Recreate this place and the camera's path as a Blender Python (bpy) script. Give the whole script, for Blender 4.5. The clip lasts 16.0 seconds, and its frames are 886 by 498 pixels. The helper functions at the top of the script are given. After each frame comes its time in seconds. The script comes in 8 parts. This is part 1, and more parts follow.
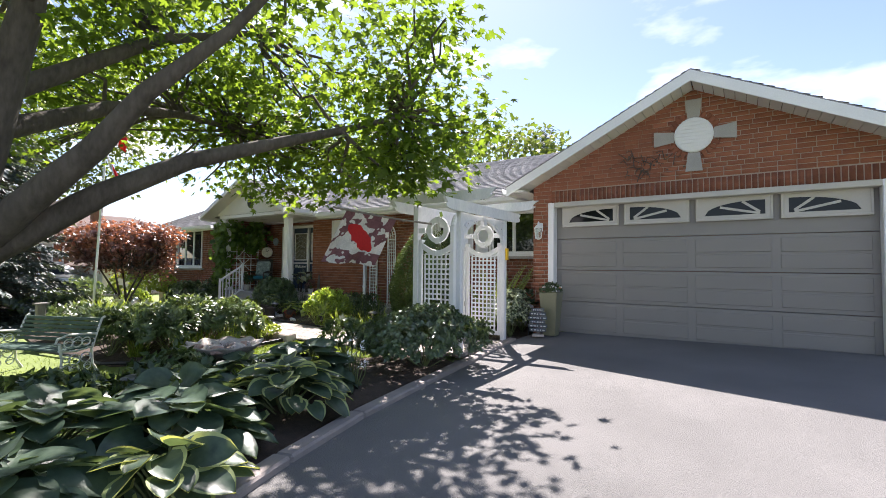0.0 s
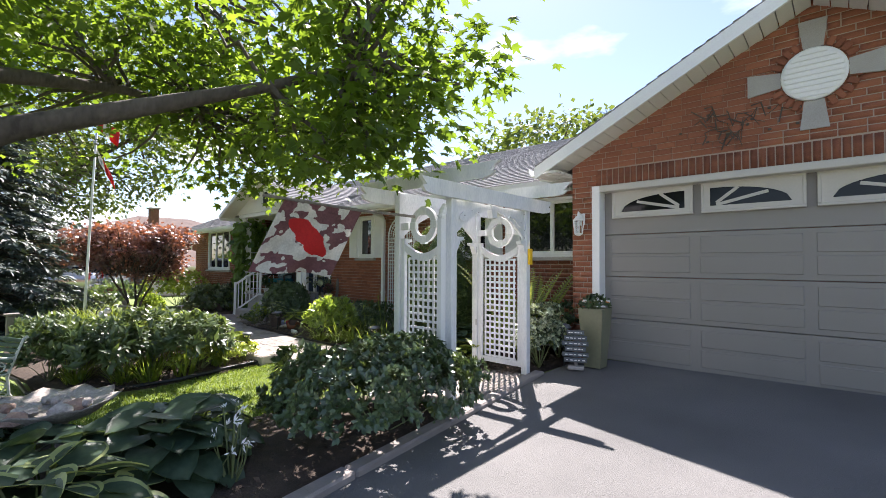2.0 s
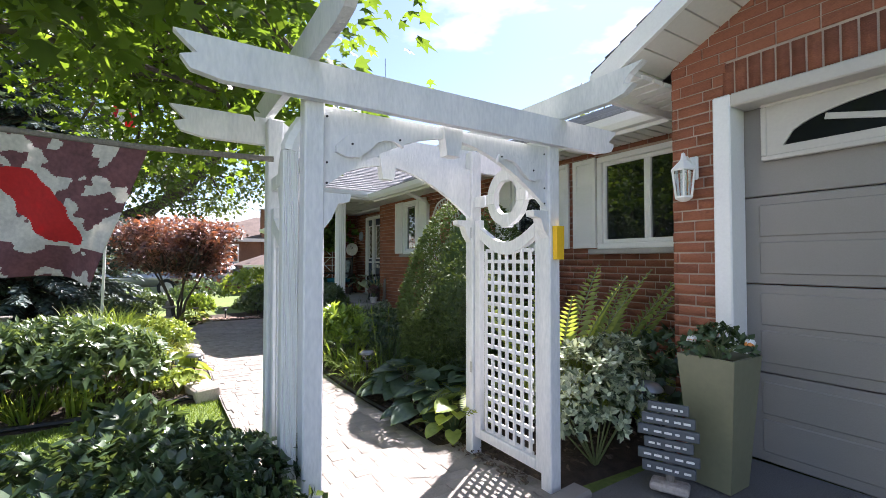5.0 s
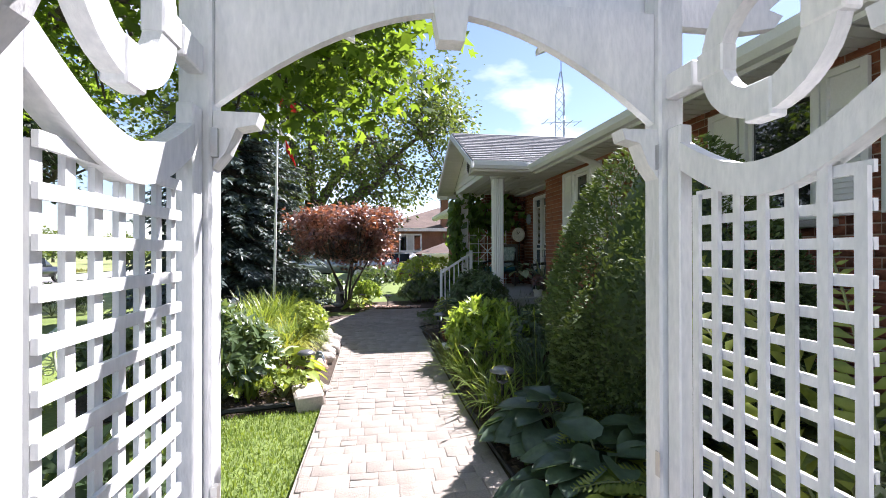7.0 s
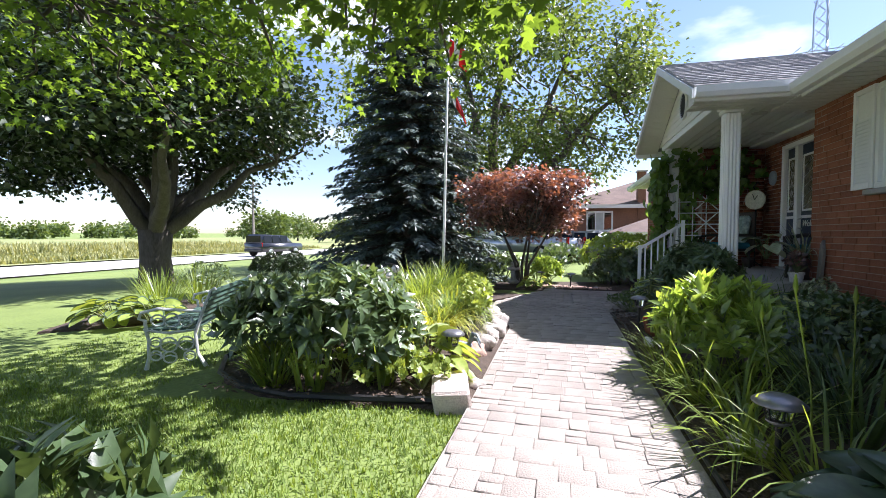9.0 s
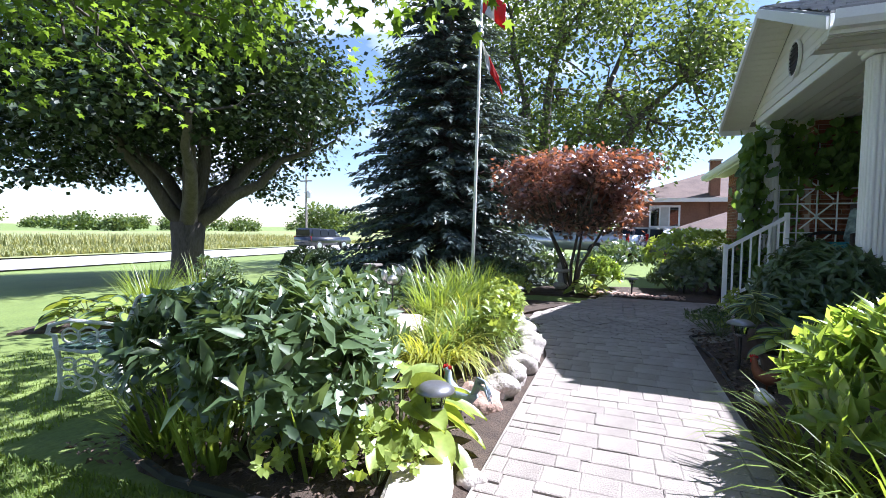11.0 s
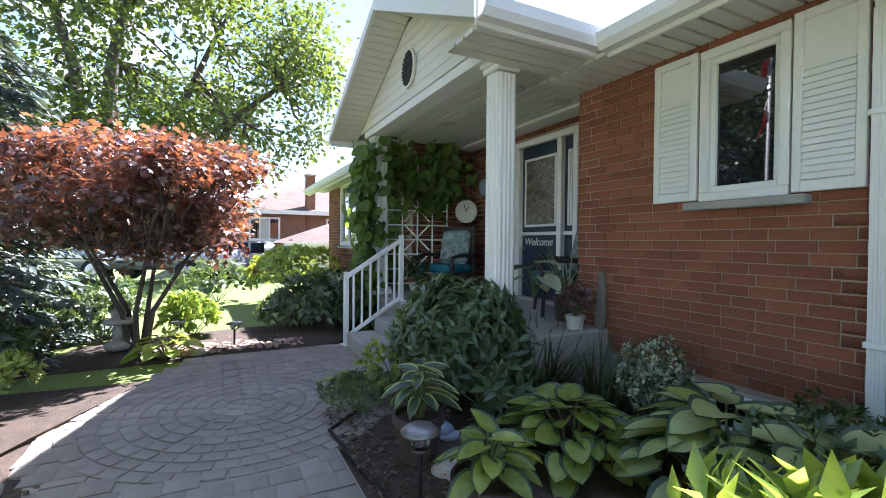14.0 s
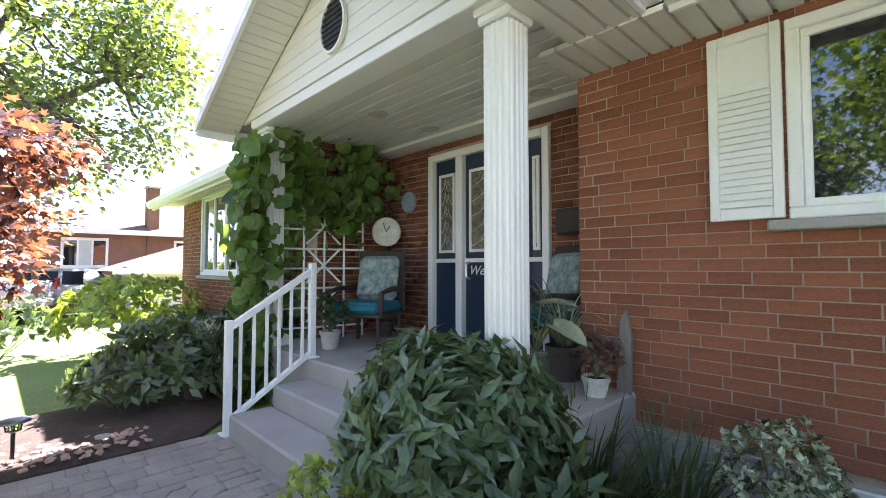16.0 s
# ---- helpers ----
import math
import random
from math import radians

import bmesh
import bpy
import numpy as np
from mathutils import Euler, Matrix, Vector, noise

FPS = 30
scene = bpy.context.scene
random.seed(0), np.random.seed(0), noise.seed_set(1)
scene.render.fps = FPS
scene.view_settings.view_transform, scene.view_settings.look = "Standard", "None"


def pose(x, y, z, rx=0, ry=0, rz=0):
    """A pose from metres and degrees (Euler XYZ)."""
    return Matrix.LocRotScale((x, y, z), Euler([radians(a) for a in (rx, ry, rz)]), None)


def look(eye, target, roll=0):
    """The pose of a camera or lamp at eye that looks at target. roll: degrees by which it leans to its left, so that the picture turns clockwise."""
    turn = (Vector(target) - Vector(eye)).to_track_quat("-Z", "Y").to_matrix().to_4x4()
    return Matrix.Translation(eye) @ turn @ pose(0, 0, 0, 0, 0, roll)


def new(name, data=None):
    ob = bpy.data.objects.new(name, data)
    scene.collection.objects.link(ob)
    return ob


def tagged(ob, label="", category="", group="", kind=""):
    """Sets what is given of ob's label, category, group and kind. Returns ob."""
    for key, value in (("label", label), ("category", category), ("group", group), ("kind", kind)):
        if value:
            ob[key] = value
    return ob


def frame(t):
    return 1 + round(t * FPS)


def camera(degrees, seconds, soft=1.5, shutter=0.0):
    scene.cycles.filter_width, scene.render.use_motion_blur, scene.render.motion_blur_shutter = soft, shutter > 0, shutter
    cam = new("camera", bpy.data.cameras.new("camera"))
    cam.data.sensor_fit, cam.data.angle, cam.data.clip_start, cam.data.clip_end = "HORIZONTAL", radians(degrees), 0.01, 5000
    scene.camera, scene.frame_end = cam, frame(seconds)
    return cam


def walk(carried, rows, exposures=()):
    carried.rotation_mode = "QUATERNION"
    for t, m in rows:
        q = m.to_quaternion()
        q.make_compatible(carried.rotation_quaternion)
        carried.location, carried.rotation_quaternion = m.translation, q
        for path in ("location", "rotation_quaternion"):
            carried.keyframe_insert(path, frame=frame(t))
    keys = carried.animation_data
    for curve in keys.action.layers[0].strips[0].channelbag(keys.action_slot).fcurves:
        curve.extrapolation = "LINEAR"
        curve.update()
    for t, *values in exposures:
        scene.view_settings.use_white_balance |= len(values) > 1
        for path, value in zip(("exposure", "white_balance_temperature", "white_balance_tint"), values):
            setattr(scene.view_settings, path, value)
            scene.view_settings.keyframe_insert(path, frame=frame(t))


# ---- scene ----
cam = camera(89.6, 16.0, soft=0.8)
PATH = [
    (0, (-0.08, 0.943, 1.131), (-1.19, 2.605, 1.211), 0.6),
    (0.5, (-0.203, 1.422, 1.125), (-1.367, 3.046, 1.219), 0.6),
    (1, (-0.276, 1.846, 1.165), (-1.502, 3.423, 1.252), 0.5),
    (1.5, (-0.33, 2.307, 1.229), (-1.609, 3.843, 1.297), 0.35),
    (2, (-0.445, 2.777, 1.254), (-1.779, 4.265, 1.318), 0.3),
    (2.5, (-0.523, 3.236, 1.275), (-1.908, 4.678, 1.336), 0.1),
    (3, (-0.662, 3.666, 1.293), (-2.099, 5.055, 1.344), 0.1),
    (3.5, (-0.798, 4.088, 1.271), (-2.292, 5.415, 1.336), 0.0),
    (4.75, (-1.254, 5.14, 1.245), (-2.895, 6.283, 1.298), 0.0),
    (5.8, (-1.801, 5.856, 1.222), (-3.631, 6.661, 1.258), 0.05),
    (6, (-1.922, 5.935, 1.225), (-3.776, 6.688, 1.25), 0.0),
    (6.2, (-2.048, 6.037, 1.224), (-3.925, 6.727, 1.25), 0.0),
    (6.5, (-2.23, 6.14, 1.21), (-4.146, 6.713, 1.234), -0.05),
    (7, (-2.585, 6.271, 1.155), (-4.562, 6.574, 1.164), -0.1),
    (7.5, (-2.936, 6.341, 1.147), (-4.933, 6.451, 1.13), -0.1),
    (8, (-3.261, 6.362, 1.076), (-5.259, 6.297, 1.04), 0.1),
    (8.5, (-3.517, 6.365, 0.968), (-5.493, 6.06, 0.91), 0.25),
    (9, (-3.791, 6.365, 0.921), (-5.724, 5.856, 0.854), 0.3),
    (9.2, (-3.893, 6.369, 0.91), (-5.808, 5.798, 0.845), 0.4),
    (10.25, (-4.58, 6.36, 0.895), (-6.44, 5.62, 0.81), 0.75),
    (11.3, (-5.265, 6.343, 0.9), (-7.13, 5.627, 0.803), 1.0),
    (11.5, (-5.393, 6.344, 0.899), (-7.278, 5.681, 0.806), 1.0),
    (12, (-5.716, 6.331, 0.936), (-7.67, 5.914, 0.853), 0.9),
    (12.5, (-6.02, 6.369, 0.968), (-8.017, 6.291, 0.893), 0.85),
    (13, (-6.293, 6.368, 0.996), (-8.257, 6.739, 0.952), 0.85),
    (13.5, (-6.626, 6.348, 1.056), (-8.5, 7.046, 1.019), 0.8),
    (14, (-6.971, 6.371, 1.084), (-8.753, 7.279, 1.055), 0.5),
    (14.5, (-7.32, 6.383, 1.127), (-9.018, 7.441, 1.126), 0.3),
    (15, (-7.707, 6.387, 1.141), (-9.328, 7.558, 1.172), 0.2),
    (15.5, (-8.074, 6.457, 1.136), (-9.601, 7.747, 1.19), 0.05),
    (16, (-8.423, 6.523, 1.136), (-9.863, 7.909, 1.216), 0.0),
]
EXPOSURES = [(0, 1.72, 6500, 21), (6, 1.92, 6150, 21), (7.5, 1.62, 6100, 21), (8.4, 1.78, 6000, 21), (9.2, 1.66, 5900, 22), (12.5, 1.98, 5350, 18), (13.5, 2.36, 5650, 20), (16, 3.25, 6100, 26)]
walk(cam, [(t, look(eye, target, roll)) for t, eye, target, roll in PATH], EXPOSURES)

# ---- daylight: sun behind the house, high in the north-west of the plan ----
SUN = Vector((-0.454, 0.66, 1.0)).normalized()
world = bpy.data.worlds.new("sky")
scene.world = world
world.use_nodes = True
wn, wl = world.node_tree.nodes, world.node_tree.links
sky = wn.new("ShaderNodeTexSky")
sky.sky_type, sky.sun_disc = "NISHITA", False
sky.sun_elevation = math.asin(SUN.z)
sky.sun_rotation = math.atan2(SUN.x, SUN.y)
sky.air_density, sky.dust_density, sky.ozone_density = 1.0, 0.35, 1.0
# thin fair-weather clouds over the blue
wc = wn.new("ShaderNodeTexCoord")
wm = wn.new("ShaderNodeMapping")
wm.inputs["Scale"].default_value = (1.0, 1.0, 2.6)
wnoise = wn.new("ShaderNodeTexNoise")
wnoise.inputs["Scale"].default_value, wnoise.inputs["Detail"].default_value = 2.3, 7.0
wramp = wn.new("ShaderNodeValToRGB")
wramp.color_ramp.elements[0].position, wramp.color_ramp.elements[1].position = 0.55, 0.72
wmix = wn.new("ShaderNodeMixRGB")
wmix.inputs["Color2"].default_value = (9.5, 9.7, 10.0, 1)
wl.new(wc.outputs["Generated"], wm.inputs["Vector"])
wl.new(wm.outputs["Vector"], wnoise.inputs["Vector"])
wl.new(wnoise.outputs["Fac"], wramp.inputs["Fac"])
wl.new(wramp.outputs["Color"], wmix.inputs["Fac"])
wl.new(sky.outputs["Color"], wmix.inputs["Color1"])
wl.new(wmix.outputs["Color"], wn["Background"].inputs["Color"])
wn["Background"].inputs["Strength"].default_value = 0.066
sun = new("sun", bpy.data.lights.new("sun", "SUN"))
sun.data.energy, sun.data.angle, sun.data.color = 5.0, radians(0.53), (1.0, 0.96, 0.89)
sun.matrix_world = look(SUN * 60, (0, 0, 0))

# ---- materials ----
def material(name, color, rough=0.6, metal=0.0, var=0.15, scale=6.0, fine=60.0, bump=0.15, tint=None, obj_random=0.0, island=0.0, leaf=0.0, spec=0.5, stretch=None, coat=0.0, glow_tint=(2.3, 2.0, 0.9)):
    """A procedural surface: base colour varied at two scales, with fine relief."""
    m = bpy.data.materials.new(name)
    m.use_nodes = True
    n, l = m.node_tree.nodes, m.node_tree.links
    b = n["Principled BSDF"]
    b.inputs["Roughness"].default_value, b.inputs["Metallic"].default_value = rough, metal
    b.inputs["Specular IOR Level"].default_value = spec
    b.inputs["Coat Weight"].default_value = coat
    co = n.new("ShaderNodeTexCoord")
    src = co.outputs["Object"]
    if stretch:
        mp = n.new("ShaderNodeMapping")
        mp.inputs["Scale"].default_value = stretch
        l.new(src, mp.inputs["Vector"])
        src = mp.outputs["Vector"]
    big, small = n.new("ShaderNodeTexNoise"), n.new("ShaderNodeTexNoise")
    big.inputs["Scale"].default_value, big.inputs["Detail"].default_value = scale, 4
    small.inputs["Scale"].default_value, small.inputs["Detail"].default_value = fine, 3
    l.new(src, big.inputs["Vector"])
    l.new(src, small.inputs["Vector"])
    add = n.new("ShaderNodeMath")
    add.operation = "ADD"
    l.new(big.outputs["Fac"], add.inputs[0])
    l.new(small.outputs["Fac"], add.inputs[1])
    last = add.outputs[0]
    for kind, amount in (("ShaderNodeObjectInfo", obj_random), ("ShaderNodeNewGeometry", island)):
        if amount:
            info = n.new(kind)
            out = info.outputs["Random"] if kind == "ShaderNodeObjectInfo" else info.outputs["Random Per Island"]
            mad = n.new("ShaderNodeMath")
            mad.operation = "MULTIPLY_ADD"
            mad.inputs[1].default_value = amount
            l.new(out, mad.inputs[0])
            sub = n.new("ShaderNodeMath")
            sub.operation = "SUBTRACT"
            sub.inputs[1].default_value = amount * 0.5
            l.new(last, mad.inputs[2])
            l.new(mad.outputs[0], sub.inputs[0])
            last = sub.outputs[0]
    ramp = n.new("ShaderNodeMapRange")
    ramp.inputs["From Min"].default_value, ramp.inputs["From Max"].default_value = 0.55, 1.45
    l.new(last, ramp.inputs["Value"])
    mix = n.new("ShaderNodeMixRGB")
    dark = [c * (1 - var) for c in color]
    light = list(tint) if tint else [min(1, c * (1 + var)) for c in color]
    mix.inputs["Color1"].default_value, mix.inputs["Color2"].default_value = (*dark, 1), (*light, 1)
    l.new(ramp.outputs["Result"], mix.inputs["Fac"])
    l.new(mix.outputs["Color"], b.inputs["Base Color"])
    if bump:
        bp = n.new("ShaderNodeBump")
        bp.inputs["Strength"].default_value, bp.inputs["Distance"].default_value = bump, 0.01
        l.new(small.outputs["Fac"], bp.inputs["Height"])
        l.new(bp.outputs["Normal"], b.inputs["Normal"])
    if leaf:
        tr = n.new("ShaderNodeBsdfTranslucent")
        glow = n.new("ShaderNodeMixRGB")
        glow.blend_type = "MULTIPLY"
        glow.inputs["Fac"].default_value = 1.0
        glow.inputs["Color2"].default_value = (*glow_tint, 1)
        l.new(mix.outputs["Color"], glow.inputs["Color1"])
        l.new(glow.outputs["Color"], tr.inputs["Color"])
        mx = n.new("ShaderNodeMixShader")
        mx.inputs["Fac"].default_value = leaf
        l.new(b.outputs["BSDF"], mx.inputs[1])
        l.new(tr.outputs["BSDF"], mx.inputs[2])
        l.new(mx.outputs["Shader"], n["Material Output"].inputs["Surface"])
    return m


def glass_material(name, color=(0.9, 0.95, 0.95), rough=0.02):
    m = bpy.data.materials.new(name)
    m.use_nodes = True
    b = m.node_tree.nodes["Principled BSDF"]
    b.inputs["Base Color"].default_value = (*color, 1)
    b.inputs["Roughness"].default_value = rough
    b.inputs["Transmission Weight"].default_value = 1.0
    b.inputs["IOR"].default_value = 1.45
    return m


BRICK = material("red_brick", (0.28, 0.092, 0.05), 0.85, var=0.38, scale=3, fine=60, bump=0.8, tint=(0.37, 0.135, 0.072), obj_random=0.5, island=0.4, stretch=(1, 1, 4.5))
MORTAR = material("mortar", (0.4, 0.31, 0.25), 0.95, var=0.2, scale=8, fine=120, bump=0.4)
WHITE = material("white_paint", (0.78, 0.78, 0.77), 0.45, var=0.06, scale=3, fine=70, bump=0.08)
WORN = material("weathered_white_wood", (0.7, 0.72, 0.74), 0.55, var=0.14, scale=5, fine=40, bump=0.25, tint=(0.82, 0.82, 0.82), stretch=(2, 2, 0.6))
VINYL = material("white_vinyl_siding", (0.74, 0.73, 0.68), 0.45, var=0.05, scale=2, fine=30, bump=0.05)
SOFFIT = material("ribbed_soffit", (0.66, 0.65, 0.6), 0.5, var=0.06, scale=2, fine=40, bump=0.05)
SHINGLE = material("grey_shingle", (0.3, 0.29, 0.285), 0.9, var=0.25, scale=4, fine=150, bump=0.5, tint=(0.42, 0.41, 0.4), island=0.4)
SHINGLE_RED = material("brown_shingle", (0.13, 0.1, 0.09), 0.95, var=0.3, scale=2, fine=30, bump=0.4, tint=(0.19, 0.145, 0.13), spec=0.2)
GARAGE = material("taupe_door_paint", (0.25, 0.23, 0.21), 0.5, var=0.08, scale=1.5, fine=160, bump=0.12)
CREAM = material("cream_trim", (0.5, 0.47, 0.42), 0.5, var=0.06, scale=3, fine=60, bump=0.08)
ASPHALT = material("asphalt", (0.13, 0.13, 0.126), 0.9, var=0.4, scale=0.7, fine=160, bump=0.9, tint=(0.215, 0.212, 0.203))
KERB = material("concrete_kerb", (0.27, 0.24, 0.22), 0.9, var=0.25, scale=5, fine=140, bump=0.5)
CONCRETE = material("grey_concrete", (0.36, 0.345, 0.32), 0.85, var=0.2, scale=3, fine=130, bump=0.35)
PAVER = material("stone_paver", (0.255, 0.222, 0.195), 0.88, var=0.28, scale=5, fine=120, bump=0.7, tint=(0.36, 0.318, 0.28), obj_random=0.3, island=0.3)
SAND = material("joint_sand", (0.3, 0.27, 0.235), 0.95, var=0.3, scale=9, fine=160, bump=0.5)
CHIPS = material("bark_chips", (0.06, 0.04, 0.028), 0.9, var=0.3, scale=20, fine=150, bump=0.4, tint=(0.17, 0.12, 0.085), island=0.7)
PALESTONE = material("pale_granite", (0.5, 0.42, 0.37), 0.8, var=0.3, scale=9, fine=90, bump=0.5, tint=(0.62, 0.54, 0.48))
SOIL = material("dark_mulch", (0.045, 0.032, 0.024), 0.95, var=0.5, scale=12, fine=120, bump=1.0, tint=(0.1, 0.07, 0.05))
GRASS = material("lawn", (0.11, 0.17, 0.035), 0.9, var=0.35, scale=0.7, fine=30, bump=0.6, tint=(0.2, 0.26, 0.06))
BLADE = material("grass_blade", (0.1, 0.18, 0.03), 0.6, var=0.3, scale=0.9, fine=20, bump=0, tint=(0.2, 0.28, 0.06), island=0.5, leaf=0.35)
FIELD = material("meadow", (0.17, 0.22, 0.06), 0.95, var=0.35, scale=0.12, fine=2.0, bump=0.6, tint=(0.27, 0.29, 0.11))
ROAD = material("road_asphalt", (0.36, 0.35, 0.34), 0.9, var=0.12, scale=0.3, fine=60, bump=0.2)
STONE = material("garden_stone", (0.38, 0.34, 0.3), 0.9, var=0.35, scale=5, fine=60, bump=0.8, tint=(0.55, 0.5, 0.46))
REDSTONE = material("pink_stone", (0.4, 0.27, 0.21), 0.9, var=0.3, scale=6, fine=60, bump=0.7)
BARK = material("bark", (0.075, 0.06, 0.05), 0.95, var=0.45, scale=5, fine=28, bump=1.0, tint=(0.13, 0.11, 0.095), stretch=(1, 1, 0.35))
MAPLE = material("maple_leaf", (0.056, 0.112, 0.02), 0.4, var=0.4, scale=0.8, fine=8, bump=0, tint=(0.11, 0.19, 0.035), island=0.5, leaf=0.58, glow_tint=(2.6, 2.2, 0.8))
# maple leaf darkened: the shade of a backlit crown put into its colour
SHADED_LEAF = material("shaded_leaf", (0.024, 0.045, 0.015), 0.36, var=0.4, scale=0.8, fine=8, bump=0, tint=(0.042, 0.07, 0.024), island=0.6, leaf=0.14, glow_tint=(2.2, 2.0, 0.9))
ASH = material("ash_leaf", (0.06, 0.1, 0.025), 0.45, var=0.3, scale=0.5, fine=8, bump=0, tint=(0.11, 0.16, 0.05), island=0.5, leaf=0.42)
SPRUCE = material("spruce_needles", (0.04, 0.066, 0.055), 0.55, var=0.35, scale=0.7, fine=12, bump=0, tint=(0.13, 0.18, 0.17), island=0.6, leaf=0.1)
REDLEAF = material("red_maple_leaf", (0.085, 0.055, 0.058), 0.34, var=0.4, scale=1.2, fine=8, bump=0, tint=(0.22, 0.155, 0.145), island=0.6, leaf=0.31, spec=1.0, glow_tint=(3.4, 1.6, 0.6))
HOSTA = material("blue_green_hosta", (0.045, 0.085, 0.055), 0.4, var=0.3, scale=5, fine=25, bump=0.2, tint=(0.095, 0.15, 0.095), island=0.4, leaf=0.25)
HOSTA_EDGE = material("pale_hosta_margin", (0.33, 0.39, 0.17), 0.4, var=0.15, scale=5, fine=30, bump=0.1, leaf=0.25)
LIME = material("lime_hosta", (0.2, 0.29, 0.05), 0.4, var=0.3, scale=5, fine=30, bump=0.2, tint=(0.34, 0.42, 0.11), island=0.4, leaf=0.35)
PEONY = material("peony_leaf", (0.065, 0.115, 0.05), 0.36, var=0.35, scale=3, fine=18, bump=0.1, tint=(0.14, 0.21, 0.095), island=0.5, leaf=0.3, spec=0.9)
# peony leaf lightened towards lime: sunlight put into the colour
SUNLIT_LEAF = material("sunlit_shrub_leaf", (0.13, 0.23, 0.045), 0.28, var=0.4, scale=3, fine=18, bump=0.1, tint=(0.29, 0.41, 0.095), island=0.7, leaf=0.5, spec=0.9)
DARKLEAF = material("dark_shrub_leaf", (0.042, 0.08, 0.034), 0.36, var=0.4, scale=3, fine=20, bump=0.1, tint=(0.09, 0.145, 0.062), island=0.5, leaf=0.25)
LOWLEAF = material("small_shrub_leaf", (0.05, 0.095, 0.045), 0.3, var=0.4, scale=3, fine=20, bump=0.1, tint=(0.115, 0.18, 0.085), island=0.6, leaf=0.25, spec=0.9)
CONIFER = material("dwarf_conifer", (0.05, 0.085, 0.022), 0.7, var=0.4, scale=4, fine=40, bump=0.2, tint=(0.11, 0.17, 0.05), island=0.5, leaf=0.18)
VARIEG = material("variegated_leaf", (0.09, 0.14, 0.06), 0.32, var=0.4, scale=8, fine=30, bump=0, tint=(0.42, 0.48, 0.34), island=1.1, leaf=0.2, spec=0.8)
LILY = material("daylily_blade", (0.1, 0.17, 0.03), 0.4, var=0.3, scale=3, fine=20, bump=0, tint=(0.22, 0.3, 0.06), island=0.6, leaf=0.4)
GOLDBLADE = material("gold_sedge_blade", (0.2, 0.26, 0.04), 0.4, var=0.25, scale=3, fine=20, bump=0, tint=(0.36, 0.38, 0.08), island=0.6, leaf=0.4)
FERN = material("fern_frond", (0.13, 0.2, 0.04), 0.45, var=0.3, scale=3, fine=20, bump=0, tint=(0.27, 0.33, 0.09), island=0.4, leaf=0.45)
VINE = material("vine_leaf", (0.07, 0.14, 0.03), 0.4, var=0.35, scale=3, fine=20, bump=0.05, tint=(0.15, 0.26, 0.06), island=0.5, leaf=0.4)
CORN = material("field_crop", (0.16, 0.2, 0.07), 0.7, var=0.35, scale=0.4, fine=3, bump=0, tint=(0.3, 0.3, 0.13), island=0.6, leaf=0.3)
STEM = material("plant_stem", (0.13, 0.16, 0.06), 0.6, var=0.3, bump=0)
FLOWER = material("white_petal", (0.75, 0.75, 0.72), 0.5, var=0.1, bump=0)
ORANGE = material("orange_petal", (0.7, 0.25, 0.04), 0.5, var=0.2, bump=0)
GLASS = glass_material("clear_glass")
DARKPANE = material("dark_window_glass", (0.012, 0.014, 0.016), 0.02, var=0.05, bump=0, spec=1.0, coat=1.0)
GARAGEPANE = material("dim_garage_glass", (0.01, 0.011, 0.012), 0.08, var=0.05, bump=0, spec=0.25)
NAVY = material("navy_door_paint", (0.015, 0.03, 0.06), 0.35, var=0.1, bump=0.05)
LEADED = material("leaded_glass", (0.06, 0.055, 0.045), 0.12, var=0.6, scale=14, fine=40, bump=0.6, tint=(0.3, 0.27, 0.2), spec=0.9)
BLACK = material("black_metal", (0.02, 0.02, 0.021), 0.45, metal=0.3, var=0.2, bump=0.05)
SHADE_CAP = material("grey_lamp_cap", (0.2, 0.2, 0.21), 0.35, metal=0.6, var=0.15, bump=0.05)
STEEL = material("brushed_steel", (0.5, 0.5, 0.5), 0.35, metal=0.9, var=0.1, bump=0.05)
GREENWOOD = material("dark_green_slat", (0.035, 0.075, 0.06), 0.5, var=0.3, scale=4, fine=40, bump=0.25, tint=(0.07, 0.13, 0.1), stretch=(0.4, 3, 3))
CASTIRON = material("chalky_white_cast_iron", (0.62, 0.63, 0.6), 0.6, var=0.2, scale=8, fine=60, bump=0.3)
OLIVE = material("olive_glazed_planter", (0.19, 0.19, 0.12), 0.35, var=0.12, scale=3, fine=30, bump=0.05)
TERRA = material("dark_resin_pot", (0.075, 0.055, 0.05), 0.55, var=0.25, scale=5, fine=40, bump=0.15)
TEAL = material("teal_cushion", (0.01, 0.13, 0.17), 0.85, var=0.2, scale=5, fine=160, bump=0.3)
PATTERN = material("patterned_cushion", (0.01, 0.06, 0.09), 0.9, var=0.4, scale=22, fine=9, bump=0.2, tint=(0.42, 0.5, 0.45))
WICKER = material("dark_wicker", (0.035, 0.025, 0.02), 0.6, var=0.4, fine=90, bump=0.8)
YELLOW = material("yellow_plastic", (0.8, 0.48, 0.01), 0.45, var=0.1, bump=0.05)
WOODGREY = material("weathered_grey_wood", (0.2, 0.18, 0.16), 0.85, var=0.35, scale=4, fine=40, bump=0.6, stretch=(3, 3, 0.4))
SLATE = material("painted_slate_sign", (0.1, 0.11, 0.12), 0.7, var=0.25, bump=0.2)
RED = material("red_cloth", (0.6, 0.03, 0.03), 0.8, var=0.15, bump=0.1, leaf=0.35, glow_tint=(1, 1, 1))
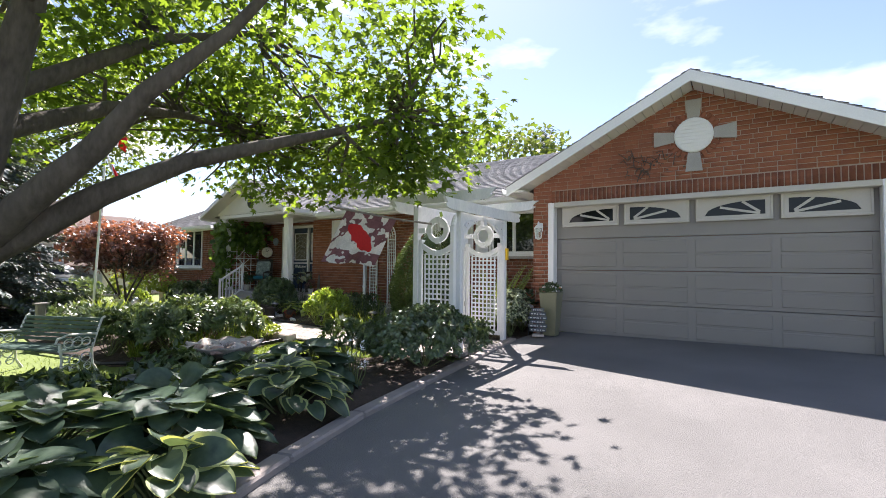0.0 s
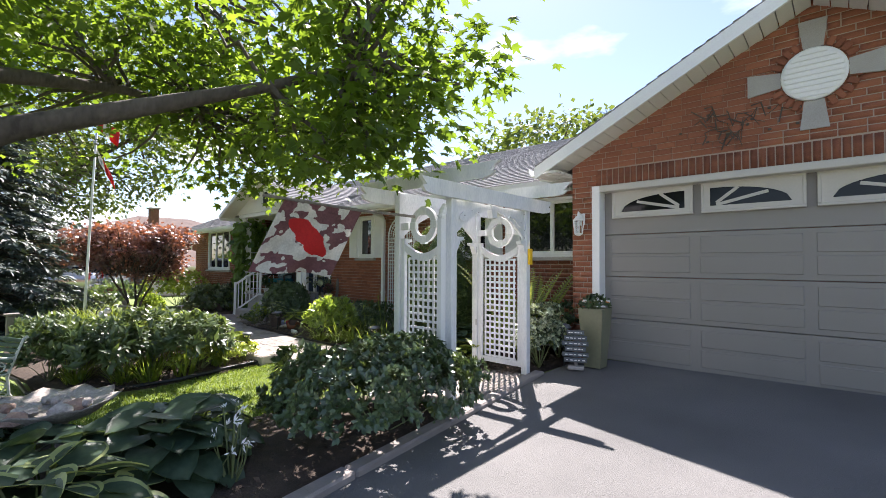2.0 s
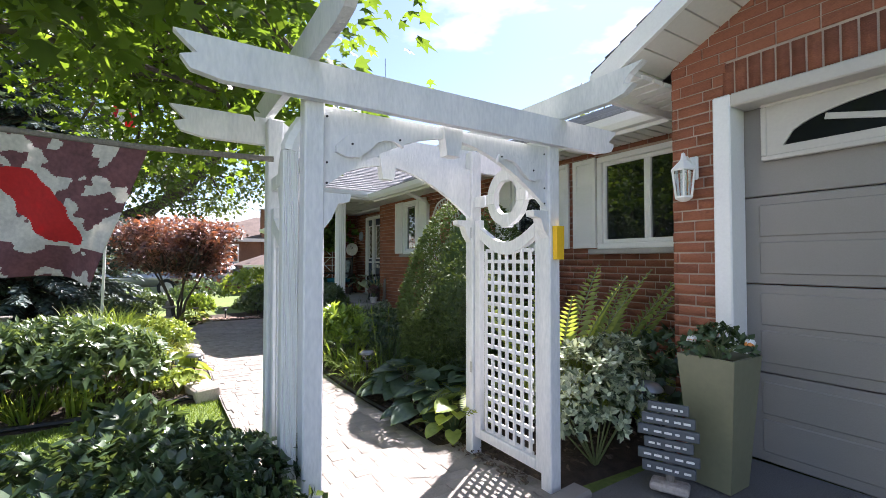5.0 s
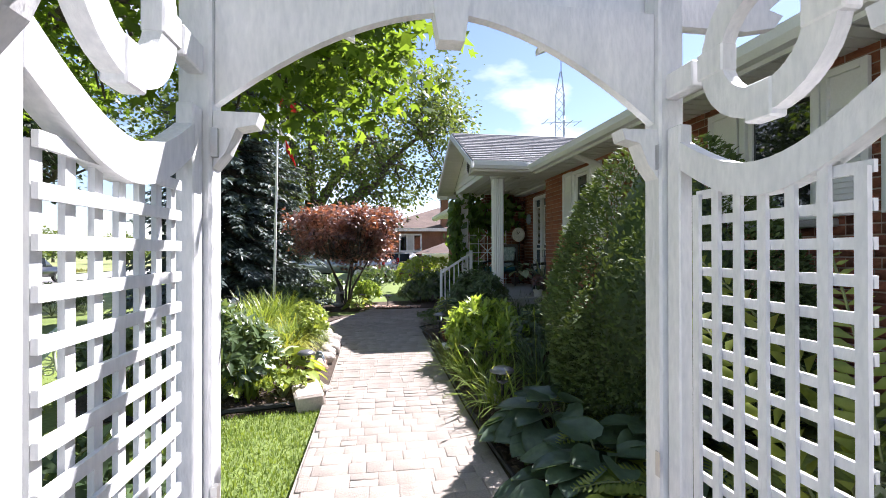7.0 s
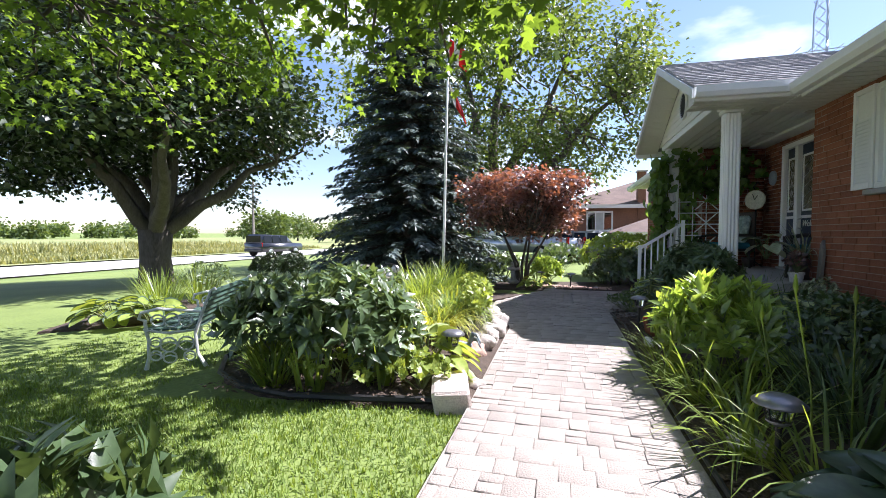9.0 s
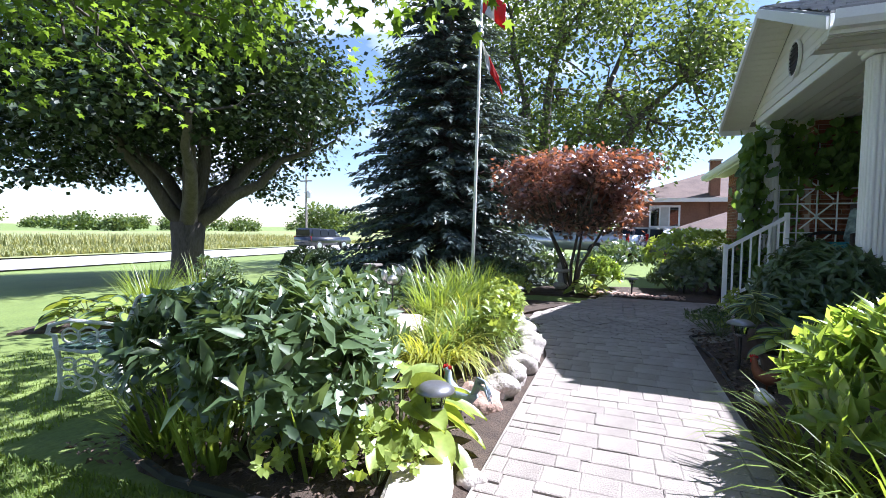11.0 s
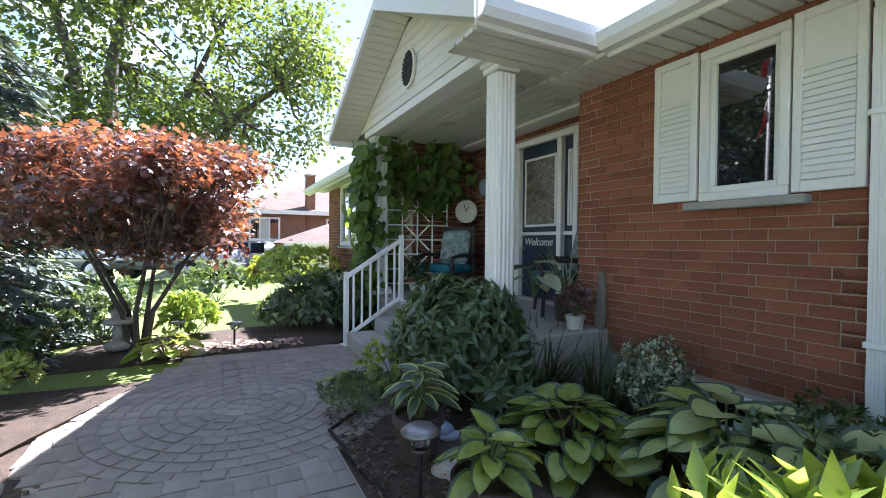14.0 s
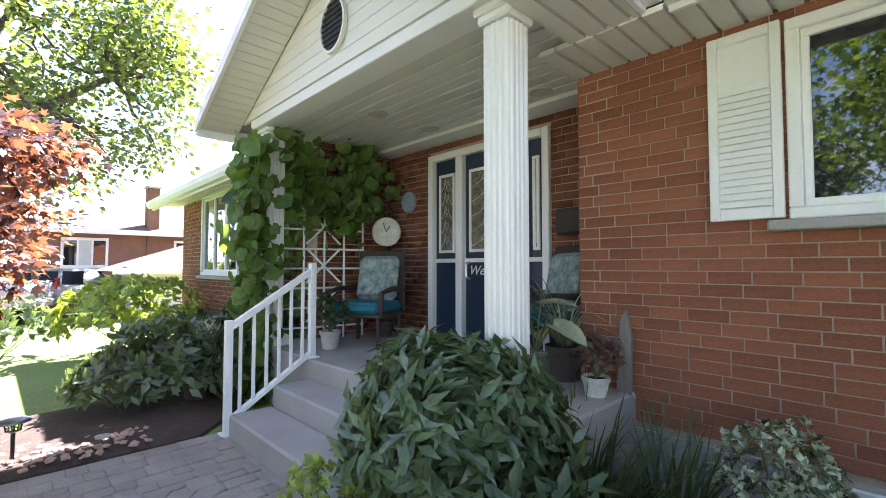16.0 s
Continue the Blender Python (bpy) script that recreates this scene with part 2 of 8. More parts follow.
WHITECLOTH = material("white_cloth", (0.66, 0.64, 0.6), 0.85, var=0.25, scale=12, bump=0.1, leaf=0.3, glow_tint=(1, 1, 1))
MAROON = material("maroon_print_cloth", (0.2, 0.09, 0.1), 0.85, var=0.4, scale=9, bump=0.1, leaf=0.3, glow_tint=(1, 1, 1))
NBRICK = material("far_brick", (0.2, 0.1, 0.065), 0.9, var=0.3, scale=2, fine=14, bump=0.3, island=0.3)
CARPAINT_DARK = material("dark_metallic_paint", (0.014, 0.017, 0.026), 0.3, metal=0.0, var=0.1, bump=0, coat=0.8)
CARPAINT_SILVER = material("silver_paint", (0.5, 0.51, 0.52), 0.25, metal=0.5, var=0.05, bump=0, coat=0.8)
TYRE = material("tyre_rubber", (0.02, 0.02, 0.02), 0.85, var=0.2, bump=0.2)
TAIL = material("red_lamp_lens", (0.4, 0.01, 0.01), 0.2, bump=0)
SHELL = material("glazed_ceramic", (0.62, 0.6, 0.56), 0.3, var=0.25, scale=12, bump=0.1)
BLUEGREY = material("blue_grey_ceramic", (0.25, 0.3, 0.36), 0.45, var=0.3, scale=10, bump=0.2)
RUST = material("rusty_metal", (0.17, 0.06, 0.028), 0.6, metal=0.3, var=0.4, bump=0.3)
CLOCKFACE = material("pale_stone_disc", (0.6, 0.57, 0.5), 0.6, var=0.3, scale=14, bump=0.3)
CHALK = material("chalk_lettering", (0.8, 0.8, 0.76), 0.8, bump=0)
SCREEN = material("vent_mesh", (0.025, 0.027, 0.03), 0.7, var=0.2, bump=0.2)
BLIND = material("pale_blind", (0.5, 0.5, 0.48), 0.8, bump=0.05)


# ---- helpers for building ----
def thing(name, label, category, at=(0, 0, 0), turn=0.0, group="", kind=""):
    e = new(name)
    e.empty_display_size = 0.1
    e.matrix_basis = pose(*at, 0, 0, turn)
    return tagged(e, label, category, group, kind)


def finish(bm, name, mat, smooth=False):
    me = bpy.data.meshes.new(name)
    bm.normal_update()
    bm.to_mesh(me)
    bm.free()
    for m in (mat if isinstance(mat, (list, tuple)) else [mat]):
        me.materials.append(m)
    if smooth:
        me.polygons.foreach_set("use_smooth", [True] * len(me.polygons))
    return me


def part(name, bm, mat, parent=None, label="", smooth=False):
    ob = new(name, finish(bm, name, mat, smooth))
    ob.parent = parent
    return tagged(ob, label)


def solid(name, bm, mat, label="", category="", group="", kind="", smooth=False):
    return tagged(new(name, finish(bm, name, mat, smooth)), label, category, group, kind)


def bm_new():
    return bmesh.new()


def box(bm, x0, x1, y0, y1, z0, z1, bevel=0.0, m=None):
    v = [bm.verts.new((x, y, z)) for x in (x0, x1) for y in (y0, y1) for z in (z0, z1)]
    f = [bm.faces.new([v[i] for i in q]) for q in ((0, 1, 3, 2), (4, 6, 7, 5), (0, 4, 5, 1), (2, 3, 7, 6), (0, 2, 6, 4), (1, 5, 7, 3))]
    if bevel:
        es = {e for q in f for e in q.edges}
        r = bmesh.ops.bevel(bm, geom=list(es), offset=bevel, segments=1, affect="EDGES")
        v = list({w for q in r["faces"] for w in q.verts})
    if m is not None:
        bmesh.ops.transform(bm, matrix=m, verts=v)
    return bm


def boxed(*a, **k):
    return box(bm_new(), *a, **k)


def tube(bm, points, radii, seg=8, cap=True):
    """A round bar along points."""
    rings = []
    points = [Vector(p) for p in points]
    if not isinstance(radii, (list, tuple)):
        radii = [radii] * len(points)
    side = None
    for i, p in enumerate(points):
        d = (points[min(i + 1, len(points) - 1)] - points[max(i - 1, 0)]).normalized()
        if side is None:
            side = d.orthogonal().normalized()
        side = (side - d * side.dot(d)).normalized()
        up = d.cross(side)
        rings.append([bm.verts.new(p + (side * math.cos(a) + up * math.sin(a)) * radii[i]) for a in (2 * math.pi * k / seg for k in range(seg))])
    for a, b in zip(rings, rings[1:]):
        for k in range(seg):
            bm.faces.new((a[k], a[(k + 1) % seg], b[(k + 1) % seg], b[k]))
    if cap:
        bm.faces.new(list(reversed(rings[0])))
        bm.faces.new(rings[-1])
    return bm


def lathe(bm, profile, seg=20, at=(0, 0, 0)):
    """A turned shape from (radius, height) pairs."""
    rings = []
    for r, z in profile:
        rings.append([bm.verts.new((at[0] + max(r, 1e-4) * math.cos(2 * math.pi * k / seg), at[1] + max(r, 1e-4) * math.sin(2 * math.pi * k / seg), at[2] + z)) for k in range(seg)])
    for a, b in zip(rings, rings[1:]):
        for k in range(seg):
            bm.faces.new((a[k], a[(k + 1) % seg], b[(k + 1) % seg], b[k]))
    bm.faces.new(list(reversed(rings[0])))
    bm.faces.new(rings[-1])
    return bm


def prism(bm, outline, depth, m=Matrix()):
    """A flat outline (x, z) given a thickness along y, then moved by m."""
    a = [bm.verts.new(m @ Vector((x, 0, z))) for x, z in outline]
    b = [bm.verts.new(m @ Vector((x, depth, z))) for x, z in outline]
    bm.faces.new(a)
    bm.faces.new(list(reversed(b)))
    n = len(a)
    for i in range(n):
        bm.faces.new((a[i], b[i], b[(i + 1) % n], a[(i + 1) % n]))
    return bm


def band(bm, inner, outer, depth, m=Matrix(), closed=False):
    """A strip between two outlines of equal length (x, z), thick along y."""
    rows = [[bm.verts.new(m @ Vector((x, y, z))) for x, z in line] for line in (inner, outer) for y in (0, depth)]
    n = len(inner)
    for i in range(n if closed else n - 1):
        j = (i + 1) % n
        for p, q in ((0, 2), (3, 1), (1, 0), (2, 3)):
            bm.faces.new((rows[p][i], rows[q][i], rows[q][j], rows[p][j]))
    if not closed:
        for i in (0, n - 1):
            bm.faces.new((rows[0][i], rows[1][i], rows[3][i], rows[2][i]))
    return bm


def arc(cx, cz, r, a0, a1, n):
    return [(cx + r * math.cos(radians(a0 + (a1 - a0) * i / n)), cz + r * math.sin(radians(a0 + (a1 - a0) * i / n))) for i in range(n + 1)]


def raw(name, verts, faces, mat, parent=None, idx=None):
    """A mesh from arrays; all faces have the same number of corners."""
    me = bpy.data.meshes.new(name)
    verts, faces = np.asarray(verts, dtype=np.float32), np.asarray(faces, dtype=np.int32)
    k = faces.shape[1]
    me.vertices.add(len(verts))
    me.vertices.foreach_set("co", verts.ravel())
    me.loops.add(faces.size)
    me.loops.foreach_set("vertex_index", faces.ravel())
    me.polygons.add(len(faces))
    me.polygons.foreach_set("loop_start", np.arange(0, faces.size, k, dtype=np.int32))
    for m in (mat if isinstance(mat, (list, tuple)) else [mat]):
        me.materials.append(m)
    if idx is not None:
        me.polygons.foreach_set("material_index", np.asarray(idx, dtype=np.int32))
    me.update(calc_edges=True)
    ob = new(name, me)
    ob.parent = parent
    return ob


RNG = np.random.default_rng(7)


def unit(v):
    return v / np.maximum(np.linalg.norm(v, axis=-1, keepdims=True), 1e-9)


def ground_z(x, y):
    """Height of lawn and walk: level at the drive, a little lower along the walk, falling to the road."""
    x, y = np.asarray(x, dtype=float), np.asarray(y, dtype=float)
    west = np.interp(x, [-60, -16, -12, -9, -6, -4.2, -3.0, 3], [-0.6, -0.2, -0.07, -0.1, -0.12, -0.07, 0.0, 0.0])
    fall = np.interp(y, [-60, -24, -16, -6, 1.5], [-1.1, -1.05, -1.0, -0.35, 0.0])
    dip = -0.17 * np.interp(y, [-14, -6, 2.8, 5.2], [0, 1, 1, 0]) * np.interp(x, [-6.0, -4.3], [1, 0])
    return west * np.interp(y, [-16, 0], [0.2, 1]) + fall + dip


def drive_z(x, y):
    return 0.018 * np.clip(y - 5.5, 0, 3) + 0.018 * np.clip(np.asarray(x) + 3, 0, 6) * np.interp(y, [-14, 2], [0, 1]) + np.interp(y, [-60, -24, -16, -6, 1.5], [-1.1, -1.02, -0.97, -0.33, 0.0])

# ---- ground, drive, walk, road ----
def sheet(name, xs, ys, height, mat, label, category):
    xs, ys = np.asarray(xs), np.asarray(ys)
    X, Y = np.meshgrid(xs, ys, indexing="ij")
    V = np.stack([X, Y, height(X, Y)], -1).reshape(-1, 3)
    n, m = len(xs), len(ys)
    i, j = np.meshgrid(np.arange(n - 1), np.arange(m - 1), indexing="ij")
    a = (i * m + j).ravel()
    ob = raw(name, V, np.stack([a, a + m, a + m + 1, a + 1], -1), mat)
    return tagged(ob, label, category, kind="structure")


def far_height(x, y):
    return ground_z(x, y) - 0.02 - 0.25 * ((x > -3.0) & (x < 2.2) & (y > -15) & (y < 8.4))


gx = np.concatenate([np.linspace(-1500, -60, 14), np.linspace(-55, 30, 171), np.linspace(40, 1500, 14)])
gy = np.concatenate([np.linspace(-1500, -60, 14), np.linspace(-55, 40, 191), np.linspace(50, 1500, 14)])
ground = sheet("ground", gx, gy, far_height, GRASS, "mown green lawn running level to the far fields", "lawn")

drive = sheet("driveway", np.linspace(-2.95, 4.2, 30), np.linspace(-16.2, 8.36, 90), lambda x, y: drive_z(x, y) + 0.0, ASPHALT, "worn grey asphalt driveway in front of the garage", "driveway")
road = sheet("road", np.linspace(-400, 300, 120), np.linspace(-23.5, -16.2, 4), lambda x, y: ground_z(np.clip(x, -60, 3), y) + 0.05, ROAD, "pale asphalt country road beyond the lawn", "road")
meadow = sheet("meadow", np.linspace(-500, 300, 80), np.linspace(-140, -24.5, 30), lambda x, y: ground_z(np.clip(x, -60, 3), y) + 0.06 + 0.12 * np.sin(x * 0.7) * np.sin(y * 0.9), FIELD, "rough pale green meadow across the road", "meadow")

# kerb between the drive and the planting, in cast lengths
kerb = thing("kerb", "low weathered concrete kerb edging the asphalt drive", "kerb", kind="structure")
KERB_LINE = [(-1.35, -2.0), (-1.5, 0.0), (-1.72, 1.0), (-2.0, 1.9), (-2.22, 2.6), (-2.42, 3.4), (-2.58, 4.4), (-2.72, 5.4), (-2.85, 6.4), (-2.95, 7.25)]
for (x0, y0), (x1, y1) in zip(KERB_LINE, KERB_LINE[1:]):
    d = math.atan2(y1 - y0, x1 - x0)
    ln = math.hypot(x1 - x0, y1 - y0)
    z = float(drive_z(x0, y0))
    b = boxed(0.004, ln - 0.004, -0.02, 0.1, -0.15, 0.045, bevel=0.014)
    bmesh.ops.transform(b, matrix=Matrix.Translation((x0, y0, z)) @ Matrix.Rotation(d, 4, "Z"), verts=b.verts)
    part("kerbstone", b, KERB, kerb)

# planting beds: sheets of mulch a little above the lawn
def bed(name, outline, label, lift=0.03):
    b = bm_new()
    n = len(outline)
    cx, cy = sum(p[0] for p in outline) / n, sum(p[1] for p in outline) / n
    rings = []
    for s, up in ((1.02, -0.05), (1.0, 0.008), (0.93, lift), (0.6, lift + 0.03), (0.25, lift + 0.04)):
        ring = []
        for x, y in outline:
            px, py = cx + (x - cx) * s, cy + (y - cy) * s
            ring.append(b.verts.new((px, py, float(ground_z(px, py)) + up)))
        rings.append(ring)
    for r0, r1 in zip(rings, rings[1:]):
        for i in range(n):
            b.faces.new((r0[i], r0[(i + 1) % n], r1[(i + 1) % n], r1[i]))
    b.faces.new(rings[-1])
    return solid(name, b, SOIL, label, "planting bed", kind="structure")


bed("bed_1", [(-1.54, -1), (-1.64, 0.1), (-1.86, 1.0), (-2.13, 1.9), (-2.35, 2.6), (-2.55, 3.4), (-2.71, 4.4), (-2.86, 5.4), (-3.4, 5.75), (-4.1, 5.5), (-4.2, 4.6), (-4.0, 3.6), (-3.75, 2.6), (-3.7, 1.4), (-3.8, -1)], "dark mulched bed of hostas along the drive kerb")
bed("bed_2", [(-6.35, 5.84), (-6.3, 5.1), (-6.4, 4.4), (-6.65, 3.9), (-7.1, 3.5), (-7.9, 3.5), (-9.2, 3.3), (-10.9, 3.5), (-11.6, 4.4), (-11.3, 5.9), (-10.3, 5.46), (-9.9, 5.52), (-9.4, 5.67), (-8.6, 5.87), (-7.3, 5.86)], "dark mulched island bed with black edging beside the walk")
bed("bed_3", [(-3.15, 7.2), (-4.0, 7.0), (-5.2, 6.98), (-7.6, 6.98), (-9.1, 6.98), (-9.6, 7.0), (-9.95, 7.3), (-10.1, 8.2), (-9.6, 9.1), (-7, 9.14), (-5, 9.14), (-3.2, 9.1), (-3.1, 8.2)], "dark mulched foundation bed between the walk and the brick wall")
bed("bed_4", [(-11.95, 5.5), (-11.95, 6.4), (-11.95, 7.5), (-12.6, 8.1), (-12.8, 9.1), (-16.5, 9.1), (-16.2, 8.2), (-14.4, 7.6), (-13.35, 7.0), (-13.2, 6.0), (-13.0, 5.0), (-12.0, 4.8)], "mulched bed with small pale stones beyond the paving")
bed("bed_5", [(-8.4, 0.9), (-7.9, 0.0), (-9.2, -0.7), (-10.8, -0.3), (-10.8, 1.0), (-9.6, 1.6)], "small round mulched bed out on the lawn")

# walk: a sand bed with separate pavers on it
WALK_Y0, WALK_Y1 = 5.86, 6.97
PLAZA = (-10.35, 6.55)


def walk_z(x, y=6.4):
    return float(ground_z(x, y)) + 0.035


def walk_edge(x):
    """Southern edge of the walk, widening towards the round."""
    return float(np.interp(x, [-11.86, -11.3, -10.3, -9.9, -9.4, -8.6], [6.2, 5.92, 5.44, 5.5, 5.66, WALK_Y0]))


def on_walk(x, y):
    if x > -4.0:
        return -4.0 <= x < -2.95 and 5.72 < y < 7.15
    if x > -9.6:
        return walk_edge(x) < y < WALK_Y1
    return -11.85 < x <= -9.6 and walk_edge(x) < y < 7.62 and not (x > -9.95 and y > 7.0)


wx = np.linspace(-11.86, -2.96, 120)
b = bm_new()
prev = None
for x in wx:
    ys = (5.72, 7.16) if x > -4.0 else (walk_edge(x) - 0.01, WALK_Y1 + 0.01) if x > -9.6 else (walk_edge(x), 7.64)
    cur = [b.verts.new((x, y, walk_z(x, y) - 0.009)) for y in (ys[0], (ys[0] + ys[1]) / 2, ys[1])]
    if prev:
        for k in (0, 1):
            b.faces.new((prev[k], cur[k], cur[k + 1], prev[k + 1]))
    prev = cur
walk_bed = solid("walk", b, SAND, "garden walk of tumbled stone pavers", "walk", kind="structure")

# ---- brickwork ----
def brick_rects(u0, u1, z0, z1, holes=(), top=None, long=0.2, high=0.0675, seed=1):
    rnd = random.Random(seed)
    out = []
    row = 0
    z = z0
    while z + high <= z1 + 1e-4:
        u = u0 - ((0.5 if row % 2 else 0.0) + rnd.choice((0.0, 0.0, 0.2, -0.2, 0.3))) % 1.0 * long
        while u < u1 - 0.01:
            w = long
            if rnd.random() < 0.02:
                w = long * 0.5
            a, c = max(u + 0.003, u0), min(u + w - 0.003, u1)
            u += w
            zz = (z + 0.0034, z + high - 0.0034)
            pieces = [(a, c)]
            for h0, h1, g0, g1 in holes:
                if zz[1] > g0 + 0.01 and zz[0] < g1 - 0.01:
                    nxt = []
                    for p, q in pieces:
                        if q <= h0 or p >= h1:
                            nxt.append((p, q))
                        else:
                            if p < h0 - 0.02:
                                nxt.append((p, h0))
                            if q > h1 + 0.02:
                                nxt.append((h1, q))
                    pieces = nxt
            for p, q in pieces:
                if q - p < 0.025:
                    continue
                if top:
                    if top((p + q) / 2) < zz[1]:
                        continue
                    while q - p > 0.04 and top(p) < zz[1]:
                        p += 0.02
                    while q - p > 0.04 and top(q) < zz[1]:
                        q -= 0.02
                out.append((p, q, zz[0], zz[1], rnd.uniform(-0.002, 0.0025)))
        z += high
        row += 1
    return out


def brick_mesh(name, rects, axis, face, out, mat, parent):
    """All bricks of a wall joined; axis: the way along the wall; face: where its front is; out: the side it looks to."""
    n = len(rects)
    R = np.asarray(rects)
    d0 = np.full(n, face - out * 0.03)
    d1 = face + out * R[:, 4]
    V = np.zeros((n, 8, 3))
    e = 0.002
    for k, (u, z, d) in enumerate([(a, bz, c) for c in (0, 1) for bz in (2, 3) for a in (0, 1)]):
        uu = R[:, u] + (e if u == 0 else -e) * (d == 1)
        zz = R[:, z] + (e if z == 2 else -e) * (d == 1)
        dd = d1 if d else d0
        V[:, k] = np.stack([uu, dd, zz] if axis == "x" else [dd, uu, zz], -1)
    q = np.array([[4, 5, 7, 6], [0, 1, 5, 4], [2, 6, 7, 3], [0, 4, 6, 2], [1, 3, 7, 5]])
    if (axis == "x") == (out > 0):
        q = q[:, ::-1]
    Fc = (q[None] + (np.arange(n) * 8)[:, None, None]).reshape(-1, 4)
    return tagged(raw(name, V.reshape(-1, 3), Fc, mat, parent), kind="stuff")


def wall(name, label, slabs, mat=MORTAR):
    w = thing(name, label, "wall", kind="structure")
    for s in slabs:
        part("masonry", boxed(*s), mat, w)
    return w


Y_MAIN, Y_GAR, Y_BACK = 9.18, 8.22, 9.75
SINGLE_BRICKS = []
# front wall of the house: masonry in slabs around the windows
WINDOWS = [(-8.8, -8.29, 1.36, 2.32), (-5.75, -5.1, 1.36, 2.3), (-4.42, -3.32, 1.36, 2.3)]
slabs, x = [], -9.9
for h0, h1, g0, g1 in WINDOWS:
    slabs += [(x, h0, Y_MAIN + 0.005, Y_MAIN + 0.24, 0.2, 2.4), (h0, h1, Y_MAIN + 0.005, Y_MAIN + 0.24, 0.2, g0), (h0, h1, Y_MAIN + 0.005, Y_MAIN + 0.24, g1, 2.4)]
    x = h1
slabs.append((x, -3.06, Y_MAIN + 0.005, Y_MAIN + 0.24, 0.2, 2.4))
wall_main = wall("wall_south", "red brick front wall of the bungalow with pale mortar joints", slabs)
rects = brick_rects(-9.9, -3.06, 0.235, 2.4, WINDOWS, seed=3)
near = [r for r in rects if r[1] < -7.92][:300]
chosen = set(near)
brick_mesh("brickwork", [r for r in rects if r not in chosen], "x", Y_MAIN, -1, BRICK, wall_main)
SINGLE_BRICKS.append((wall_main, near, "x", Y_MAIN, -1))

part("footing", boxed(-9.9, -3.06, Y_MAIN - 0.02, Y_MAIN + 0.2, -0.3, 0.2), CONCRETE, wall_main, "grey concrete footing under the bricks")

# porch corner and the recess
wall_e = wall("wall_porch_east", "red brick return wall of the recessed porch", [(-9.892, -9.66, Y_MAIN, Y_BACK, 0.2, 2.5)])
brick_mesh("brickwork", brick_rects(Y_MAIN, Y_BACK, 0.235, 2.5, seed=5), "y", -9.9, -1, BRICK, wall_e)
DOOR_HOLE = [(-11.97, -10.47, 0.0, 2.32)]
wall_n = wall("wall_porch_north", "shaded red brick back wall of the porch", [(-12.67, -11.97, Y_BACK + 0.008, Y_BACK + 0.24, 0.2, 2.5), (-10.47, -9.66, Y_BACK + 0.008, Y_BACK + 0.24, 0.2, 2.5), (-11.97, -10.47, Y_BACK + 0.008, Y_BACK + 0.24, 2.32, 2.5)])
brick_mesh("brickwork", brick_rects(-12.67, -9.9, 0.4, 2.5, DOOR_HOLE, seed=6), "x", Y_BACK, -1, BRICK, wall_n)
wall_w = wall("wall_porch_west", "red brick side wall of the porch behind the climbing vine", [(-12.9, -12.678, 8.8, Y_BACK, -0.2, 2.5)])
brick_mesh("brickwork", brick_rects(8.8, Y_BACK, 0.235, 2.5, seed=7), "y", -12.67, 1, BRICK, wall_w)
LEFTWIN = [(-16.6, -14.9, 1.0, 2.32)]
wall_l = wall("wall_west_wing", "red brick front of the west wing", [(-17.8, -16.6, 8.808, 9.04, -0.3, 2.4), (-14.9, -12.9, 8.808, 9.04, -0.3, 2.4), (-16.6, -14.9, 8.808, 9.04, -0.3, 1.0), (-16.6, -14.9, 8.808, 9.04, 2.32, 2.4)])
brick_mesh("brickwork", brick_rects(-17.8, -12.67, 0.1, 2.4, LEFTWIN, seed=8), "x", 8.8, -1, BRICK, wall_l)
wall("wall_west", "brick end wall of the house", [(-17.8, -17.56, 9.04, 17.2, -0.3, 2.4)], BRICK)
wall("wall_north", "brick back wall of the house", [(-17.56, 1.8, 17.0, 17.24, -0.3, 2.4)], BRICK)

# garage: front with a gable, door opening through it
GX0, GX1, GAPEX = -3.06, 1.82, -0.62
DOOR0, DOOR1, DOORTOP = -2.72, 1.36, 2.17


def garage_top(u):
    return 3.8 - 0.5 * abs(u - GAPEX)


wall_g = thing("wall_garage_front", "red brick garage front with a gable and soldier course", "wall", kind="structure")
b = bm_new()
prism(b, [(GX0, -0.2), (DOOR0, -0.2), (DOOR0, DOORTOP), (GX0, DOORTOP)], 0.24, Matrix.Translation((0, Y_GAR + 0.005, 0)))
prism(b, [(DOOR1, -0.2), (GX1, -0.2), (GX1, DOORTOP), (DOOR1, DOORTOP)], 0.24, Matrix.Translation((0, Y_GAR + 0.005, 0)))
prism(b, [(GX0, DOORTOP), (GX1, DOORTOP), (GX1, garage_top(GX1)), (GAPEX, garage_top(GAPEX)), (GX0, garage_top(GX0))], 0.24, Matrix.Translation((0, Y_GAR + 0.005, 0)))
part("masonry", b, MORTAR, wall_g)
hole = [(DOOR0 - 0.001, DOOR1 + 0.001, -1, 2.43)]
rects = brick_rects(GX0, GX1, -0.06, 3.85, hole, garage_top, seed=11)
near = [r for r in rects if r[1] < -0.9 and r[2] > 2.3][:150]
chosen = set(near)
brick_mesh("brickwork", [r for r in rects if r not in chosen], "x", Y_GAR, -1, BRICK, wall_g)
SINGLE_BRICKS.append((wall_g, near, "x", Y_GAR, -1))
brick_mesh("soldier_course", [(u, u + 0.062, 2.225, 2.425, 0.002) for u in np.arange(DOOR0 - 0.02, DOOR1, 0.07)], "x", Y_GAR, -1, BRICK, wall_g)
wall_gs = wall("wall_garage_side", "narrow red brick side of the projecting garage", [(GX0 + 0.008, GX0 + 0.24, Y_GAR + 0.25, Y_MAIN, -0.2, 2.4)])
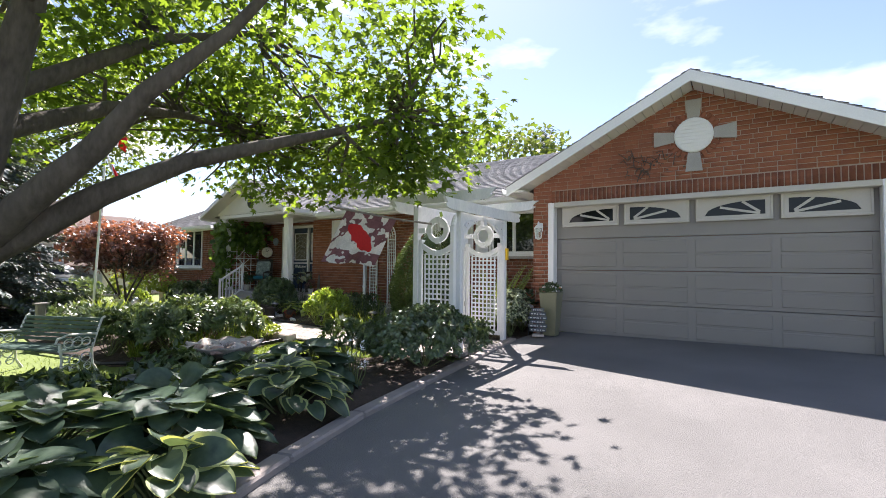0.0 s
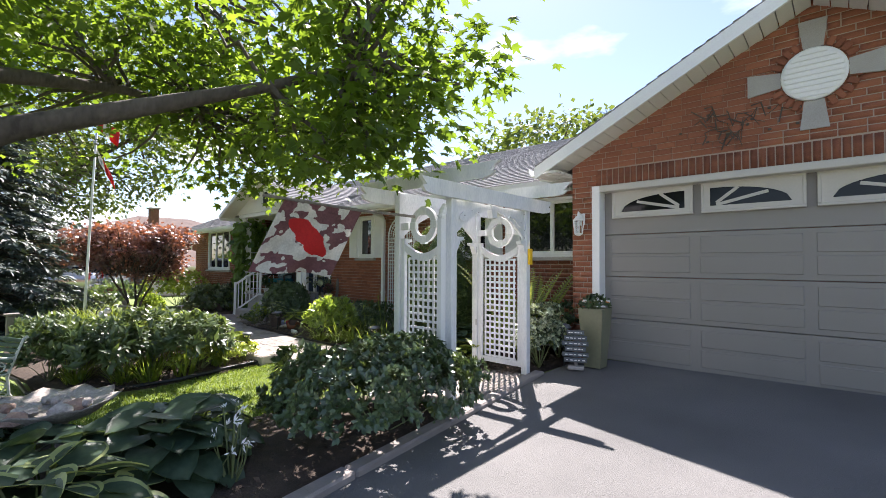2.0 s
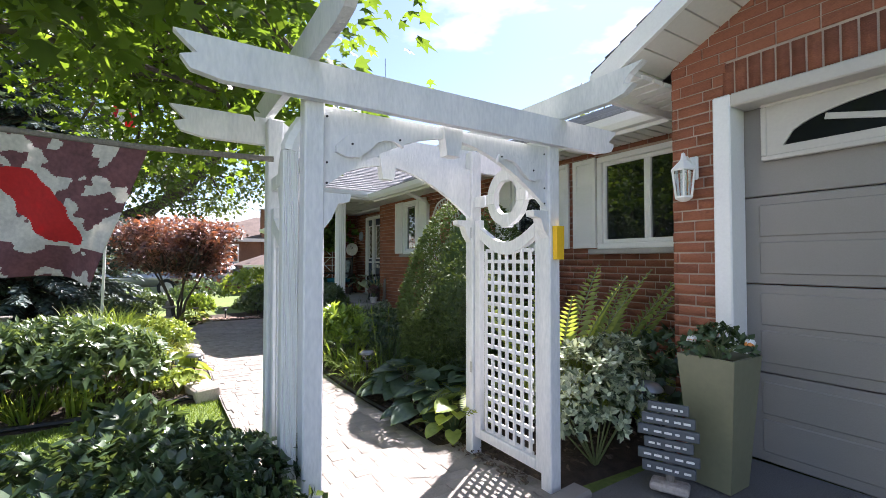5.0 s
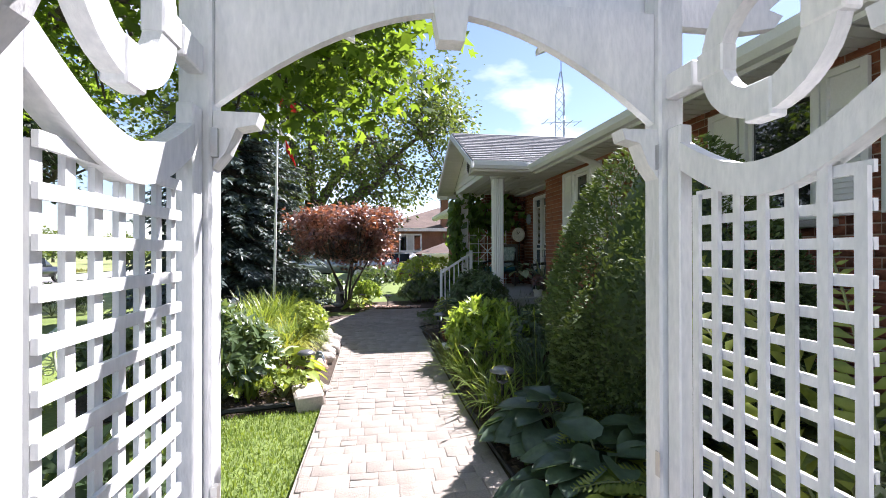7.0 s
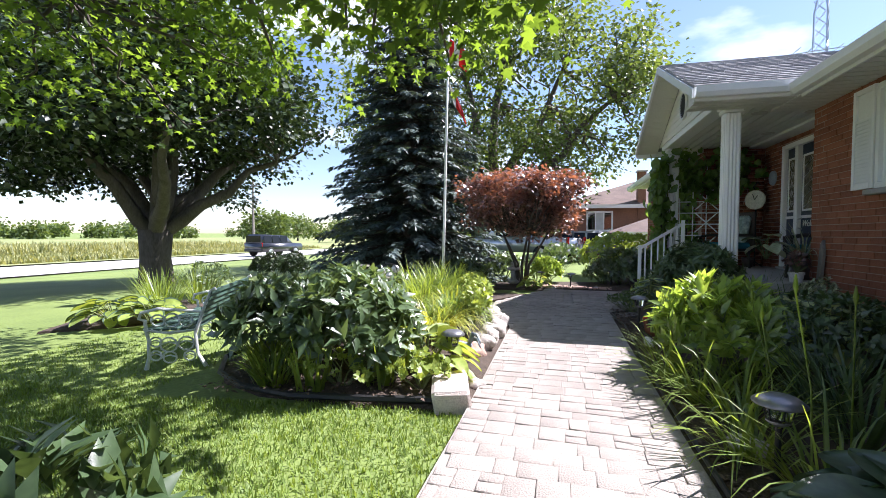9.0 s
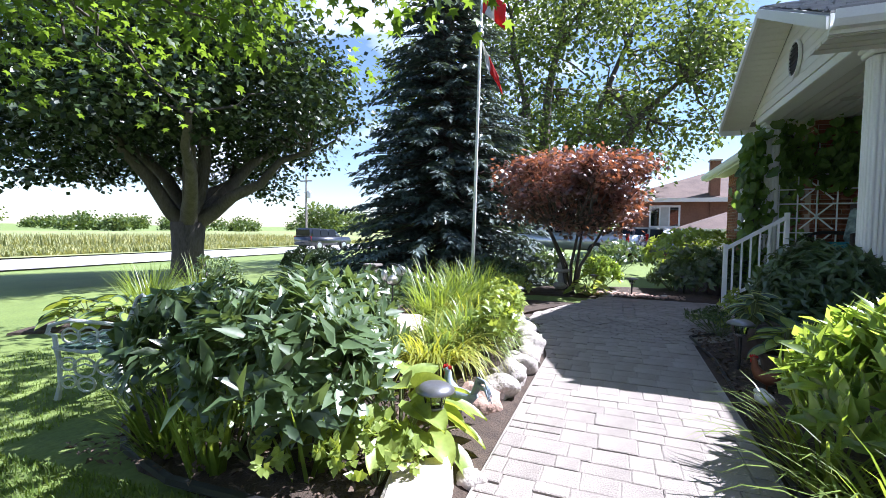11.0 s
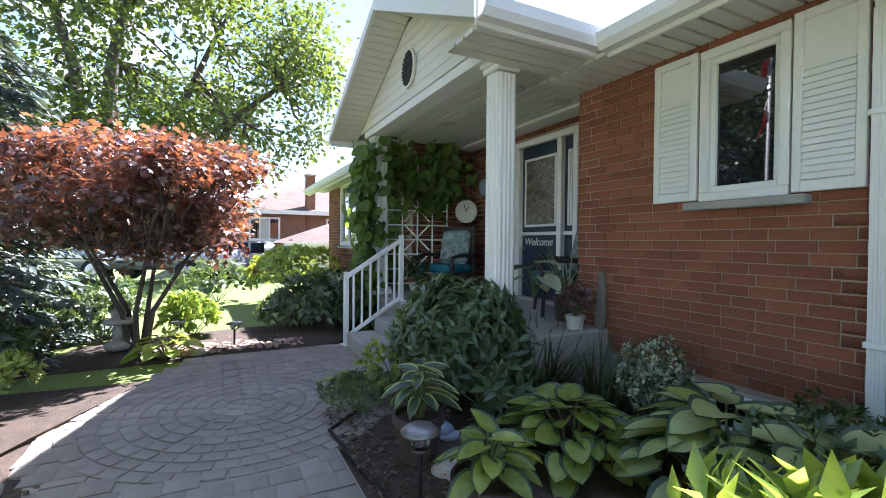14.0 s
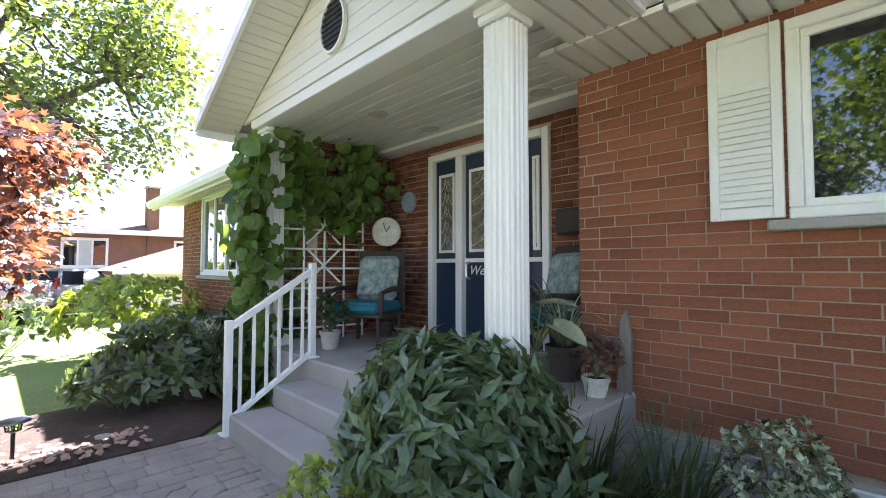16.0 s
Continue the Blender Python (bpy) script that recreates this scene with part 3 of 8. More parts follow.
brick_mesh("brickwork", brick_rects(Y_GAR, Y_MAIN, -0.06, 2.4, seed=12), "y", GX0, -1, BRICK, wall_gs)
wall("wall_garage_east", "brick east side of the garage", [(GX1 - 0.24, GX1, Y_GAR + 0.25, 17.0, -0.2, 2.4)], BRICK)

# ---- garage door with arched lights ----
def garage_door():
    d = thing("garage_door", "closed taupe sectional garage door with arched sunburst windows", "garage door", (0, Y_GAR + 0.13, 0.06))
    z = 0.0
    rows = (0.52, 0.52, 0.52, 0.56)
    n = 4
    w = (DOOR1 - DOOR0 - 0.1) / n
    for r, h in enumerate(rows):
        s = part("panel", boxed(DOOR0 - 0.02, DOOR1 + 0.02, 0.022, 0.06, z + 0.003, z + h - 0.003, bevel=0.006), GARAGE, d)
        if r < 3:
            for i in range(n):
                x0 = DOOR0 + 0.05 + i * w
                b = bm_new()
                for za, zb in ((z + 0.06, z + 0.25), (z + 0.28, z + h - 0.05)):
                    box(b, x0 + 0.05, x0 + w - 0.05, 0.014, 0.03, za, zb, bevel=0.007)
                part("raised_panel", b, GARAGE, s)
        else:
            for i in range(n):
                x0 = -2.585 + i * 0.985
                x1 = x0 + 0.905
                z0, z1 = z + 0.2, z + 0.545
                win = part("window", boxed(x0 + 0.03, x1 - 0.03, -0.006, 0.0, z0 + 0.03, z1 - 0.03), GARAGEPANE, d, "dark glass light")
                b = bm_new()
                for q in ((x0, x1, z0, z0 + 0.03), (x0, x1, z1 - 0.03, z1), (x0, x0 + 0.03, z0 + 0.03, z1 - 0.03), (x1 - 0.03, x1, z0 + 0.03, z1 - 0.03)):
                    box(b, q[0], q[1], -0.03, 0.0, q[2], q[3], bevel=0.005)
                part("frame", b, CREAM, win)
                # half of a sunburst: a quarter lens of glass in a cream panel, crossed by two rays
                side = 1 if i % 2 == 0 else -1
                xc = (x1 - 0.085) if side > 0 else (x0 + 0.085)
                far = 0.71
                zb, zt = z0 + 0.075, z1 - 0.075
                curve = [(xc - side * far * k / 16, zb + (zt - zb) * math.sqrt(max(0.0, 1 - (k / 16) ** 2.3))) for k in range(17)]
                b = bm_new()
                band(b, curve, [(p[0], z1 - 0.029) for p in curve], 0.014, Matrix.Translation((0, -0.022, 0)))
                box(b, x0 + 0.029, x1 - 0.029, -0.022, -0.008, z0 + 0.029, zb)
                for xa, xb in ((x0 + 0.029, min(xc, xc - side * far)), (max(xc, xc - side * far), x1 - 0.029)):
                    box(b, xa, xb, -0.022, -0.008, zb, z1 - 0.029)
                part("arch", b, CREAM, win)
                for dx, dz in ((0.52, 0.115), (0.26, 0.185)):
                    ax, az = xc - side * 0.06, zb + 0.005 + 0.3 * (dz - 0.1)
                    ex, ez = xc - side * dx, zb + dz
                    nx, nz = -(ez - az), ex - ax
                    ln = math.hypot(nx, nz)
                    nx, nz = nx / ln * 0.016, nz / ln * 0.016
                    part("ray", prism(bm_new(), [(ax + nx, az + nz), (ex + nx, ez + nz), (ex - nx, ez - nz), (ax - nx, az - nz)], 0.012, Matrix.Translation((0, -0.021, 0))), CREAM, win)
        z += h
    return d


garage_door()
trim = thing("door_trim", "white painted trim boards round the garage opening", "trim", kind="structure")
for q in ((DOOR0 - 0.07, DOOR0 + 0.03, 0.06, DOORTOP + 0.06), (DOOR1 - 0.03, DOOR1 + 0.07, 0.1, DOORTOP + 0.06)):
    part("jamb", boxed(q[0], q[1], Y_GAR - 0.03, Y_GAR + 0.15, q[2], q[3], bevel=0.008), WHITE, trim)
part("head", boxed(DOOR0 + 0.03, DOOR1 - 0.03, Y_GAR - 0.028, Y_GAR + 0.15, DOORTOP - 0.02, DOORTOP + 0.06, bevel=0.008), CREAM, trim)

# gable ornament: a round white vent with four flared arms
orn = thing("gable_ornament", "round white louvre vent with four flared stone arms in brick", "gable vent", (GAPEX, Y_GAR - 0.004, 3.06))
b = bm_new()
lathe(b, [(0.25, 0), (0.25, 0.035), (0.235, 0.045), (0.0, 0.045)], 32)
bmesh.ops.rotate(b, matrix=Matrix.Rotation(radians(90), 3, "X"), verts=b.verts)
disc = part("disc", b, WHITE, orn)
for k in range(9):
    z = -0.2 + k * 0.05
    hw = math.sqrt(max(0.001, 0.225 ** 2 - z * z))
    part("louvre", boxed(-hw, hw, -0.058, -0.046, z - 0.018, z + 0.012, bevel=0.003), WHITE, disc)
for k in range(4):
    b = bm_new()
    prism(b, [(-0.075, 0.25), (0.075, 0.25), (0.11, 0.52), (-0.11, 0.52)], -0.02)
    bmesh.ops.rotate(b, matrix=Matrix.Rotation(radians(90 * k), 3, "Y"), verts=b.verts)
    part("arm", b, CONCRETE, orn)
for k in range(28):
    if (k % 7) in (0,):
        continue
    b = boxed(-0.026, 0.026, -0.018, 0.0, 0.262, 0.35, bevel=0.005)
    bmesh.ops.rotate(b, matrix=Matrix.Rotation(2 * math.pi * k / 28, 3, "Y"), verts=b.verts)
    part("brick", b, BRICK, orn)
# dry creeper stems left on the gable
b = bm_new()
rnd = random.Random(5)
for k in range(16):
    x, z = -1.55 + rnd.uniform(-0.25, 0.7), 2.62 + rnd.uniform(-0.12, 0.25)
    pts = [(x + 0.05 * j + rnd.uniform(-0.05, 0.05), Y_GAR - 0.012 - 0.004 * rnd.random(), z + rnd.uniform(-0.09, 0.09)) for j in range(5)]
    tube(b, pts, [0.006, 0.008, 0.006, 0.005, 0.003], 5)
for k in range(9):
    x, z = -1.5 + rnd.uniform(-0.3, 0.75), 2.62 + rnd.uniform(-0.12, 0.25)
    box(b, x, x + 0.03, Y_GAR - 0.02, Y_GAR - 0.006, z, z + 0.022, bevel=0.004)
solid("dry_vine", b, BARK, "dry brown creeper stems clinging to the garage gable", "vine")

# ---- roofs ----
def shingled(name, label, corner, along, up, n_u, n_v, mat=SHINGLE, thick=0.05):
    """A roof plane: a deck and courses of overlapping shingles. corner: lower start; along and up: its two edges."""
    corner, along, up = Vector(corner), Vector(along), Vector(up)
    nrm = along.cross(up).normalized()
    t = thing(name, label, "roof", kind="structure")
    b = bm_new()
    q = [corner, corner + along, corner + along + up, corner + up]
    lo = [b.verts.new(p - nrm * thick) for p in q]
    hi = [b.verts.new(p) for p in q]
    b.faces.new(hi)
    b.faces.new(list(reversed(lo)))
    for i in range(4):
        b.faces.new((lo[i], lo[(i + 1) % 4], hi[(i + 1) % 4], hi[i]))
    part("deck", b, mat, t)
    A, U, N = np.array(along), np.array(up), np.array(nrm)
    rows, cols = n_v, n_u
    V, Fc = [], []
    rnd = np.random.default_rng(n_u)
    k = 0
    for r in range(rows):
        off = rnd.random() * 0.6
        for c in range(-1, cols):
            a0, a1 = (c + off) / cols, (c + off + 0.97) / cols
            a0, a1 = max(a0, 0), min(a1, 1)
            if a1 - a0 < 0.1 / cols:
                continue
            lift = 0.014 + rnd.random() * 0.006
            p = np.array(corner)
            v0, v1 = r / rows, min(1, (r + 1.05) / rows)
            V += [p + A * a0 + U * v0 + N * lift, p + A * a1 + U * v0 + N * lift, p + A * a1 + U * v1 + N * 0.003, p + A * a0 + U * v1 + N * 0.003, p + A * a0 + U * v0, p + A * a1 + U * v0]
            Fc += [[k, k + 1, k + 2, k + 3], [k + 4, k + 5, k + 1, k]]
            k += 6
    tagged(raw("shingles", V, Fc, mat, t), kind="stuff")
    return t


EAVE_Y, EAVE_Z, RIDGE_Y, RIDGE_Z = 8.72, 2.5, 13.0, 4.36
shingled("roof_south", "grey asphalt shingle roof of the bungalow", (-9.5, EAVE_Y, EAVE_Z), (7.7, 0, 0), (0, RIDGE_Y - EAVE_Y, RIDGE_Z - EAVE_Z), 32, 33)
shingled("roof_south_west", "grey asphalt shingle roof of the west wing", (-18.2, EAVE_Y - 0.35, EAVE_Z - 0.15), (4.8, 0, 0), (0, RIDGE_Y - EAVE_Y + 0.35, RIDGE_Z - EAVE_Z + 0.15), 21, 35)
shingled("roof_south_middle", "grey asphalt shingle roof behind the porch gable", (-13.4, 9.9, 3.014), (4.4, 0, 0), (0, RIDGE_Y - 9.9, RIDGE_Z - 3.014), 19, 24)
shingled("roof_north", "grey shingle back slope of the roof", (1.8, 17.3, EAVE_Z), (-20, 0, 0), (0, RIDGE_Y - 17.3, RIDGE_Z - EAVE_Z), 50, 20)
# porch gable
PAX, PHW, PZ0, PZ1, PY = -11.2, 1.92, 2.55, 3.47, 7.76
for side, nm in ((-1, "roof_porch_west"), (1, "roof_porch_east")):
    if side < 0:
        shingled(nm, "grey shingle slope of the porch gable", (PAX - PHW, 11.2, PZ0), (0, PY - 11.2, 0), (PHW, 0, PZ1 - PZ0), 14, 16)
    else:
        shingled(nm, "grey shingle slope of the porch gable", (PAX + PHW, PY, PZ0), (0, 11.2 - PY, 0), (-PHW, 0, PZ1 - PZ0), 14, 16)
# garage gable
for side, nm in ((-1, "roof_garage_west"), (1, "roof_garage_east")):
    if side < 0:
        shingled(nm, "grey shingle slope of the garage gable", (-3.37, 17, 2.5), (0, 7.8 - 17, 0), (3.37 + GAPEX, 0, 1.38), 30, 24)
    else:
        shingled(nm, "grey shingle slope of the garage gable", (GAPEX * 2 + 3.37, 7.8, 2.5), (0, 17 - 7.8, 0), (-3.37 - GAPEX, 0, 1.38), 30, 24)


# ---- fascia, gutters and soffits ----
def rake(name, x_low, x_top, z_low, z_top, y0, y1, label, drop=0.17):
    """White rake board along a gable slope and the sloped soffit behind it."""
    t = thing(name, label, "trim", kind="structure")
    b = bm_new()
    prism(b, [(x_low, z_low - drop), (x_top, z_top - drop), (x_top, z_top - 0.02), (x_low, z_low - 0.02)], 0.03, Matrix.Translation((0, y0, 0)))
    part("board", b, WHITE, t)
    b = bm_new()
    n = 22
    for k in range(n):
        s0, s1 = k / n, (k + 0.93) / n
        xa, xb = x_low + (x_top - x_low) * s0, x_low + (x_top - x_low) * s1
        za, zb = z_low + (z_top - z_low) * s0 - drop + 0.02, z_low + (z_top - z_low) * s1 - drop + 0.02
        q = [b.verts.new(p) for p in ((xa, y0 + 0.03, za), (xb, y0 + 0.03, zb), (xb, y1, zb), (xa, y1, za))]
        r = [b.verts.new(Vector(p.co) + Vector((0, 0, 0.02))) for p in q]
        b.faces.new(q)
        b.faces.new(list(reversed(r)))
        for i in range(4):
            b.faces.new((q[i], r[i], r[(i + 1) % 4], q[(i + 1) % 4]))
    part("soffit", b, SOFFIT, t)
    return t


rake("rake_garage_west", -3.37, GAPEX, 2.5, 3.88, 7.78, Y_GAR + 0.02, "white rake board and boarded soffit of the garage gable")
rake("rake_garage_east", GAPEX * 2 + 3.37, GAPEX, 2.5, 3.88, 7.78, Y_GAR + 0.02, "white rake board and boarded soffit of the garage gable")
rake("rake_porch_west", PAX - PHW, PAX, PZ0, PZ1, PY - 0.02, 8.12, "white rake board and soffit of the porch gable", 0.12)
rake("rake_porch_east", PAX + PHW, PAX, PZ0, PZ1, PY - 0.02, 8.12, "white rake board and soffit of the porch gable", 0.12)


def gutter(name, p0, p1, out, label):
    t = thing(name, label, "gutter", kind="structure")
    p0, p1, out = Vector(p0), Vector(p1), Vector(out)
    prof = [(0, 0), (0, -0.12), (0.07, -0.12), (0.1, -0.075), (0.11, -0.01), (0.1, -0.01), (0.09, -0.07), (0.06, -0.105), (0.012, -0.105), (0.012, 0)]
    b = bm_new()
    ra = [b.verts.new(p0 + out * u + Vector((0, 0, v))) for u, v in prof]
    rb = [b.verts.new(p1 + out * u + Vector((0, 0, v))) for u, v in prof]
    n = len(prof)
    for i in range(n):
        b.faces.new((ra[i], rb[i], rb[(i + 1) % n], ra[(i + 1) % n]))
    b.faces.new(ra)
    b.faces.new(list(reversed(rb)))
    part("trough", b, WHITE, t)
    b = bm_new()
    d = (p1 - p0)
    s = out * -0.025
    q = [b.verts.new(p) for p in (p0 + s + Vector((0, 0, -0.15)), p1 + s + Vector((0, 0, -0.15)), p1 + Vector((0, 0, -0.15)) - out * 0.003, p0 + Vector((0, 0, -0.15)) - out * 0.003)]
    r = [b.verts.new(p.co + Vector((0, 0, 0.15))) for p in q]
    b.faces.new(q)
    b.faces.new(list(reversed(r)))
    for i in range(4):
        b.faces.new((q[i], r[i], r[(i + 1) % 4], q[(i + 1) % 4]))
    part("fascia", b, WHITE, t)
    return t


gutter("gutter_main", (-9.17, EAVE_Y, EAVE_Z - 0.01), (-3.38, EAVE_Y, EAVE_Z - 0.01), (0, -1, 0), "white eaves gutter along the front of the house")
gutter("gutter_porch", (PAX + PHW, PY, PZ0 - 0.01), (PAX + PHW, EAVE_Y + 0.03, PZ0 - 0.01), (1, 0, 0), "white eaves gutter on the porch gable")
gutter("gutter_porch_west", (PAX - PHW, EAVE_Y, PZ0 - 0.01), (PAX - PHW, PY, PZ0 - 0.01), (-1, 0, 0), "white eaves gutter on the porch gable")
gutter("gutter_west", (-18.2, EAVE_Y - 0.35, EAVE_Z - 0.16), (-13.5, EAVE_Y - 0.35, EAVE_Z - 0.16), (0, -1, 0), "white eaves gutter of the west wing")
gutter("gutter_garage", (-3.37, EAVE_Y - 0.02, 2.49), (-3.37, 7.82, 2.49), (-1, 0, 0), "white eaves gutter on the garage side")

def downspout(x, y, z_top, z_bottom):
    d = thing("downspout", "white ribbed metal downspout on the brick wall", "downspout", (x, y, 0), kind="structure")
    b = bm_new()
    o = [(-0.035, -0.03), (-0.02, -0.03), (-0.015, -0.024), (-0.005, -0.024), (0.0, -0.03), (0.01, -0.03), (0.015, -0.024), (0.025, -0.024), (0.03, -0.03), (0.036, -0.03), (0.036, 0.03), (-0.035, 0.03)]
    rings = [[b.verts.new((u, v, z)) for u, v in o] for z in (z_bottom, z_top)]
    for k in range(len(o)):
        b.faces.new((rings[0][k], rings[0][(k + 1) % len(o)], rings[1][(k + 1) % len(o)], rings[1][k]))
    b.faces.new(rings[1])
    part("pipe", b, WHITE, d)
    b = bm_new()
    tube(b, [(0, 0, z_top - 0.01), (0, -0.03, z_top + 0.05), (0, -0.3, z_top + 0.13), (0, -0.38, z_top + 0.17)], [0.036, 0.036, 0.034, 0.034], 8)
    part("elbow", b, WHITE, d)
    for z in (0.6, 1.7):
        part("strap", boxed(-0.05, 0.05, -0.034, 0.034, z, z + 0.03, bevel=0.003), WHITE, d)
    return d


downspout(-7.9, Y_MAIN - 0.036, 2.2, 0.02)
bw = thing("window_5", "small dark basement window in the concrete footing", "window", (-8.42, Y_MAIN - 0.02, 0.0), kind="structure")
part("pane", boxed(-0.24, 0.24, -0.012, 0.0, -0.02, 0.15), DARKPANE, bw)
for q in ((-0.27, 0.27, 0.15, 0.185), (-0.27, 0.27, -0.05, -0.02), (-0.27, -0.24, -0.02, 0.15), (0.24, 0.27, -0.02, 0.15)):
    part("window_frame", boxed(q[0], q[1], -0.03, 0.0, q[2], q[3], bevel=0.004), WHITE, bw)

# flat ribbed soffits and the porch ceiling
def ribbed(name, x0, x1, y0, y1, z, pitch, along, label):
    b = bm_new()
    if along == "y":
        x = x0
        k = 0
        while x < x1 - 0.01:
            w = min(pitch, x1 - x)
            box(b, x, x + w * 0.82, y0, y1, z, z + 0.03)
            box(b, x + w * 0.82, x + w, y0, y1, z + 0.024, z + 0.03)
            x += w
    else:
        y = y0
        while y < y1 - 0.01:
            w = min(pitch, y1 - y)
            box(b, x0, x1, y, y + w * 0.82, z, z + 0.03)
            box(b, x0, x1, y + w * 0.82, y + w, z + 0.024, z + 0.03)
            y += w
    return solid(name, b, SOFFIT, label, "ceiling", kind="structure")


ribbed("ceiling_eave", -9.9, -3.07, EAVE_Y + 0.02, Y_MAIN, 2.375, 0.12, "y", "white ribbed soffit under the eaves")
ribbed("ceiling_eave_porch", -9.7, PAX + PHW - 0.02, 7.78, EAVE_Y + 0.018, 2.385, 0.12, "y", "white ribbed soffit beside the porch column")
ribbed("ceiling_porch", -13.3, -9.56, 8.345, Y_BACK, 2.455, 0.13, "x", "white ribbed porch ceiling")
ribbed("ceiling_eave_garage", -3.38, -3.07, 7.8, EAVE_Y, 2.39, 0.12, "x", "white ribbed soffit of the garage eave")
ribbed("ceiling_eave_west", -18.1, -13.3, EAVE_Y - 0.33, 8.8, 2.28, 0.12, "y", "white ribbed soffit of the west wing")
solid("ceiling_house", boxed(-17.6, 1.6, 9.5, 16.9, 2.42, 2.45), WHITE, "plain ceiling over the rooms", "ceiling", kind="structure")
solid("floor_house", boxed(-17.6, 1.6, 9.5, 16.9, 0.2, 0.3), WOODGREY, "plain floor of the rooms", "floor", kind="structure")

# ---- porch: slab, steps, gable boarding, columns ----
porch = thing("porch_steps", "grey concrete porch slab with three worn steps", "steps", kind="structure")
part("slab", boxed(-12.8, -9.55, 8.25, Y_BACK + 0.2, -0.2, 0.4, bevel=0.015), CONCRETE, porch)
part("step", boxed(-11.75, -10.15, 7.95, 8.249, -0.2, 0.25, bevel=0.015), CONCRETE, porch)
part("step", boxed(-11.75, -10.15, 7.64, 7.949, -0.2, 0.1, bevel=0.015), CONCRETE, porch)

gable = thing("porch_gable", "white boarded porch gable over a plain beam", "gable", kind="structure")
part("beam", boxed(-12.78, -9.56, 8.14, 8.34, 2.45, 2.54, bevel=0.006), WHITE, gable)


z = 2.545
while z < 3.33:
    h = 0.1
    hw = (3.39 - z) / 0.479
    hw1 = max(0.02, (3.39 - z - h) / 0.479)
    b = bm_new()
    w0, w1 = min(hw, 1.88), min(hw1, 1.88)
    q = [b.verts.new(p) for p in ((PAX - w0, 8.13, z), (PAX + w0, 8.13, z), (PAX + w1, 8.135, z + h), (PAX - w1, 8.135, z + h))]
    r = [b.verts.new(p.co + Vector((0, 0.03, 0))) for p in q]
    b.faces.new(q)
    b.faces.new(list(reversed(r)))
    for i in range(4):
        b.faces.new((q[i], r[i], r[(i + 1) % 4], q[(i + 1) % 4]))
    part("board", b, VINYL, gable)
    z += h
vent = thing("gable_vent", "oval dark louvred vent in the porch gable", "vent", (PAX, 8.125, 2.85))
b = bm_new()
out = [(0.17 * math.cos(a), 0.2 * math.sin(a)) for a in np.linspace(0, 2 * math.pi, 33)[:-1]]
band(b, [(x * 0.9, z * 0.9) for x, z in out], out, -0.03, closed=True)
part("ring", b, WHITE, vent)
b = bm_new()
prism(b, [(x * 0.9, z * 0.9) for x, z in out], 0.008, Matrix.Translation((0, -0.014, 0)))
part("mesh", b, SCREEN, vent)
for k in range(9):
    z = -0.16 + k * 0.04
    hw = 0.15 * math.sqrt(max(0.0, 1 - (z / 0.18) ** 2))
    part("slat", boxed(-hw, hw, -0.024, -0.015, z - 0.006, z + 0.006), SCREEN, vent)


def column(x, y, z0, z1):
    c = thing("porch_column", "white fluted porch column with a plain square cap", "column", (x, y, z0), group="porch columns")
    b = bm_new()
    n = 64
    rings = []
    for z in (0.1, z1 - z0 - 0.1):
        ring = []
        for k in range(n):
            a = 2 * math.pi * k / n
            s = max(abs(math.cos(a)), abs(math.sin(a)))
            r = 0.092 / s ** 0.75
            r -= 0.008 * (k % 4 in (0, 1))
            ring.append(b.verts.new((r * math.cos(a), r * math.sin(a), z)))
        rings.append(ring)
    for k in range(n):
        b.faces.new((rings[0][k], rings[0][(k + 1) % n], rings[1][(k + 1) % n], rings[1][k]))
    b.faces.new(rings[1])
    part("shaft", b, WHITE, c)
    h = z1 - z0
    part("cap", box(box(bm_new(), -0.105, 0.105, -0.105, 0.105, h - 0.09, h - 0.04, bevel=0.012), -0.12, 0.12, -0.12, 0.12, h - 0.041, h, bevel=0.01), WHITE, c)
    part("base", box(box(bm_new(), -0.14, 0.14, -0.14, 0.14, 0, 0.06, bevel=0.01), -0.125, 0.125, -0.125, 0.125, 0.06, 0.1, bevel=0.01), WHITE, c)
    return c


column(-9.81, 8.3, 0.4, 2.45)
column(-12.62, 8.3, 0.4, 2.45)
for x, y in ((-10.25, 8.75), (-11.55, 8.75), (-11.55, 9.35), (-10.3, 9.35)):
    d = thing("recessed_light", "round recessed ceiling light with a brass rim", "ceiling light", (x, y, 2.455), group="porch ceiling lights")
    b = bm_new()
    lathe(b, [(0.085, -0.008), (0.09, 0.0), (0.06, 0.0), (0.058, -0.006)], 24)
    part("rim", b, CREAM, d)
    b = bm_new()
    lathe(b, [(0.056, -0.004), (0.056, 0.004)], 20)
    part("lens", b, CLOCKFACE, d)


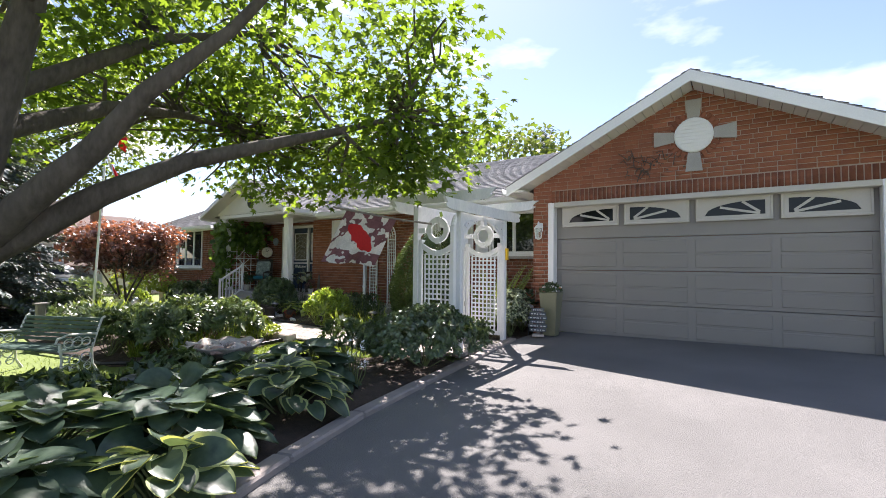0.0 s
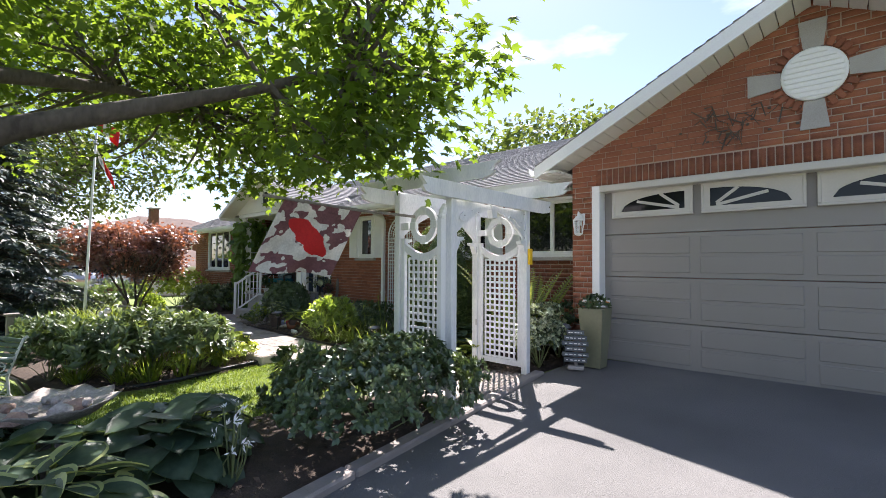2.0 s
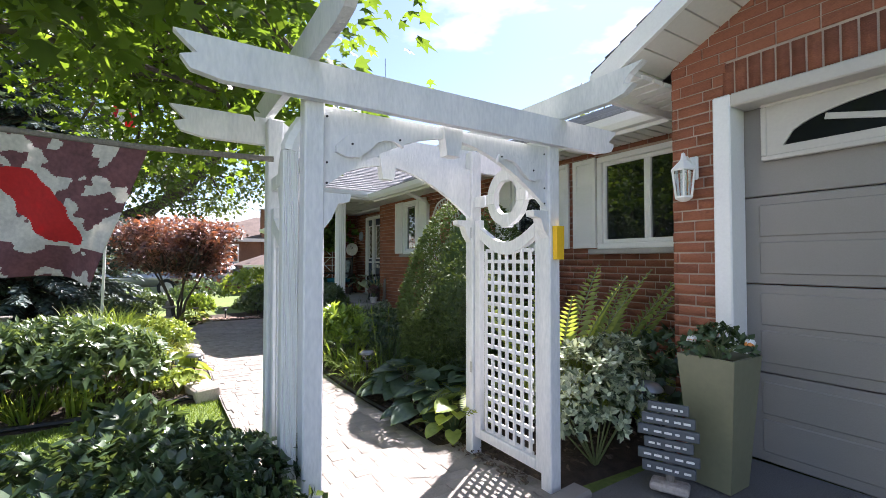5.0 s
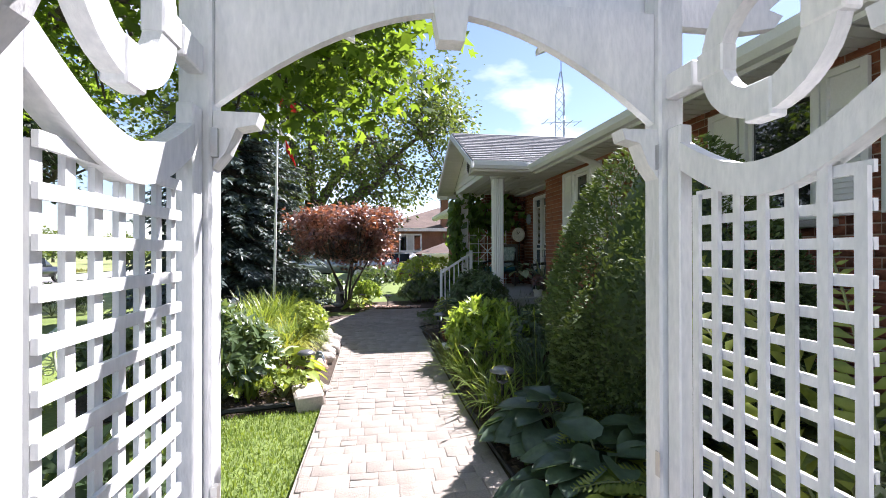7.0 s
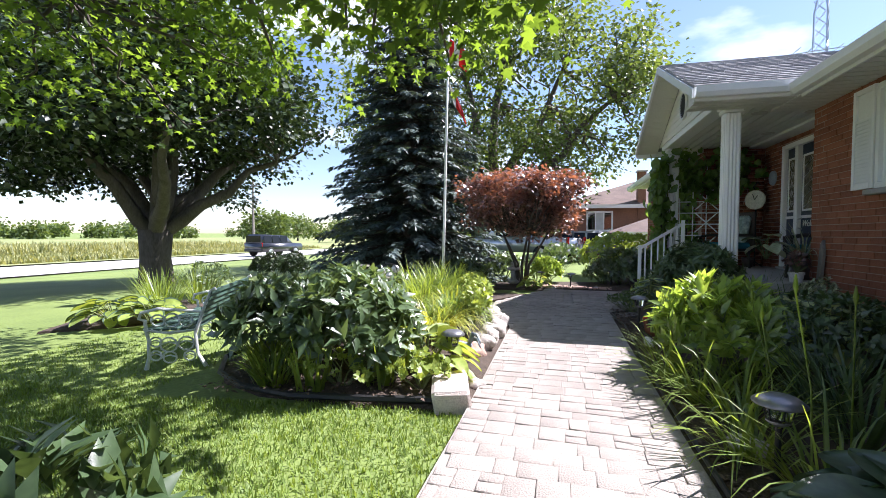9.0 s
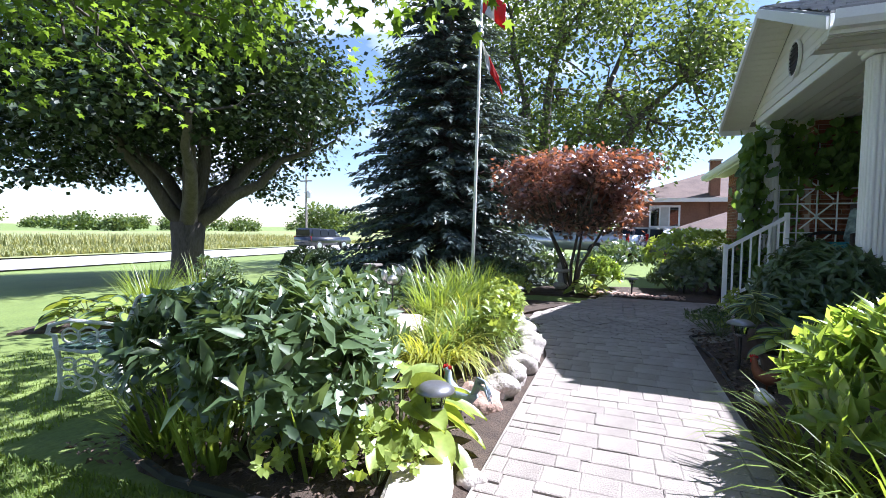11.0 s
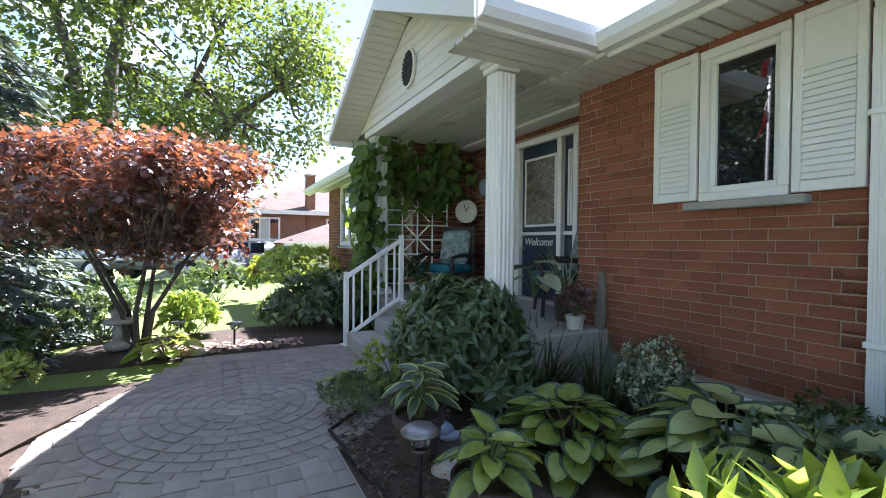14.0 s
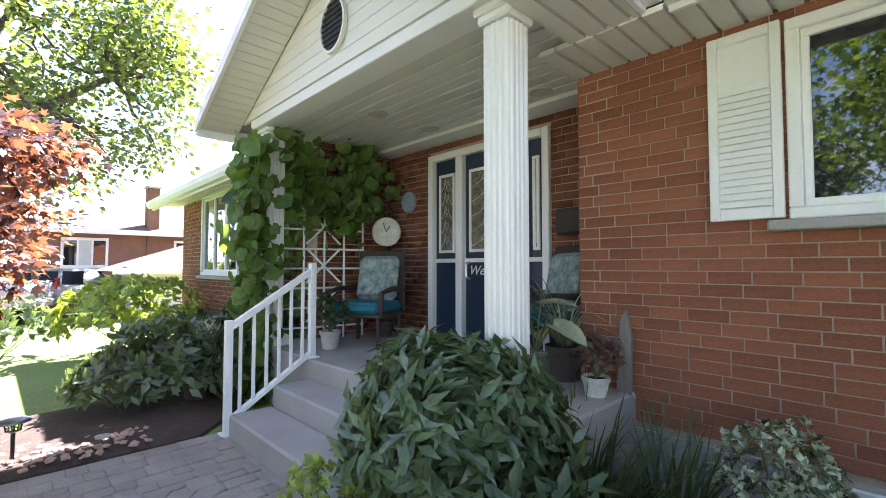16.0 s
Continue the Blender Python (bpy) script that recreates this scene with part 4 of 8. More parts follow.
# ---- windows and doors ----
def shutter(x0, x1, z0, z1, y):
    s = thing("shutter", "white louvred wooden window shutter on the brick wall", "shutter", ((x0 + x1) / 2, y, z0), group="window shutters")
    w, h = (x1 - x0) / 2, z1 - z0
    for q in ((-w, -w + 0.045, 0, h), (w - 0.045, w, 0, h)):
        part("stile", boxed(q[0], q[1], -0.032, 0, q[2], q[3], bevel=0.004), WHITE, s)
    for q in ((0, 0.06), (h - 0.05, h)):
        part("rail", boxed(-w + 0.045, w - 0.045, -0.032, 0, q[0], q[1], bevel=0.004), WHITE, s)
    part("backing", boxed(-w + 0.045, w - 0.045, -0.01, -0.001, 0.06, h - 0.05), WHITE, s)
    n = int((h * 0.72 - 0.06) / 0.036)
    for k in range(n):
        z = 0.065 + k * 0.036
        b = boxed(-w + 0.046, w - 0.046, -0.026, -0.02, 0, 0.036)
        for v in b.verts:
            v.co.y += (v.co.z - 0.018) * 0.35
            v.co.z += z
        part("slat", b, WHITE, s)
    return s


def window(name, x0, x1, z0, z1, y, panes, label, sill=True):
    w = thing(name, label, "window", kind="structure")
    f = 0.055
    b = bm_new()
    for q in ((x0, x1, z0, z0 + f), (x0, x1, z1 - f, z1), (x0, x0 + f, z0 + f, z1 - f), (x1 - f, x1, z0 + f, z1 - f)):
        box(b, q[0], q[1], y - 0.03, y + 0.1, q[2], q[3], bevel=0.006)
    fr = part("window_frame", b, WHITE, w)
    step = (x1 - x0 - 2 * f) / panes
    for k in range(panes):
        a, c = x0 + f + k * step, x0 + f + (k + 1) * step
        s = bm_new()
        for q in ((a, c, z0 + f, z0 + f + 0.04), (a, c, z1 - f - 0.04, z1 - f), (a, a + 0.035, z0 + f + 0.04, z1 - f - 0.04), (c - 0.035, c, z0 + f + 0.04, z1 - f - 0.04)):
            box(s, q[0], q[1], y + 0.0, y + 0.05, q[2], q[3], bevel=0.005)
        sash = part("sash", s, WHITE, w)
        part("pane", boxed(a + 0.03, c - 0.03, y + 0.022, y + 0.03, z0 + f + 0.035, z1 - f - 0.035), DARKPANE, sash, "dark reflecting glass")
    if sill:
        part("window_sill", boxed(x0 - 0.08, x1 + 0.1, y - 0.075, y + 0.12, z0 - 0.055, z0 - 0.002, bevel=0.008), CONCRETE, w, "grey stone sill")
    return w


window("window_1", -8.8, -8.29, 1.36, 2.32, Y_MAIN, 1, "white framed window with dark glass in the brick wall")
window("window_2", -5.75, -5.1, 1.36, 2.3, Y_MAIN, 1, "white framed window with dark glass in the brick wall")
window("window_3", -4.42, -3.32, 1.36, 2.3, Y_MAIN, 2, "white framed sliding window with dark glass")
window("window_4", -16.6, -14.9, 1.0, 2.32, 8.8, 3, "broad white framed window in the west wing")
for x0, x1, z0, z1 in ((-9.13, -8.815, 1.37, 2.33), (-8.275, -7.96, 1.37, 2.33), (-6.08, -5.765, 1.37, 2.31), (-5.085, -4.8, 1.37, 2.31), (-4.735, -4.435, 1.37, 2.31)):
    shutter(x0, x1, z0, z1, Y_MAIN - 0.004)


def front_door():
    d = thing("door_1", "dark navy front door with leaded glass and two sidelights in white frames", "door", (0, Y_BACK, 0.4), kind="structure")
    b = bm_new()
    x0, x1, h = -11.97, -10.47, 1.92
    for q in ((x0, x0 + 0.07, 0, h), (x1 - 0.07, x1, 0, h), (x0 + 0.07, x1 - 0.07, h - 0.07, h), (-11.56, -11.47, 0, h - 0.07), (-10.79, -10.72, 0, h - 0.07)):
        box(b, q[0], q[1], -0.04, 0.1, q[2], q[3], bevel=0.006)
    part("door_frame", b, WHITE, d)
    for a, c, nm in ((-11.9, -11.56, "sidelight"), (-11.47, -10.79, "door_leaf"), (-10.72, -10.54, "sidelight")):
        s = part(nm, boxed(a, c, 0.02, 0.07, 0, h - 0.07, bevel=0.004), NAVY, d)
        g0, g1, z0, z1 = a + 0.06, c - 0.05, 0.88, h - 0.22
        b = bm_new()
        for q in ((g0, g1, z0, z0 + 0.03), (g0, g1, z1 - 0.03, z1), (g0, g0 + 0.03, z0 + 0.03, z1 - 0.03), (g1 - 0.03, g1, z0 + 0.03, z1 - 0.03)):
            box(b, q[0], q[1], 0.0, 0.03, q[2], q[3], bevel=0.004)
        part("glazing_bead", b, WHITE, s)
        part("leaded_pane", boxed(g0 + 0.02, g1 - 0.02, 0.008, 0.019, z0 + 0.02, z1 - 0.02), LEADED, s)
        b = bm_new()
        cx = (g0 + g1) / 2
        wd = (g1 - g0) / 2 - 0.04
        for k in range(5):
            zc = z0 + 0.12 + k * (z1 - z0 - 0.24) / 4
            tube(b, [(cx - wd, 0.006, zc - 0.06), (cx, 0.006, zc + 0.05), (cx + wd, 0.006, zc - 0.06)], 0.004, 4)
            tube(b, [(cx - wd * 0.5, 0.006, zc), (cx - wd * 0.3, 0.006, zc + 0.08), (cx, 0.006, zc - 0.04), (cx + wd * 0.4, 0.006, zc + 0.05)], 0.003, 4)
        part("lead_came", b, STEEL, s)
        part("kick_strip", boxed(a + 0.0, c, 0.0, 0.03, 0.78, 0.82, bevel=0.004), WHITE, s)
    b = bm_new()
    tube(b, [(-11.4, 0.0, 0.62), (-11.4, -0.05, 0.64), (-11.4, -0.05, 0.76), (-11.4, 0.0, 0.78)], 0.012, 6)
    part("door_handle", b, STEEL, d)
    # greeting in script letters across the door
    cu = bpy.data.curves.new("lettering", "FONT")
    cu.body, cu.size, cu.extrude, cu.shear = "Welcome", 0.13, 0.003, 0.35
    tmp = bpy.data.objects.new("lettering", cu)
    me = bpy.data.meshes.new_from_object(tmp)
    bpy.data.objects.remove(tmp)
    me.materials.append(CHALK)
    ob = new("lettering", me)
    ob.parent = d
    ob.matrix_basis = Matrix.Translation((-11.42, 0.012, 0.66)) @ Matrix.Rotation(radians(90), 4, "X")
    tagged(ob, "white script greeting")
    return d


front_door()
part_w = thing("door_sill", "worn concrete threshold below the front door", "trim", kind="structure")
part("sill", boxed(-11.97, -10.47, Y_BACK - 0.09, Y_BACK + 0.02, 0.4, 0.44, bevel=0.01), CONCRETE, part_w)

# ---- the arbor over the walk ----
def lattice(parent, x0, x1, y, z0, z1, pitch, skip=()):
    nv = int(round((x1 - x0) / pitch))
    for i in range(nv + 1):
        x = x0 + (x1 - x0) * i / nv
        cuts = [(z0, z1)] if i not in skip else [(z0, 0.62), (0.69, z1)]
        for a, c in cuts:
            part("slat", boxed(x - 0.011, x + 0.011, y - 0.012, y - 0.002, a, c + (0.035 if i % 2 else 0.0)), WORN, parent)
    nh = int(round((z1 - z0) / (pitch * 0.98)))
    for k in range(nh + 1):
        z = z0 + (z1 - z0) * k / nh
        part("slat", boxed(x0 - 0.012, x1 + 0.012, y, y + 0.009, z - 0.011, z + 0.011), WORN, parent)


def arbor():
    ar = thing("garden_arbor", "weathered white wooden arbor with lattice sides and an arched top", "arbor", (-3.435, 6.475, 0.0))
    hx, hy, H = 0.345, 0.635, 1.84
    for sx in (-1, 1):
        for sy in (-1, 1):
            g = float(ground_z(-3.435 + sx * hx, 6.475)) - 0.03
            part("post", boxed(sx * hx - 0.038, sx * hx + 0.038, sy * hy - 0.038, sy * hy + 0.038, g, H + 0.12, bevel=0.006), WORN, ar)
    # long beams across the walk, outside the posts, with notched ends
    for sx in (-1, 1):
        x = sx * (hx + 0.039)
        o = [(-1.05, H + 0.02), (-0.95, H), (0.95, H), (1.05, H + 0.02), (1.08, H + 0.06), (1.03, H + 0.075), (1.07, H + 0.11), (1.1, H + 0.14), (-1.1, H + 0.14), (-1.07, H + 0.11), (-1.03, H + 0.075), (-1.08, H + 0.06)]
        part("beam", prism(bm_new(), o, 0.038, Matrix.Translation((x - (0.038 if sx < 0 else 0), 0, 0)) @ Matrix.Rotation(radians(90), 4, "Z") @ Matrix.Translation((0, -0.038, 0))), WORN, ar)
    # rafters along the walk on top
    for y in (-hy - 0.02, hy + 0.02):
        o = [(-0.82, H + 0.16), (-0.72, H + 0.14), (0.72, H + 0.14), (0.8, H + 0.155), (0.85, H + 0.19), (0.8, H + 0.2), (0.83, H + 0.235), (0.9, H + 0.275), (-0.9, H + 0.275), (-0.83, H + 0.235), (-0.8, H + 0.2), (-0.85, H + 0.19)]
        part("rafter", prism(bm_new(), o, 0.038, Matrix.Translation((0, y - 0.019, 0))), WORN, ar)
    # arched boards front and back, with keystone, brackets and scrolls
    for sx in (-1, 1):
        M = Matrix.Translation((sx * hx, 0, 0)) @ Matrix.Rotation(radians(90), 4, "Z")
        w = hy - 0.039
        a = [(-w + 2 * w * k / 24, 1.52 + 0.275 * (1 - abs(-1 + 2 * k / 24) ** 1.75)) for k in range(25)]
        part("arch", band(bm_new(), a, [(p[0], H - 0.001) for p in a], 0.03, M @ Matrix.Translation((0, -0.015, 0))), WORN, ar)
        part("keystone", prism(bm_new(), [(-0.035, 1.715), (0.035, 1.715), (0.055, 1.85), (-0.055, 1.85)], 0.06, M @ Matrix.Translation((0, -0.03, 0))), WORN, ar)
        for s in (-1, 1):
            part("bracket", prism(bm_new(), [(s * w, 1.36), (s * (w - 0.03), 1.4), (s * (w - 0.055), 1.46), (s * (w - 0.1), 1.47), (s * (w - 0.11), 1.5), (s * w, 1.5)], 0.06, M @ Matrix.Translation((0, -0.03, 0))), WORN, ar)
            mid = [(0.045, 1.675), (0.09, 1.69), (0.14, 1.7), (0.185, 1.715), (0.215, 1.735), (0.25, 1.748), (0.29, 1.752), (0.325, 1.742), (0.34, 1.725)]
            wid = [0.012, 0.042, 0.048, 0.03, 0.017, 0.014, 0.013, 0.018, 0.008]
            lo, hi = [], []
            for (u0, z0), q in zip(mid, wid):
                lo.append((s * (w - u0), z0 - q))
                hi.append((s * (w - u0), z0 + q))
            part("scroll", band(bm_new(), lo, hi, 0.022, M @ Matrix.Translation((0, -0.036 if sx > 0 else 0.014, 0))), WORN, ar)
            b = bm_new()
            for u0, z0 in ((0.014, 1.8), (0.014, 1.62), (0.014, 1.54), (0.11, 1.7), (0.32, 1.745)):
                bmesh.ops.create_cone(b, cap_ends=True, segments=8, radius1=0.005, radius2=0.004, depth=0.004, matrix=M @ Matrix.Translation((s * (w - u0), (-0.038 if u0 > 0.1 else -0.017) * sx, z0)) @ Matrix.Rotation(radians(90), 4, "X"))
            part("screw_heads", b, BLACK, ar)
    # side panels: stiles, dished top rail, ring ornament and lattice
    for sy in (-1, 1):
        y = sy * hy
        p = part("side_panel", box(box(bm_new(), -hx + 0.042, -hx + 0.095, y - 0.02, y + 0.02, 0.1, 1.5, bevel=0.004), hx - 0.095, hx - 0.042, y - 0.02, y + 0.02, 0.1, 1.5, bevel=0.004), WORN, ar)
        u = [(-0.25 + 0.5 * k / 16, 1.45 - 0.1 * math.cos(math.pi * (k / 16 - 0.5))) for k in range(17)]
        part("rail", band(bm_new(), [(q[0], q[1] - 0.075) for q in u], u, 0.04, Matrix.Translation((0, y - 0.02, 0))), WORN, p)
        part("rail", boxed(-0.25, 0.25, y - 0.02, y + 0.02, 0.1, 0.16, bevel=0.004), WORN, p)
        part("ring", band(bm_new(), arc(0, 1.62, 0.105, 0, 352, 32), arc(0, 1.62, 0.172, 0, 352, 32), 0.036, Matrix.Translation((0, y - 0.018, 0))), WORN, p)
        for k in range(4):
            b = boxed(-0.034, 0.034, y - 0.022, y + 0.022, 0.098, 0.182, bevel=0.004)
            bmesh.ops.transform(b, matrix=Matrix.Translation((0, 0, 1.62)) @ Matrix.Rotation(radians(90 * k), 4, "Y"), verts=b.verts)
            part("ring_block", b, WORN, p)
        for k in (-1, 1):
            part("tie", boxed(min(k * 0.2, k * 0.315), max(k * 0.2, k * 0.315), y - 0.02, y + 0.02, 1.585, 1.655, bevel=0.004), WORN, p)
        lattice(p, -0.2, 0.2, y, 0.17, 1.3, 0.066, skip=(1,) if sy > 0 else (2, 3))
        for z in (0.55, 1.42):
            part("hinge", boxed(-hx + 0.024, -hx + 0.045, y - sy * 0.043 - 0.004, y - sy * 0.05 + 0.004, z - 0.035, z + 0.035), STEEL, ar)
    # fluted half-round strip with curved ends by one post
    b = bm_new()
    o = []
    for k in range(7):
        q = -0.03 + 0.06 * k / 7
        o += [(q, 0.0), (q + 0.005, 0.006)]
    o += [(0.03, 0.0), (0.03, -0.05), (-0.03, -0.05)]
    o = [(p[1], p[0]) for p in o]
    rings = [[b.verts.new((0.312 + u, -0.706 + v, z)) for u, v in o] for z in (0.3, 1.66)]
    for k in range(len(o)):
        b.faces.new((rings[0][k], rings[0][(k + 1) % len(o)], rings[1][(k + 1) % len(o)], rings[1][k]))
    strip = part("fluted_strip", b, WHITE, ar)
    for z0, z1, s in ((1.66, 1.78, 0.05), (0.3, 0.18, -0.05)):
        b = bm_new()
        m = 7
        tube(b, [(0.289 - (0.05 if s < 0 else 0.0) * (k / m) ** 1.6, -0.706 + 0.055 * (k / m) ** 1.5, z0 + (z1 - z0) * k / m) for k in range(m + 1)], [0.034 + 0.003 * (k % 2) for k in range(m + 1)], 8)
        part("elbow", b, WHITE, strip)
    return ar


arbor()
b = bm_new()
prism(b, [(-0.024, 0.0), (0.024, 0.0), (0.028, 0.175), (-0.028, 0.175)], 0.03, Matrix.Translation((-3.05, 7.118, 1.245)) @ Matrix.Rotation(radians(90), 4, "Z") @ Matrix.Translation((0, -0.03, 0)))
solid("wasp_trap", b, YELLOW, "bright yellow plastic trap hung on the arbor post", "trap")

# house flag on a short pole at the arbor
flag = thing("garden_flag", "printed garden flag with a red bird on a wooden pole", "flag", (-3.5, 5.78, 1.7))
b = bm_new()
tube(b, [(0, 0, 0), (-0.2, -0.5, 0.03), (-0.5, -1.27, 0.11)], 0.013, 8)
part("pole", b, WOODGREY, flag)


def cloth(parent, name, origin, across, drop, nu, nv, mats, paint, wave=0.05, thick=0.002):
    O, A, D = Vector(origin), Vector(across), Vector(drop)
    N = A.cross(D).normalized()
    V, Fc, idx = [], [], []
    for j in range(nv + 1):
        for i in range(nu + 1):
            u, v = i / nu, j / nv
            V.append(O + A * u + D * v + N * (wave * v * math.sin(5 * u + 3 * v) + wave * 0.5 * math.sin(9 * u - 4 * v) * v))
    for j in range(nv):
        for i in range(nu):
            a = j * (nu + 1) + i
            Fc.append([a, a + 1, a + nu + 2, a + nu + 1])
            idx.append(paint((i + 0.5) / nu, (j + 0.5) / nv))
    V = [tuple(v) for v in V]
    ob = raw(name, V, Fc, mats, parent, idx)
    ob.data.polygons.foreach_set("use_smooth", [True] * len(ob.data.polygons))
    m = ob.modifiers.new("thickness", "SOLIDIFY")
    m.thickness = thick
    return ob


def bird_paint(u, v):
    """White cloth, a broad red bird from upper near corner to lower far one, maroon branches along the top and hem."""
    wob = 0.05 * noise.noise(Vector((u * 7, v * 7, 0.2)))
    a = (u - 0.5) * 0.62 + (v - 0.46) * 0.78
    c = -(u - 0.5) * 0.78 + (v - 0.46) * 0.62
    if (c + wob) ** 2 / 0.4 ** 2 + (a + wob) ** 2 / 0.115 ** 2 < 1:
        return 1
    n = noise.noise(Vector((u * 5.5, v * 6.5, 0.3))) + 0.5 * noise.noise(Vector((u * 15, v * 16, 0.7)))
    return 2 if n > -0.02 + 0.9 * (v - 0.28) * (1 if v < 0.75 else -0.4) else 0


cloth(flag, "banner", (-0.2, -0.48, 0.025), (-0.24, -0.63, 0.06), (-0.22, -0.2, -0.6), 100, 110, [WHITECLOTH, RED, MAROON], bird_paint, 0.075)


# ---- lamps, pots and signs by the garage ----
def lantern(x, y, z):
    l = thing("wall_lantern", "white metal wall lantern with clear glass on the brick corner", "wall lamp", (x, y, z))
    part("backplate", boxed(-0.045, 0.045, -0.018, 0, 0.12, 0.27, bevel=0.01), WHITE, l)
    b = bm_new()
    tube(b, [(0, -0.01, 0.22), (0, -0.06, 0.26), (0, -0.1, 0.235)], 0.012, 8)
    part("arm", b, WHITE, l)
    b = bm_new()
    lathe(b, [(0.075, 0.17), (0.08, 0.178), (0.05, 0.21), (0.02, 0.24), (0.012, 0.28), (0.0, 0.29)], 6, (0, -0.1, 0))
    part("roof", b, WHITE, l)
    b = bm_new()
    for k in range(6):
        a = 2 * math.pi * k / 6
        tube(b, [(0.05 * math.cos(a), -0.1 + 0.05 * math.sin(a), 0.01), (0.07 * math.cos(a), -0.1 + 0.07 * math.sin(a), 0.17)], 0.007, 5)
    part("cage", b, WHITE, l)
    b = bm_new()
    lathe(b, [(0.044, 0.012), (0.063, 0.168)], 12, (0, -0.1, 0))
    part("glass", b, GLASS, l).visible_shadow = False
    b = bm_new()
    lathe(b, [(0.02, -0.02), (0.055, 0.0), (0.055, 0.012)], 6, (0, -0.1, 0))
    part("base", b, WHITE, l)
    return l


lantern(-2.93, Y_GAR - 0.002, 1.63)


def planter(x, y, z):
    p = thing("tall_planter", "tall square olive glazed planter with small flowers beside the garage door", "planter", (x, y, z))
    b = bm_new()
    rings = []
    for s, h in ((0.095, 0.0), (0.145, 0.68), (0.128, 0.68), (0.12, 0.63)):
        rings.append([b.verts.new((sx * s, sy * s, h)) for sx, sy in ((-1, -1), (1, -1), (1, 1), (-1, 1))])
    for r0, r1 in zip(rings, rings[1:]):
        for i in range(4):
            b.faces.new((r0[i], r0[(i + 1) % 4], r1[(i + 1) % 4], r1[i]))
    b.faces.new(list(reversed(rings[0])))
    part("pot", b, OLIVE, p)
    part("soil", boxed(-0.12, 0.12, -0.12, 0.12, 0.59, 0.635), SOIL, p)
    return p


planter(-2.62, 7.88, 0.06)


def sign_stack(x, y, z, turn):
    s = thing("garden_sign", "small stacked slate sign boards with white lettering by the kerb", "sign", (x, y, z), turn)
    part("stake", boxed(-0.02, 0.02, 0.012, 0.03, 0, 0.42), WOODGREY, s)
    for k, w in enumerate((0.13, 0.15, 0.12, 0.15, 0.13, 0.1)):
        zz = 0.08 + k * 0.062
        bd = part("board", boxed(-w, w * 0.92, -0.01, 0.012, zz, zz + 0.052, bevel=0.004), SLATE, s)
        b = bm_new()
        for j in range(5):
            x0 = -w * 0.8 + j * w * 0.33
            box(b, x0, x0 + w * (0.24 if (j + k) % 3 else 0.14), -0.013, -0.0095, zz + 0.02, zz + 0.031)
        part("lettering", b, CHALK, bd)
    part("foot", boxed(-0.09, 0.09, -0.05, 0.06, 0, 0.04, bevel=0.01), STONE, s)
    return s


sign_stack(-2.72, 7.58, 0.06, 24)


def solar_light(x, y, h=0.34, size=1.0, label="grey solar path light on a short stake in the bed"):
    z = float(ground_z(x, y)) + 0.04
    s = thing("path_light", label, "path light", (x, y, z), group="solar path lights")
    b = bm_new()
    tube(b, [(0, 0, -0.05), (0, 0, h * 0.7)], 0.011 * size, 8)
    part("stake", b, BLACK, s)
    b = bm_new()
    lathe(b, [(0.02 * size, h * 0.66), (0.04 * size, h * 0.7), (0.04 * size, h * 0.72)], 14)
    part("cup", b, SHADE_CAP, s)
    b = bm_new()
    lathe(b, [(0.036 * size, h * 0.72), (0.05 * size, h * 0.92)], 14)
    part("lens", b, GLASS, s).visible_shadow = False
    for k in range(6):
        a = 2 * math.pi * k / 6
        b = bm_new()
        tube(b, [(0.038 * size * math.cos(a), 0.038 * size * math.sin(a), h * 0.72), (0.053 * size * math.cos(a), 0.053 * size * math.sin(a), h * 0.92)], 0.003, 4)
        part("rib", b, BLACK, s)
    b = bm_new()
    lathe(b, [(0.085 * size, h * 0.9), (0.087 * size, h * 0.92), (0.06 * size, h * 0.98), (0.03 * size, h), (0.0, h)], 18)
    part("cap", b, SHADE_CAP, s, smooth=True)
    return s


for x, y, h, s in ((-6.75, 5.66, 0.34, 0.95), (-5.84, 7.22, 0.36, 1.1), (-8.72, 7.16, 0.36, 1.0), (-12.2, 6.55, 0.26, 1.0), (-12.75, 7.3, 0.3, 1.0), (-9.9, 5.32, 0.34, 1.0), (-3.95, 2.5, 0.3, 1.0), (-2.95, 7.75, 0.5, 1.0), (-12.6, 6.0, 0.26, 0.9)):
    solar_light(x, y, h, s)


